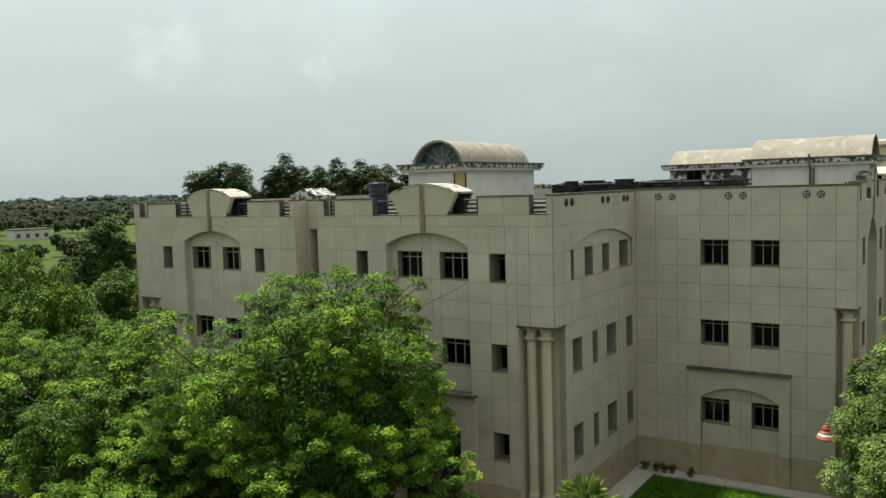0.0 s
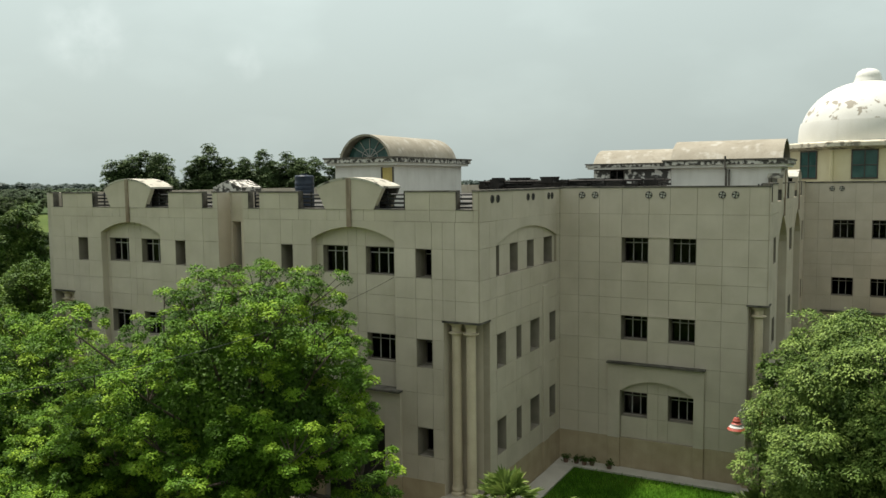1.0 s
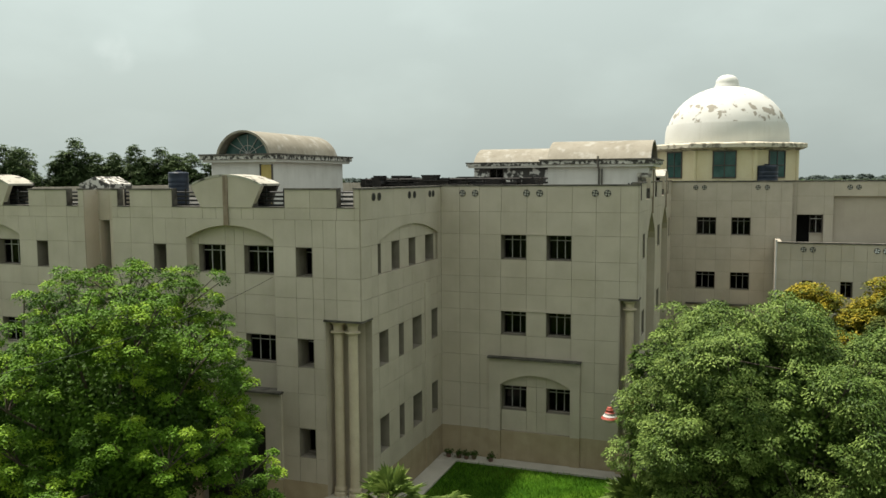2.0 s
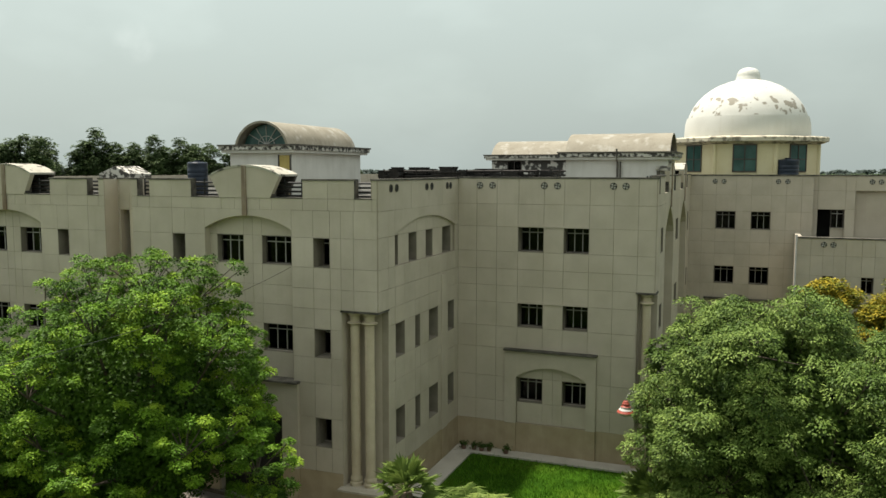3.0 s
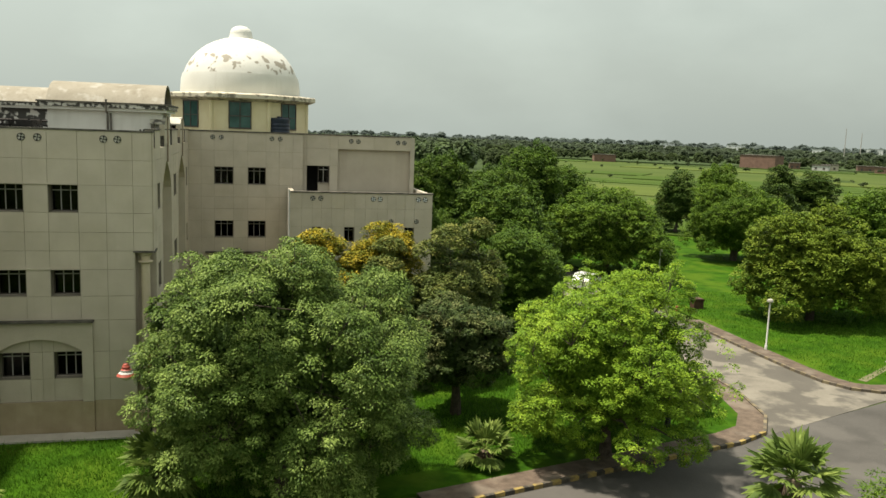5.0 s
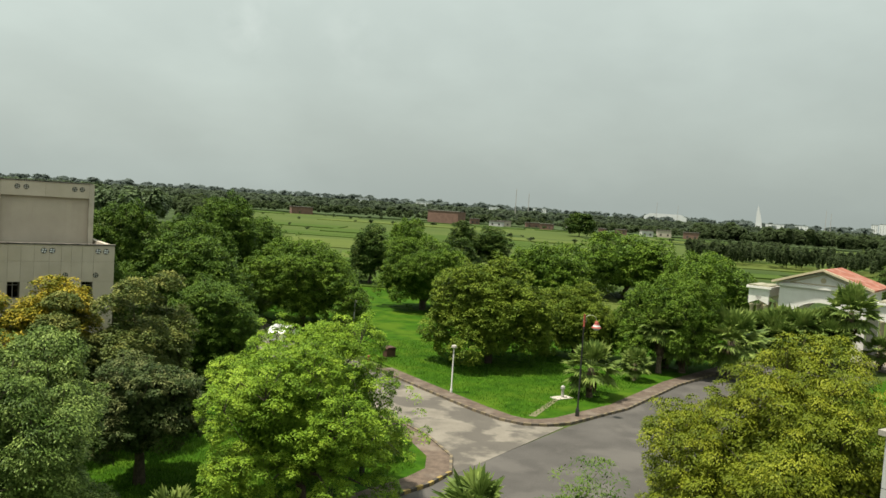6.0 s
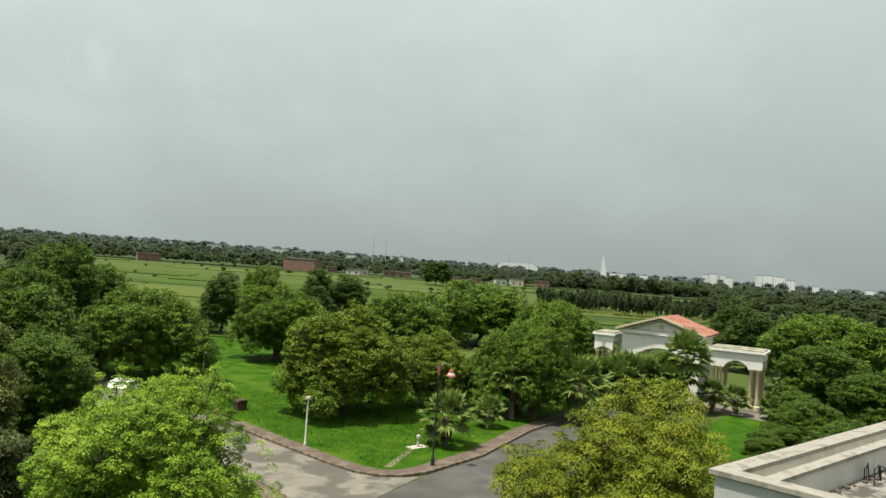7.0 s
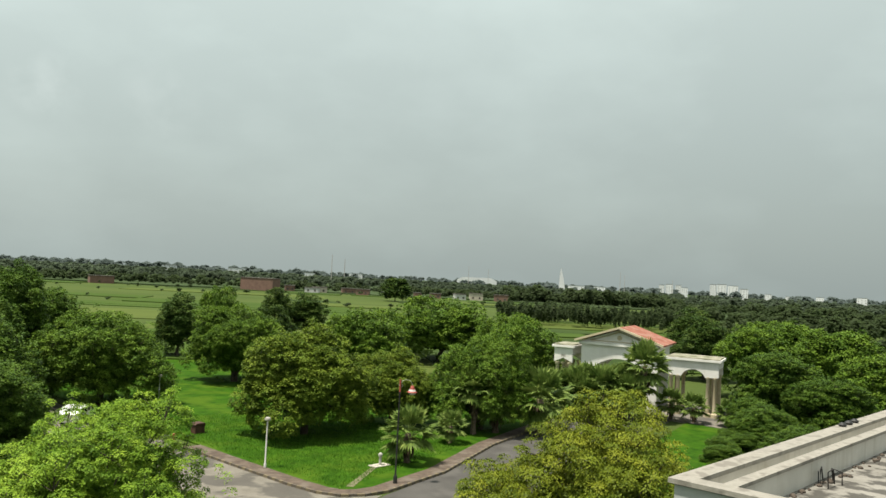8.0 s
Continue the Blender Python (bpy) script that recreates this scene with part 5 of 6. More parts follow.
def grass(name, corners, count, seed, label):
    """Blades of grass standing in a four-sided stretch of lawn."""
    rng = np.random.default_rng(seed)
    a, b, c, d = [np.array(p) for p in corners]
    u, v = rng.random((count, 1)), rng.random((count, 1))
    xy = (a * (1 - u) + b * u) * (1 - v) + (d * (1 - u) + c * u) * v
    base = np.concatenate([xy, np.full((count, 1), 0.11)], 1)
    lean = unit(rng.normal(size=(count, 3)) * [1, 1, 0.25])
    size = rng.uniform(0.08, 0.2, count)
    side = unit(np.cross(lean, [0, 0, 1])) * 0.022
    tip = base + lean * size[:, None] * 0.5 + np.stack([0 * size, 0 * size, size], 1)
    verts = np.stack([base - side, base + side, tip], 1).reshape(-1, 3)
    ob = new(name, mesh_from(name, verts, np.arange(count * 3).reshape(-1, 3), GRASS))
    return tagged(ob, label, "grass", kind="stuff")


grass("grass", [(-8.0, 17.5), (11.0, 21.2), (11.0, 26.5), (-8.0, 26.5)], 26000, 71, "short bright lawn grass in the court")
grass("grass", [(10.5, 21.2), (27.0, 24.6), (29.0, 34.0), (10.5, 34.0)], 26000, 72, "short lawn grass under the trees")
grass("grass", [(38.5, 30.0), (56.0, 34.5), (56.0, 52.0), (38.5, 60.0)], 34000, 73, "short park lawn grass")

# near trees
tree("broad_tree", -15.0, 11.75, 10.5, 5.5, 0.1, 1050, 210, 0.088, LEAF_BRIGHT, "broad bright green tree with tufted compound leaves", 11, tuft=0.29, lump=0.3, droop=0.6, boughs=44, trunk=0.3, shoots=0.2, width=0.36, even=0.0, flat=0.85)
tufted = tree("broad_tree", -24.5, 10.3, 7.9, 5.4, 0.4, 760, 140, 0.105, LEAF_BRIGHT, "bright green tufted tree by the road", 12, tuft=0.3, lump=0.24, droop=0.6, boughs=36, shoots=0.16, width=0.32, even=0.0, flat=0.85)
again(tufted, -30.5, 9.2, 0.98, 70)
again(tufted, -20.2, 8.8, 0.8, 200, tall=0.92)
tree("leafy_tree", 5.5, 20.2, 9.8, 5.15, 0.1, 2100, 125, 0.105, LEAF_GREY, "dense grey-green round tree on the court lawn", 13, tuft=0.38, droop=0.9, lump=0.12, width=0.28, boughs=52, even=0.12, lift=0.6, flat=0.8, bell=0.05, shoots=0.1)
tree("lime_tree", 19.4, 21.9, 8.35, 4.65, 0.0, 1700, 100, 0.086, LEAF_LIME, "round lime green tree beside the kerb", 14, tuft=0.27, lump=0.16, droop=0.6, boughs=36, width=0.36, shoots=0.08, flat=0.85, bell=0.1)
tree("mango_tree", 14.1, 27.8, 6.3, 2.7, 0.8, 480, 90, 0.14, LEAF_MANGO, "dark mango tree with pale new leaves", 15, tuft=0.32, droop=0.8, width=0.3, boughs=26)
tree("olive_green_tree", 27.4, 4.4, 9.45, 4.75, 0.4, 1900, 140, 0.09, LEAF_OLIVE, "yellowish green willow-like tree by the road", 16, tuft=0.34, droop=1.1, width=0.26, lump=0.08, boughs=44, even=0.25, lift=0.4, flat=0.95)
tree("leafy_tree", 20.6, 6.6, 6.2, 1.7, 2.5, 110, 90, 0.11, LEAF_MID, "thin feathery young tree by the road", 17, tuft=0.36, droop=0.3, trunk=0.08, width=0.2, boughs=14)

# trees before the far wing and along the side road
yellow = tree("yellow_shrub", 12.1, 36.4, 9.1, 2.1, 0.6, 420, 70, 0.14, LEAF_YELLOW, "tall yellowing shrub before the far wing", 21, tuft=0.36, trunk=0.1, stems=3, lump=0.3, boughs=22)
again(yellow, 7.9, 36.0, 0.96, 80)
again(yellow, 10.3, 34.8, 0.9, 200)
dry = tree("dry_shrub", 14.4, 33.4, 7.6, 2.1, 0.6, 380, 70, 0.14, LEAF_DRY, "greyish half-dry shrub among the trees", 22, tuft=0.36, trunk=0.1, stems=3, lump=0.3, boughs=22)
again(dry, 11.6, 33.2, 0.92, 120)
again(dry, 17.0, 36.6, 1.0, 30)
tree("leafy_tree", 2.4, 26.0, 7.0, 2.3, 0.8, 320, 70, 0.17, LEAF_DARK, "dark green tree beside the wing wall", 23, tuft=0.36, boughs=24)
wide = tree("garden_tree", 24.2, 54.0, 10.3, 4.6, 0.0, 1215, 66, 0.17, LEAF_MID, "dense round dark green garden tree", 24, tuft=0.38, boughs=34, flat=0.95, fill=0.4, bell=-0.05, even=0.25)
full = tree("garden_tree", 47.4, 45.2, 8.9, 5.35, 0.0, 1755, 62, 0.17, LEAF_OLD, "broad olive green park tree with several stems", 25, tuft=0.38, stems=3, group="park trees", boughs=44, flat=0.95, fill=0.4, bell=-0.05, even=0.25)
dense = tree("garden_tree", 39.4, 66.2, 8.8, 6.1, 0.0, 1552, 62, 0.17, LEAF_PARK, "broad green park tree beside the side road", 26, tuft=0.4, stems=3, group="park trees", boughs=40, flat=0.95, fill=0.4, bell=-0.05, even=0.25)
deep = tree("garden_tree", 66.6, 101.0, 9.6, 3.3, 0.0, 513, 60, 0.22, LEAF_DARK, "tall dark green park tree", 27, tuft=0.45, group="park trees", boughs=20, flat=0.95, fill=0.4, bell=-0.05, even=0.25)
far_round = tree("garden_tree", 82.7, 77.2, 8.6, 5.6, 0.0, 567, 56, 0.26, LEAF_PARK, "round green park tree farther off", 29, tuft=0.5, stems=2, group="park trees", boughs=30, flat=0.95, fill=0.4, bell=-0.05, even=0.25)
far_dark = tree("garden_tree", 111.9, 32.5, 10.6, 4.9, 0.0, 567, 56, 0.26, LEAF_PARK, "dense dark green tree beyond the gatehouse", 30, tuft=0.5, stems=2, boughs=30, flat=0.95, fill=0.4, bell=-0.05, even=0.25)
SIZES = {far_dark: (4.9, 10.6), wide: (4.6, 10.3), full: (5.35, 8.9), dense: (5.9, 8.5), deep: (3.2, 9.6), far_round: (5.6, 8.6)}
GROVE = ((wide, 20.4, 60.5, 3.6, 12.5, 130), (wide, 17.6, 48.6, 2.3, 8.6, 40), (wide, 33.5, 75.0, 5.0, 13.4, 210), (wide, 27.5, 66.0, 4.2, 11.2, 300), (wide, 22.5, 43.5, 3.4, 7.6, 75), (wide, 24.4, 48.6, 3.2, 7.0, 20), (wide, 42.0, 86.0, 5.0, 11.0, 15),
         (full, 57.0, 44.6, 3.9, 6.9, 333), (dense, 59.6, 74.8, 5.3, 8.8, 60), (far_round, 86.0, 121.0, 3.6, 9.9, 20), (deep, 102.4, 126.0, 3.2, 10.1, 200), (deep, 109.0, 124.8, 4.1, 9.2, 80), (far_round, 102.5, 81.2, 8.0, 10.3, 140), (dense, 62.4, 38.4, 4.5, 8.1, 205),
         (far_round, 88.4, 53.4, 4.8, 8.9, 45), (far_round, 96.0, 62.0, 4.6, 9.0, 310), (deep, 79.0, 95.0, 3.4, 8.2, 250), (deep, 73.0, 88.0, 2.6, 7.0, 10),
         (wide, 89.4, 21.1, 5.0, 8.3, 30), (far_dark, 115.0, 23.3, 5.6, 10.9, 66), (far_dark, 101.0, 13.5, 5.2, 9.0, 301), (far_dark, 123.0, 13.0, 6.0, 11.0, 12), (wide, 75.0, 17.2, 2.9, 4.3, 222), (wide, 70.0, 12.6, 2.7, 3.9, 140),
         (wide, 79.6, 20.0, 2.6, 4.4, 15), (wide, 84.0, 14.6, 4.0, 6.6, 77), (far_dark, 96.0, 7.0, 5.0, 8.5, 60), (far_dark, 130.0, 36.0, 6.0, 11.0, 100), (deep, 140.0, 55.0, 3.6, 10.9, 10), (deep, 126.0, 46.0, 4.0, 10.0, 75),
         (wide, 68.3, 18.0, 1.5, 2.3, 12), (wide, 70.8, 17.4, 1.6, 2.4, 130), (wide, 73.0, 18.9, 1.4, 2.2, 250), (wide, 65.8, 16.8, 1.5, 2.1, 70),
         (dense, -37.4, 13.4, 4.2, 10.4, 140), (wide, -44.0, 15.5, 4.6, 10.6, 60), (wide, -41.0, 23.0, 3.6, 9.4, 110), (dense, -50.0, 17.0, 5.0, 9.6, 10), (wide, -48.0, 27.5, 4.0, 8.0, 90))
for src, x, y, half, high, turn in GROVE:
    k = half / SIZES[src][0]
    again(src, x, y, k, turn, tall=high / SIZES[src][1] / k)

# palms
fan_palm(-6.85, 15.9, 2.45, "small fan palm beside the column pedestal", 31, 1.1)
fan_palm(-11.3, 15.6, 0.5, "wilted low palm with brown hanging leaves", 40, 0.7, 6)
feather_palm(-2.2, 10.6, 3.9, "feather palm with long arching leaves", 32, 3.0, 10)
fan_palm(1.2, 19.6, 1.6, "low fan palm beside the lamp post", 33, 1.4)
fan_palm(13.8, 21.7, 0.7, "young fan palm on the court lawn", 34, 1.15, 20)
fan_palm(18.2, 8.4, 5.0, "tall fan palm by the near building", 35, 1.15, 26)
feather_palm(-3.6, 13.4, 3.0, "feather palm on the court lawn", 36, 2.7, 9)
p1 = fan_palm(47.3, 32.8, 2.2, "stout fan palm beside the lamp post", 37, 1.9, 26)
again(p1, 55.3, 35.7, 0.66, 40, "low fan palm on the park lawn")
p2 = fan_palm(60.0, 37.2, 4.1, "tall fan palm with a skirt of old leaves", 38, 1.9, 30)
for x, y, k, turn in ((78.0, 37.0, 1.12, 20), (76.5, 38.8, 0.95, 130), (79.6, 34.4, 1.15, 200), (83.0, 33.6, 1.1, 40), (75.5, 35.6, 0.9, 90), (80.2, 40.0, 0.95, 10)):
    again(p2, x, y, k, turn, "fan palm before the gatehouse", tall=0.82)
again(p2, 81.0, 32.0, 1.2, 300, "tallest fan palm before the gatehouse", tall=1.15)
for x, y, k in ((76.2, 37.2, 1.25), (77.6, 35.2, 1.35), (79.2, 32.9, 1.2), (76.8, 39.9, 1.15), (81.6, 35.6, 1.3)):
    again(p1, x, y, k, 51 * x, "bushy fan palm before the gatehouse")
again(p1, 69.4, 36.8, 1.2, 70, "broad fan palm near the kerb")
again(p1, 65.3, 33.9, 1.45, 25, "large broad-leaved fan palm at the bend")
p3 = feather_palm(78.2, 36.6, 3.6, "arching palm with pale green leaves before the gatehouse", 39, 2.3, 18)
for x, y, k, turn in ((79.4, 34.6, 1.2, 50), (76.8, 38.2, 1.1, 110), (80.6, 36.6, 1.2, 170), (77.6, 34.9, 0.95, 230), (81.8, 34.2, 1.05, 300)):
    again(p3, x, y, k, turn)
for x, y, k in ((62.4, 36.6, 1.2), (84.8, 30.8, 0.8), (85.0, 28.3, 0.75), (86.0, 25.0, 0.7), (26.0, 26.5, 0.5)):
    again(p1, x, y, k, 33 * x, "small fan palm on the lawn")


# ---- far country ----
CORE = np.array([(0.26, 0.1, -1), (1, 0.2, -0.3), (0.1, 1, -0.25), (-1, 0.1, -0.2), (-0.1, -1, -0.3), (0.05, -0.1, 1)]) * 0.8
CORE_FACES = np.array([(0, 2, 1), (0, 3, 2), (0, 4, 3), (0, 1, 4), (5, 1, 2), (5, 2, 3), (5, 3, 4), (5, 4, 1)])


def woods(name, bearings, near, out_to, count, tall, seed, material, label, lumps=6, narrow=0.42, sprays=150, fine=0.3, foot=0.12):
    """A far wood in one mesh: each crown is several lumps covered with leaf sprays that look outwards and up. fine: a spray's size by the crown's radius."""
    rng = np.random.default_rng(seed)
    a = np.radians(rng.uniform(*bearings, count))
    d = np.sqrt(rng.uniform(near ** 2, out_to ** 2, count))
    h = tall[0] + (tall[1] - tall[0]) * rng.random(count) ** 1.8
    x, y = 4.3 - d * np.sin(a), -9 + d * np.cos(a)
    r = h * narrow * rng.uniform(0.75, 1.3, count)
    size = np.stack([r, r, h * (0.5 - foot / 2)], 1)[:, None]
    spot = unit(rng.normal(size=(count, lumps, 3)) + [0, 0, 0.15]) * rng.uniform(0.3, 0.62, (count, lumps, 1))
    c = np.stack([x, y, h * (0.5 + foot / 2)], 1)[:, None] + spot * size
    big = rng.uniform(0.36, 0.56, (count, lumps))
    pts = (c[:, :, None] + CORE * (big[..., None] * size)[:, :, None]).reshape(-1, 3)
    pts[:, 2] = np.maximum(pts[:, 2], 0.3)
    faces = (CORE_FACES[None] + np.arange(count * lumps)[:, None, None] * len(CORE)).reshape(-1, 3)
    n = count * sprays
    of, lump = np.repeat(np.arange(count), sprays), rng.integers(0, lumps, n)
    v = unit(rng.normal(size=(n, 3)) * [1, 1, 0.8] + [0, 0, 0.35])
    base = c[of, lump] + v * (big[of, lump][:, None] * size[of, 0]) * rng.uniform(0.8, 1.1, (n, 1))
    base[:, 2] = np.maximum(base[:, 2], 0.4)
    face_to = unit(v * 0.7 + [0, 0, 0.8] + rng.normal(size=(n, 3)) * 0.25)
    t1 = unit(np.cross(face_to, rng.normal(size=(n, 3))))
    t2 = np.cross(face_to, t1)
    s = (r[of] * fine * rng.uniform(0.6, 1.2, n))[:, None]
    tri = np.stack([base + t1 * s, base - t1 * s * 0.6 + t2 * s * 0.8, base - t1 * s * 0.6 - t2 * s * 0.8], 1).reshape(-1, 3)
    faces = np.concatenate([faces, np.arange(n * 3).reshape(-1, 3) + len(pts)])
    ob = new(name, mesh_from(name, np.concatenate([pts, tri]), faces, material))
    return tagged(ob, label, "woodland", kind="stuff")


def ring(name, b0, b1, d0, d1, top, material, label):
    """A stretch of ground between two bearings and two distances."""
    at = lambda b, d: (4.3 - d * math.sin(radians(b)), -9 + d * math.cos(radians(b)))
    steps = [b0 + (b1 - b0) * i / 16 for i in range(17)]
    near = [at(b, d0 * (1 + 0.03 * math.sin(5.1 * i))) for i, b in enumerate(steps)]
    sheet(name, near + [at(b, d1) for b in reversed(steps)], 0.0, top, material, label, "ground")


# sheets added under the woods, coloured dark for the shade between crowns
ring("undergrowth", -62, -18, 548, 3900, 0.9, FLOORWOOD, "ground beneath the far woods with their shade in its colour")
ring("undergrowth", -95, -62.2, 420, 3900, 0.8, FLOORWOOD, "ground beneath the plantation with its shade in the colour")
ring("undergrowth", -17.8, 41, 300, 3900, 0.8, FLOORWOOD, "ground beneath the woods behind the large building, coloured for shade")
ring("undergrowth", 41.2, 76, 430, 3900, 0.8, FLOORWOOD, "ground beneath trees in the open country, coloured for shade")
woods("far_woodland", (-82, 75), 1500, 3200, 2400, (9, 20), 58, LEAF_HAZE, "woodland at the edge of sight with haze in its leaf colour", 3, 0.8, 36, 0.42)
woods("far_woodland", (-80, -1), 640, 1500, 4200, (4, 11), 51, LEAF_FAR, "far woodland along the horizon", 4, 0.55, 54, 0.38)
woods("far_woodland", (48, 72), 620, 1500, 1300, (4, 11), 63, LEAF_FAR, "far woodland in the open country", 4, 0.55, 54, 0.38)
woods("woodland", (-62, -18), 575, 660, 640, (3, 7.5), 57, LEAF_WOOD, "belt of small trees along the village edge", 5, 0.5, 130, 0.3)
woods("woodland", (-19.5, -2), 330, 575, 420, (4, 10), 52, LEAF_WOOD, "dark woodland beyond the fields", 6, 0.45, 230, 0.26)
woods("woodland", (-2, 42), 380, 560, 150, (6, 11), 59, LEAF_WOOD, "dark woodland behind the large building", 6, 0.45, 120, 0.3)
woods("woodland", (50, 76), 95, 215, 150, (3, 6.5), 64, LEAF_WOOD, "orchard trees and scrub in the fields", 7, 0.45, 400, 0.2)
woods("woodland", (48, 74), 320, 620, 380, (3.5, 8.5), 53, LEAF_WOOD, "mixed scrub and trees in the fields", 6, 0.48, 200, 0.28)
woods("woodland", (-92, -64.5), 200, 330, 110, (5, 11), 54, LEAF_WOOD, "trees behind the gatehouse", 7, 0.42, 420, 0.2)
woods("woodland", (-92, -63), 330, 620, 420, (4, 10), 65, LEAF_WOOD, "wooded land beyond the gatehouse", 6, 0.45, 220, 0.27)
woods("woodland", (-65.5, -51.5), 262, 312, 420, (5.5, 8.5), 55, LEAF_WOOD, "young plantation at the field edge", 6, 0.15, 150, 0.36)
woods("woodland", (-63, -52), 560, 640, 200, (6, 13), 60, LEAF_WOOD, "dark tall wood behind the plantation", 6, 0.45, 200, 0.28)
woods("scrub", (-60, -18), 240, 570, 70, (1.2, 3.2), 66, LEAF_WOOD, "low bushes scattered along the field edges", 4, 0.7, 60, 0.3)
woods("woodland", (-15.5, -2), 250, 330, 170, (9, 13.5), 56, LEAF_GUM, "row of tall dark trees behind the far wing", 7, 0.26, 320, 0.25)
gum = tree("tall_tree", -100, 86, 18.0, 2.4, 2.0, 420, 34, 0.34, LEAF_GUM, "tall slender dark tree in a row", 61, tuft=0.55, lump=0.3, even=0.5, square=0.5, boughs=30, group="row of tall trees", flat=1.1, bell=0.6, shoots=0.05, fill=0.25)
rng = random.Random(5)
for i in range(76):
    k = 0.08 + 0.92 * i / 76
    again(gum, -110 + 44 * k + rng.uniform(-1.0, 1.0), 81 + 47 * k + rng.uniform(-4, 4), rng.uniform(0.85, 1.1), rng.uniform(0, 360), z=0.0, tall=(0.92 + 0.05 * math.sin(i * 0.83)) * rng.uniform(0.95, 1.06))
tree("field_tree", 4.3 + 443 * math.sin(radians(44.1)), -9 + 443 * math.cos(radians(44.1)), 12, 8.5, 1.0, 240, 60, 0.8, LEAF_DARK, "lone round dark tree in the fields", 62, tuft=1.2)
rng = random.Random(9)
for k in range(60):
    a, d = radians(rng.uniform(-62, -18)), rng.uniform(125, 545)
    w, l = rng.uniform(30, 80), rng.uniform(12, 40)
    s = Shape().box(-w / 2, w / 2, -l / 2, l / 2, 0.0, 0.04 + 0.006 * k)
    ob = tagged(part("crop_field", s, CROPS[(0, 1, 2, 0, 2, 1, 0)[k % 7]]), "strip of green crops in the open fields", "field", kind="structure")
    ob.location, ob.rotation_euler = (4.3 - d * math.sin(a), -9 + d * math.cos(a), 0), (0, 0, radians(-38))


for k, (bearing, d, w) in enumerate(((60.2, 262, 34), (64, 280, 40))):
    a = radians(bearing)
    s = Shape().box(-w / 2, w / 2, -26, 26, 0.0, 0.05 + 0.006 * k)
    ob = tagged(part("crop_field", s, CROPS[0]), "strip of bright green crops beyond the scrub", "field", kind="structure")
    ob.location, ob.rotation_euler = (4.3 - d * math.sin(a), -9 + d * math.cos(a), 0), (0, 0, a)


def far_house(name, bearing, d, wide, deep_by, high, material, label, turn=0.0, windows=0):
    a = radians(bearing)
    x, y = 4.3 - d * math.sin(a), -9 + d * math.cos(a)
    root = thing(name, 0, 0, 0, label, "house")
    part("wall", Shape().box(-wide / 2, wide / 2, 0, deep_by, 0, high), material, root)
    part("roof", Shape().box(-wide / 2 - 0.3, wide / 2 + 0.3, -0.3, deep_by + 0.3, high + 0.003, high + 0.35), COPING, root)
    for i in range(windows):
        u = -wide / 2 + wide * (i + 0.5) / windows
        for z in range(int(high // 3.2)):
            part("window", Shape().box(u - 0.6, u + 0.6, -0.06, 0.05, z * 3.2 + 1.0, z * 3.2 + 2.3), DARKWOOD, root)
    root.location, root.rotation_euler = (x, y, 0), (0, 0, a + radians(turn))
    return root


far_house("brick_barn", -34.4, 527, 22, 12, 8.0, BRICK, "plain red brick barn in the fields", -25)
far_house("brick_house", -24.5, 540, 14, 8, 4.5, BRICK, "low red brick house at the field edge", 10)
rng = random.Random(3)
for i in range(12):
    far_house("village_house", -36.5 - i * 1.35 + rng.uniform(-0.4, 0.4), rng.uniform(535, 560), rng.uniform(4, 10), 6, rng.uniform(2.8, 4.6), (BRICK, WHITE, RENDER, BRICK)[i % 4], "small village house between trees", rng.uniform(-20, 20), 2)
for bearing, d, wide_by, high in ((-28.6, 1300, 22, 13), (-33, 1500, 30, 14), (-38, 1400, 18, 12), (-41.2, 1600, 26, 15), (-56.8, 1700, 34, 14), (-58.4, 1700, 24, 14), (-62.6, 1900, 12, 26), (-63.1, 1900, 16, 28), (-63.7, 1900, 12, 27), (-64.1, 1900, 14, 22),
                                  (-65.95, 1950, 14, 33), (-66.5, 1950, 20, 34), (-67.2, 1950, 22, 32), (-67.9, 1950, 18, 26), (-69.4, 1950, 14, 17), (-70.6, 1950, 10, 14), (-72.5, 1950, 16, 16), (-74.9, 1900, 20, 19)):
    far_house("town_block", bearing, d, wide_by, 20, high, TOWN, "pale town block on the horizon", 0, 3)
a = radians(-49.8)
s = Shape().prism([(-42, 0), (42, 0), (42, 14), (30, 20), (-30, 20), (-42, 14)], lambda u, z: (u, 0, z), lambda u, z: (u, 30, z))
ob = tagged(part("stadium", s, TOWN), "white stadium on the horizon", "stadium")
ob.location, ob.rotation_euler = (4.3 - 1700 * math.sin(a), -9 + 1700 * math.cos(a), 0), (0, 0, a)
a = radians(-55.8)
s = Shape().prism([(-5.5, 0), (6.5, 0), (5.0, 14), (1.5, 30), (-2.5, 45), (-4.5, 30)], lambda u, z: (u, 0, z), lambda u, z: (u, 8, z))
ob = tagged(part("sail_tower", s, TOWN), "white sail-shaped tower on the horizon", "tower")
ob.location, ob.rotation_euler = (4.3 - 1500 * math.sin(a), -9 + 1500 * math.cos(a), 0), (0, 0, a)
for bearing, d, high in ((-39.5, 900, 34), (-40.4, 900, 30), (-59.8, 1400, 40), (-60.1, 1400, 36), (-49.2, 1500, 40), (-50.6, 1500, 36), (-63.3, 1500, 32)):
    a = radians(bearing)
    s = Shape().tube([(0, 0, 0), (0, 0, high)], [0.55, 0.3], 5)
    ob = tagged(part("mast", s, FRAME), "thin grey mast on the horizon", "mast")
    ob.location = (4.3 - d * math.sin(a), -9 + d * math.cos(a), 0)
again(deep, -75.0, 44.0, 1.1, 40, "round dark green tree in the fields", tall=1.1)
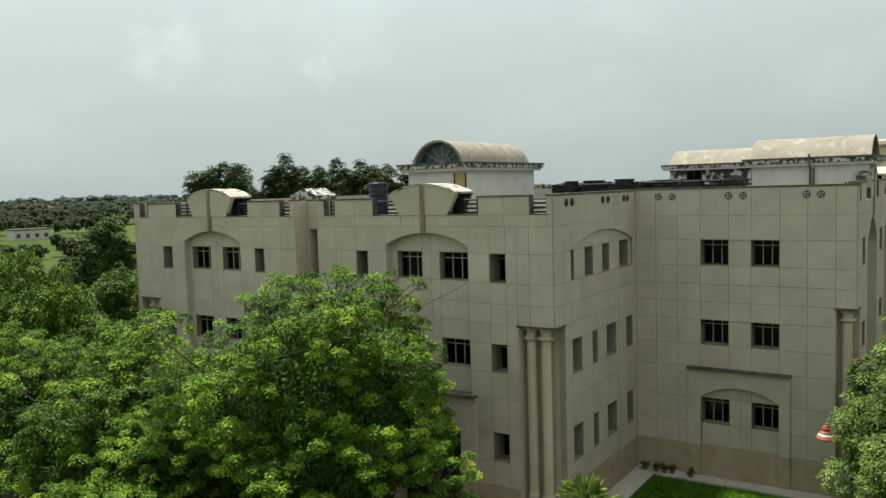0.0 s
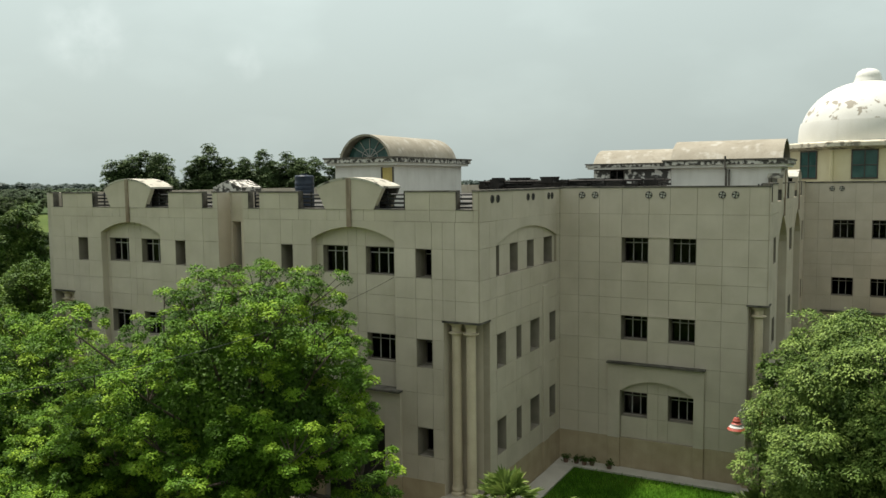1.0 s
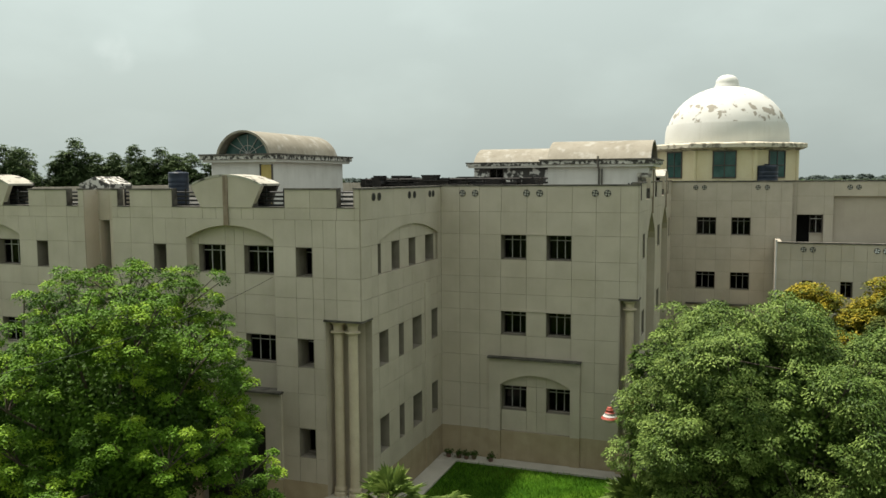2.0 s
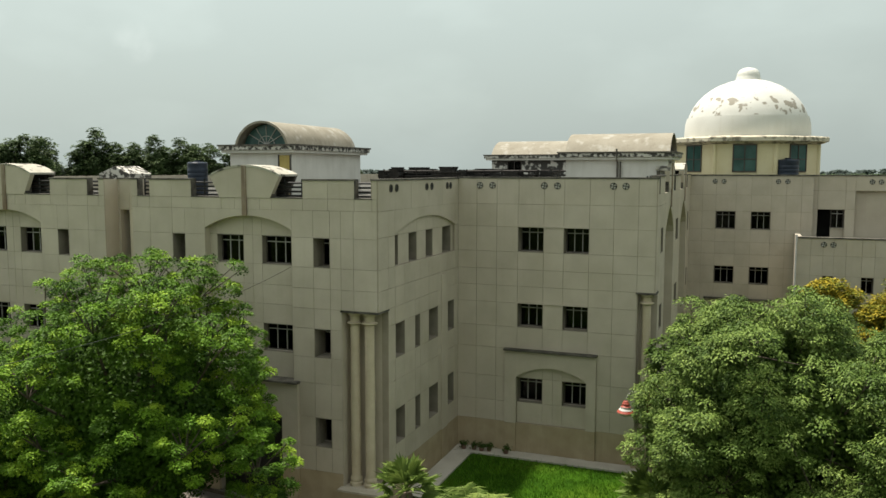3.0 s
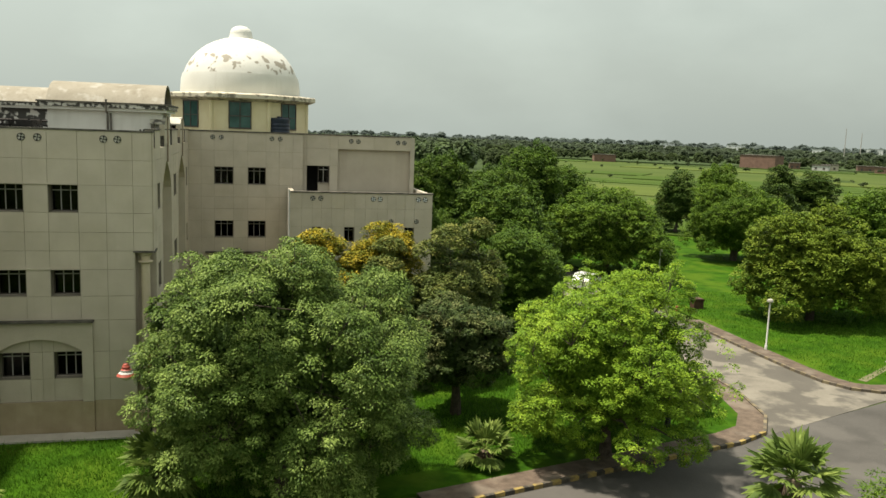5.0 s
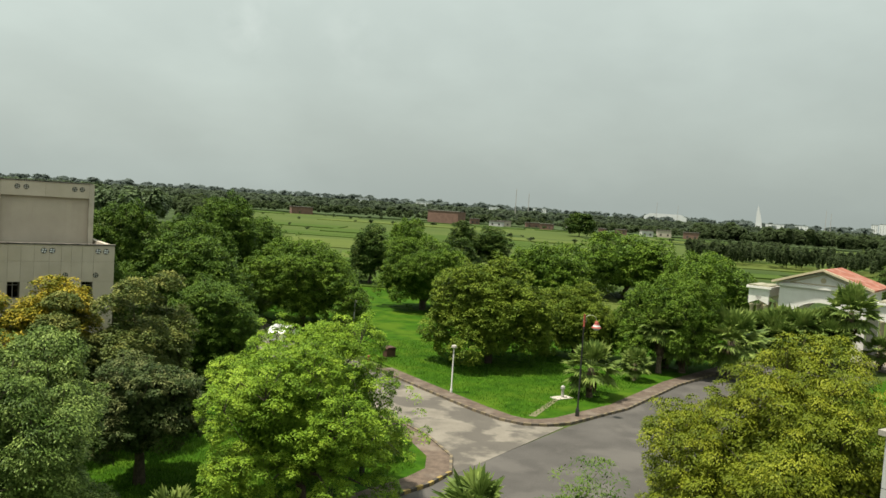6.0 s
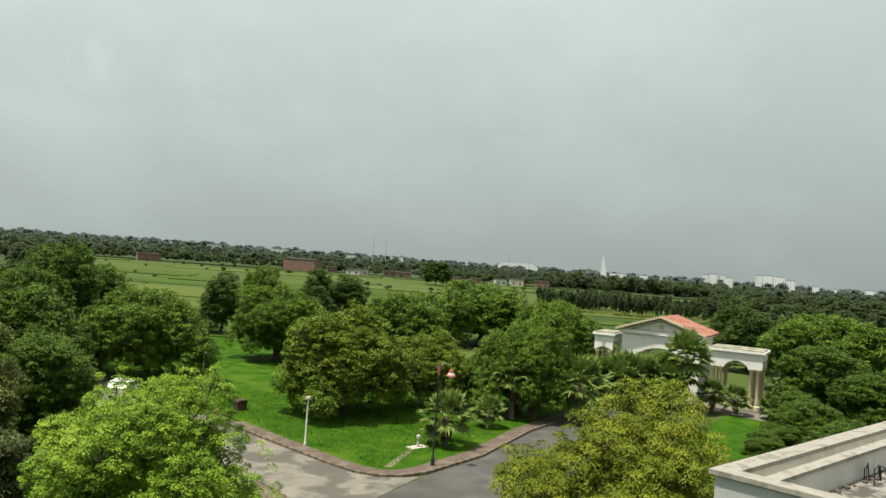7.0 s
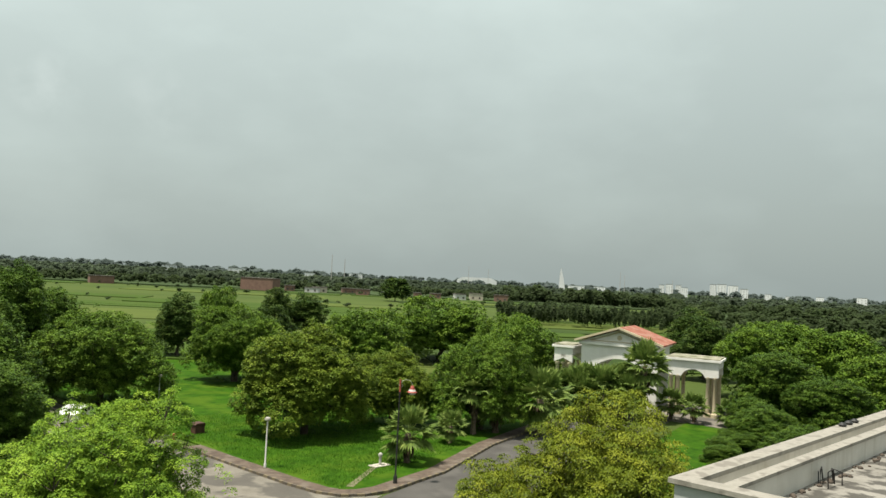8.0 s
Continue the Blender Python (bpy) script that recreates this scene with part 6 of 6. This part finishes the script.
far_house("low_shed", 60.35, 307, 12, 6, 3.6, WHITE, "low white shed among the fields", 20, 4)


# ---- street furniture ----
def lamp_post(x, y, height, label, turn):
    root = thing("street_lamp", 0, 0, 0, label, "street lamp", "ornamental street lamps")
    s = Shape().lathe(0, 0, [(0.14, 0), (0.14, 0.5), (0.09, 0.6), (0.06, 0.7), (0.05, height - 0.9), (0.07, height - 0.88), (0.07, height - 0.8), (0.045, height - 0.75), (0.045, height)], 10)
    part("pole", s, BLACKIRON, root, "black iron pole", 40)
    s = Shape().tube([(0, 0, height - 0.9), (0, 0, height + 0.05)], 0.06, 8)
    part("sleeve", s, REDPAINT, root, "red sleeve")
    arc = [(0.42 - 0.42 * math.cos(a), 0, height - 0.35 + 0.38 * math.sin(a)) for a in [math.pi * i / 14 for i in range(15)]]
    s = Shape().tube(arc, 0.016, 6)
    s.tube([(0.05 + 0.2 * math.sin(a) * 0.6, 0, height - 0.45 + 0.22 * (1 - math.cos(a)) / 2) for a in [math.pi * 2 * i / 14 for i in range(15)]], 0.014, 5)
    part("arm", s, FRAME, root, "grey curved arm")
    z = height - 0.35
    s = Shape().lathe(0.84, 0, [(0.05, z), (0.09, z - 0.02), (0.12, z - 0.1), (0.14, z - 0.12), (0.14, z - 0.2), (0.19, z - 0.24), (0.19, z - 0.3), (0.31, z - 0.42), (0.33, z - 0.45)], 18, caps=False)
    shade = part("shade", s, REDPAINT, root, "red and white bell shade", 40)
    s = Shape().lathe(0.84, 0, [(0.197, z - 0.235), (0.2, z - 0.3), (0.262, z - 0.36), (0.255, z - 0.37)], 18, caps=False)
    part("band", s, WHITE, shade, "white band", 40)
    s = Shape().lathe(0.84, 0, [(0.27, z - 0.44), (0.22, z - 0.55), (0.08, z - 0.62)], 16)
    part("bowl", s, WHITE, root, "white glass bowl", 40)
    root.location, root.rotation_euler = (x, y, 0.05), (0, 0, radians(turn))
    return root


lamp_post(0.71, 21.35, 5.29, "black lamp post with red bell shade in the court", 180)
lamp_post(42.45, 29.0, 6.85, "black lamp post with red bell shade at the corner", -30)
lamp_post(23.85, 24.7, 5.95, "lamp post with red bell shade beside the lime tree", 180)


def small_lamp(x, y, height, label):
    root = thing("garden_lamp", 0, 0, 0, label, "garden lamp", "garden lamps")
    part("pole", Shape().lathe(0, 0, [(0.09, 0), (0.09, 0.3), (0.055, 0.34), (0.05, height)], 10), WHITE, root, "white pole", 40)
    s = Shape().lathe(0, 0, [(0.08, height), (0.2, height + 0.06), (0.22, height + 0.12), (0.18, height + 0.22), (0.06, height + 0.28)], 16)
    part("head", s, FAN, root, "grey mushroom head", 40)
    root.location = (x, y, 0.12)


small_lamp(38.0, 37.3, 3.2, "white garden lamp beside the kerb")
small_lamp(42.2, 60.2, 3.2, "white garden lamp farther along the lawn")
s = Shape().box(39.9, 40.75, 49.7, 50.4, 0.12, 0.85)
s.prism([(-0.5, 0.85), (0.5, 0.85), (0.35, 0.98), (-0.35, 0.98)], lambda u, z: (40.32 + u, 49.6, z), lambda u, z: (40.32 + u, 50.5, z))
tagged(part("utility_box", s, surface("brown_sheet_metal", (0.035, 0.018, 0.014), (0.10, 0.05, 0.035), 2.0, 0.6, 0.2)), "dark brown metal utility box on the lawn", "utility box")
hydrant = thing("standpipe", 45.0, 33.2, 0.12, "grey water standpipe on a concrete slab", "standpipe")
part("slab", Shape().box(44.2, 45.7, 32.8, 33.6, 0.12, 0.18), PATHM, hydrant)
part("pipe", Shape().lathe(45.0, 33.2, [(0.1, 0.18), (0.1, 0.75), (0.16, 0.8), (0.16, 0.95), (0.06, 1.05)], 10), FRAME, hydrant)
s = Shape().prism([(39.6, 29.9), (44.4, 32.9), (44.2, 33.2), (39.3, 30.3)], lambda x, y: (x, y, 0.1), lambda x, y: (x, y, 0.135))
tagged(part("path", s, TRACK), "narrow worn path across the lawn", "path", kind="structure")

for k, (x, y) in enumerate(((-8.6, 26.9), (-8.1, 26.95), (-7.7, 26.9), (-7.35, 27.0), (-6.5, 26.95))):
    pot = thing("potted_plant", x, y, 0.2, "small dark potted plant by the wall", "potted plant", "potted plants")
    part("pot", Shape().lathe(x, y, [(0.1, 0.2), (0.13, 0.36), (0.14, 0.38)], 12), BRICK, pot)
    rng = np.random.default_rng(k)
    pts = np.array([x, y, 0.46]) + rng.normal(size=(90, 3)) * [0.1, 0.1, 0.07]
    leaf = new("leaves", leaf_mesh("leaves", pts, unit(rng.normal(size=(90, 3)) + [0, 0, 0.6]), 0.3, np.full(90, 0.11), np.full(90, 0.035), LEAF_DARK))
    leaf.parent = pot
    leaf.matrix_parent_inverse = WHERE[pot.name].inverted()

# parked car
car = thing("car", 0, 0, 0, "white car parked on the side road", "car")
s = Shape().prism([(-2.0, 0.32), (2.0, 0.32), (2.08, 0.6), (1.98, 0.78), (1.1, 0.92), (0.5, 1.4), (0.2, 1.47), (-1.3, 1.47), (-1.75, 1.2), (-2.02, 0.95)], lambda u, z: (u, -0.8, z), lambda u, z: (u, 0.8, z))
body = part("body", s, CARWHITE, car, "white body")
for side_y in (-0.803, 0.801):
    for x0, x1 in ((-1.55, -0.85), (-0.77, -0.1), (-0.02, 0.75)):
        s = Shape().prism([(x0, 0.98), (x1 + (0.12 if x1 > 0.5 else 0), 0.98), (x1 - (0.3 if x1 > 0.5 else 0), 1.38), (x0 + (0.15 if x0 < -1 else 0), 1.38)], lambda u, z: (u, side_y - 0.004, z), lambda u, z: (u, side_y + 0.006, z))
        part("window", s, GLASSDARK, body)
s = Shape().prism([(1.07, 0.96), (0.53, 1.39), (0.55, 1.41), (1.09, 0.98)], lambda u, z: (u, -0.68, z), lambda u, z: (u, 0.68, z))
part("windscreen", s, GLASSDARK, body)
for y in (-0.6, 0.6):
    part("headlight", Shape().box(1.98, 2.06, y - 0.13, y + 0.13, 0.6, 0.74), FRAME, body)
part("bumper", Shape().box(1.98, 2.12, -0.78, 0.78, 0.36, 0.56), TANK, body)
for ux in (-1.25, 1.3):
    for uy in (-0.72, 0.72):
        wheel = part("wheel", Shape().tube([(ux, uy - 0.1, 0.31), (ux, uy + 0.1, 0.31)], 0.31, 16), TANK, car)
        part("rim", Shape().tube([(ux, uy - 0.105, 0.31), (ux, uy + 0.105, 0.31)], 0.17, 12), FRAME, wheel)
car.location, car.rotation_euler = (34.6, 59.6, 0.03), (0, 0, radians(48))


# water tanks on the roofs
def water_tank(x, y, z, r, h, label):
    root = thing("water_tank", x, y, z, label, "water tank")
    prof = [(r * 0.98, z)]
    for i in range(7):
        prof += [(r, z + 0.02 + h * 0.8 * i / 7), (r, z + h * 0.8 * (i + 0.6) / 7), (r * 0.97, z + h * 0.8 * (i + 0.75) / 7)]
    prof += [(r, z + h * 0.84), (r, z + h * 0.92), (r * 0.9, z + h * 0.95), (r * 0.3, z + h * 0.96)]
    part("tank_body", Shape().lathe(x, y, prof, 22), TANK, root, "ribbed black plastic", 35)
    part("lid", Shape().lathe(x, y, [(r * 0.3, z + h * 0.961), (r * 0.3, z + h)], 14), TANK, root)


water_tank(-20.05, 22.0, 12.4, 0.46, 1.72, "black ribbed water tank on the roof")
water_tank(6.15, 48.05, 12.4, 0.68, 2.1, "black ribbed water tank beside the dome")

# rusty pipe racks and clutter on the roof
for k, (x0, x1, y) in enumerate(((-14, -6.2, 34), (-15, -6.6, 38), (-16, -7, 42), (-14.5, -6.0, 30.5))):
    s = Shape()
    for z in (12.75, 13.05, 13.35, 13.62):
        s.tube([(x0, y, z), (x1, y, z + 0.02)], 0.06, 6)
    n = 9
    for i in range(n + 1):
        x = x0 + (x1 - x0) * i / n
        s.tube([(x, y + 0.01, 12.4), (x, y + 0.01, 13.72)], 0.06, 6)
    tagged(part("pipe_rack", s, RUST), "rusty pipe rack on the flat roof", "pipe rack", "roof pipe racks")
rng = random.Random(12)
for i in range(12):
    x, y = rng.uniform(-15.5, -9.8), rng.uniform(27, 40)
    w, d, h = rng.uniform(0.5, 1.4), rng.uniform(0.4, 0.9), rng.uniform(0.7, 1.35)
    s = Shape().box(x, x + w, y, y + d, 12.4, 12.4 + h)
    s.box(x - 0.08, x + w + 0.08, y - 0.08, y + d + 0.08, 12.4 + h + 0.002, 12.45 + h)
    tagged(part("cooler_unit", s, RUST), "dark rusty cooler unit on the roof", "cooler", "roof coolers")
# jagged stacks added to stand in for unclear dark clutter
for i in range(30):
    x, y = -15.8 + 0.4 * i + rng.uniform(-0.2, 0.2), rng.uniform(29.5, 33.5)
    w, h = rng.uniform(0.4, 1.1), rng.uniform(1.05, 1.48)
    left = [(0.06 * (j % 2) + rng.uniform(0, 0.04), h * j / 8) for j in range(9)]
    right = [(w - 0.06 * (j % 2) - rng.uniform(0, 0.04), h * j / 8) for j in range(8, -1, -1)]
    s = Shape().prism(right + left, lambda u, z: (x + u, y, 12.4 + z), lambda u, z: (x + u, y + 0.8, 12.4 + z))
    if x + w < -5.4:
        tagged(part("cooler_box", s, RUST), "dark sheet stack standing in for roof clutter", "cooler box", "roof cooler boxes")
s = Shape().prism([(-0.85, 0), (0.85, 0), (0.85, 1.1), (0.1, 1.45), (-0.85, 1.1)], lambda u, z: (-24.1 + u, 21.0, 12.4 + z), lambda u, z: (-24.1 + u, 22.6, 12.4 + z))
tagged(part("skylight", s, MOULDY), "small gabled roof hatch with stained sides", "roof hatch")

# overhead cable
pts = []
for i in range(25):
    t = i / 24
    p = Vector((-12.9, 18.4, 9.85)).lerp(Vector((-9.4, -2.4, 10.2)), t)
    p.z -= 0.6 * 4 * t * (1 - t)
    pts.append(p)
tagged(part("cable", Shape().tube(pts, 0.008, 5), BLACKIRON), "thin sagging black overhead cable", "cable")

# ---- gatehouse ----
gate = thing("gatehouse", 88.5, 37, 0, "white classical gatehouse with red tiled roof and porticoes", "gatehouse")
GW = surface("gatehouse_white", (0.655, 0.634, 0.580), (0.731, 0.714, 0.664), 0.8, 0.7, 0.1, 20, streak=((0.462, 0.420, 0.353), 0.2))
MOSS = surface("mossy_roof_slab", (0.168, 0.160, 0.109), (0.353, 0.336, 0.260), 1.2, 0.9, 0.3, 10, patch=(0.9, 0.48, 0.58, (0.101, 0.109, 0.050), 0.8))
GC = surface("gatehouse_cream", (0.437, 0.370, 0.235), (0.521, 0.454, 0.311), 0.8, 0.7, 0.1, 20)
gface = Face("x", 0)


def portico(y0, y1, x0, x1, top, beam, label):
    s = Shape().box(x0, x1, y0, y1, beam + 0.9, top)
    s.box(x0 - 0.25, x1 + 0.25, y0 - 0.25, y1 + 0.25, top - 0.25, top - 0.003)
    p = part("portico", s, GW, gate, label)
    part("portico_roof", Shape().box(x0 - 0.1, x1 + 0.1, y0 - 0.1, y1 + 0.1, top, top + 0.12), MOSS, p, "mossy flat roof")
    for x in (x0, x1 - 0.35):
        f = Shape()
        arc = arc_points(y0 + 1.4, y1 - 1.4, beam - 0.1, beam + 0.75, 12)
        for (a, za), (b, zb) in zip([(y0, beam)] + arc, arc + [(y1, beam)]):
            n = len(f.v)
            f.v += [(q, u, z) for q in (x, x + 0.35) for u, z in ((a, za), (b, zb), (b, beam + 0.9), (a, beam + 0.9))]
            f.f += [(n, n + 1, n + 2, n + 3), (n + 7, n + 6, n + 5, n + 4), (n, n + 4, n + 5, n + 1)]
        part("arched_beam", f, GW, p)
    for x in (x0 + 0.25, x1 - 0.25):
        for y in (y0 + 0.35, y0 + 1.1, y1 - 1.1, y1 - 0.35):
            c = Shape().lathe(x, y, [(0.38, 0.1), (0.38, 0.5), (0.24, 0.6), (0.2, beam - 0.35), (0.3, beam - 0.2), (0.3, beam)], 12)
            part("column", c, GC, p, "cream column", 40)


portico(27.0, 32.4, 87.0, 91.5, 6.4, 4.5, "white arched side portico")
portico(43.4, 45.6, 87.0, 91.5, 6.7, 4.7, "white arched side portico behind trees")
s = Shape()
s.box(87.2, 95.0, 33.6, 42.4, 5.7, 7.3)
s.box(86.9, 95.3, 33.3, 42.7, 7.05, 7.35)
main = part("main_block", s, GW, gate, "white entablature")
s = Shape().prism([(33.3, 7.35), (42.7, 7.35), (38.0, 8.95)], lambda y, z: (87.3, y, z), lambda y, z: (87.6, y, z))
part("pediment", s, GW, main, "white pediment")
s = Shape()
for a, b in (((34.6, 7.52), (41.4, 7.52)), ((34.6, 7.52), (38.0, 8.68)), ((41.4, 7.52), (38.0, 8.68))):
    s.tube([(87.28, *a), (87.28, *b)], 0.06, 6)
part("pediment_moulding", s, GC, main, "cream moulding")
part("medallion", Shape().tube([(87.22, 38.0, 8.0), (87.34, 38.0, 8.0)], 0.28, 20), GC, main, "round medallion")
s = Shape()
for ya, yb in ((32.9, 38.0), (43.1, 38.0)):
    n = len(s.v)
    s.v += [(x, y, z) for x in (86.6, 95.5) for y, z in ((ya, 7.36), (yb, 9.07), (yb, 9.25), (ya, 7.54))]
    s.f += [(n, n + 1, n + 2, n + 3), (n + 7, n + 6, n + 5, n + 4), (n, n + 4, n + 5, n + 1), (n + 3, n + 2, n + 6, n + 7), (n, n + 3, n + 7, n + 4), (n + 1, n + 5, n + 6, n + 2)]
part("tiled_roof", s, TILE, main, "red tiled gable roof")
s = Shape()
for ya, yb in ((32.9, 38.0), (43.1, 38.0)):
    n = len(s.v)
    s.v += [(x, y, z) for x in (86.4, 86.62) for y, z in ((ya, 7.34), (yb, 9.05), (yb, 9.29), (ya, 7.58))]
    s.f += [(n, n + 1, n + 2, n + 3), (n + 7, n + 6, n + 5, n + 4), (n, n + 4, n + 5, n + 1), (n + 3, n + 2, n + 6, n + 7)]
part("verge", s, GC, main, "cream verge")
arc = arc_points(34.7, 41.3, 4.0, 5.6, 16)
for x in (87.2, 94.6):
    f = Shape()
    for (a, za), (b, zb) in zip(arc, arc[1:]):
        n = len(f.v)
        f.v += [(q, u, z) for q in (x, x + 0.4) for u, z in ((a, za), (b, zb), (b, 5.7), (a, 5.7))]
        f.f += [(n, n + 1, n + 2, n + 3), (n + 7, n + 6, n + 5, n + 4), (n, n + 4, n + 5, n + 1)]
    f.box(x, x + 0.4, 33.6, 34.7, 0, 5.7)
    f.box(x, x + 0.4, 41.3, 42.4, 0, 5.7)
    part("archway", f, GW, gate)
sheet("pavement", [(84.5, 24), (84.5, 52), (98, 52), (98, 24)], 0.0, 0.14, CONCRETE, "grey paved forecourt of the gatehouse", "pavement")

gate.location.y += 1.0
gate.rotation_euler = (0, 0, radians(17.6))

# ---- the near building ----
OWN = thing("near_building", 20, -10, 0, "grey-white panelled building on which one stands", "building")
own = Face("y", 19.96)
# unseen body, kept narrow so more sky light reaches the court walls
s = Shape()
s.box(-3, 12, -30, -7.8, 0, 12.0)
s.box(12, 20.2, -30, -8.0, 0, 9.4)
part("main_body", s, RENDER, OWN)
OX, OY, OZ = 20.0, -1.62, 10.0
s = Shape()
s.box(OX + 0.02, 60, OY - 22, OY - 0.02, 0, 9.2)
part("low_block", s, RENDER, OWN)
part("roof_screed", Shape().box(-2.9, 11.9, -29.9, -7.9, 12.004, 12.03), ROOFING, OWN, "dark weathered roof screed")
part("roof", Shape().box(OX + 0.3, 60, OY - 22, OY - 0.3, 9.2, 9.35), GRITTY, OWN, "rough grit-covered roof with dark stains")
s = Shape()
s.box(OX + 0.02, 60, OY - 0.3, OY - 0.02, 9.2, OZ - 0.1)
s.box(OX + 0.02, OX + 0.3, OY - 22, OY - 0.3, 9.2, OZ - 0.1)
parapet = part("parapet", s, OWNWALL, OWN, "stained white parapet")
s = Shape()
s.box(OX - 0.1, 60, OY - 0.36, OY + 0.1, OZ - 0.097, OZ)
s.box(OX - 0.1, OX + 0.36, OY - 22, OY - 0.362, OZ - 0.097, OZ)
part("coping", s, OWNCOPE, OWN, "pale weathered coping")
s = Shape()
s.box(OX + 0.3, 60, OY - 1.05, OY - 0.85, 9.35, 9.9)
part("upstand", s, OWNWALL, OWN, "inner white upstand")
s = Shape().box(OX + 0.3, 60, OY - 1.1, OY - 0.8, 9.902, 9.98)
part("upstand_cap", s, OWNCOPE, OWN)
part("gutter", Shape().box(OX + 0.3, 60, OY - 0.85, OY - 0.3, 9.35, 9.5), OWNWALL, OWN)
west = Face("y", 19.99)
for z0, z1 in ((0.0, 2.2), (2.2, 4.4), (4.4, 6.6), (6.6, 8.9), (8.9, 9.88)):
    for u0 in range(-13, -1, 1):
        if u0 % 2:
            a, b = max(u0 * 1.0 - 0.62, -8), u0 + 1.38
            s0 = slab("panel", OWNPANEL, parapet, OX - 0.02, OX + 0.019, a + 0.01, min(b, OY) - 0.01, z0 + 0.01, z1 - 0.01)
for x, y, turn, high in ((25.0, -2.85, 0.5, 0.34), (24.75, -3.1, 0.3, 0.38), (25.45, -3.2, 1.2, 0.3)):
    s = Shape()
    dx, dy = 0.42 * math.cos(turn), 0.42 * math.sin(turn)
    s.tube([(x, y, 9.35), (x + 0.03, y + 0.02, 9.35 + high), (x + dx, y + dy - 0.1, 9.37 + high), (x + dx + 0.06, y + dy - 0.12, 9.4)], 0.016, 6)
    s.tube([(x + dx / 2, y + dy / 2, 9.35), (x + dx / 2 - 0.04, y + dy / 2, 9.3 + high)], 0.014, 6)
    tagged(part("rebar", s, RUST), "bent rusty reinforcement bars on the roof", "rebar", "bent bars")
rng = random.Random(31)
s = Shape()
for k in range(90):
    x, r = rng.uniform(21.0, 44.0), rng.uniform(0.02, 0.075)
    y = OY - 1.1 - abs(rng.gauss(0, 0.12)) - r
    s.lathe(x, y, [(r, 9.352), (r * 1.1, 9.352 + r * 0.5), (r * 0.4, 9.352 + r)], 5)
tagged(part("debris", s, BARK), "dark crumbs and dead leaves along the upstand", "debris", kind="stuff")
s = Shape()
for k in range(3):
    s.lathe(30.5 + 0.6 * k, OY - 0.1, [(0.1, OZ), (0.13, OZ + 0.06), (0.05, OZ + 0.12)], 7)
tagged(part("rubble", s, BLACKIRON), "small dark lumps lying on the coping", "rubble")
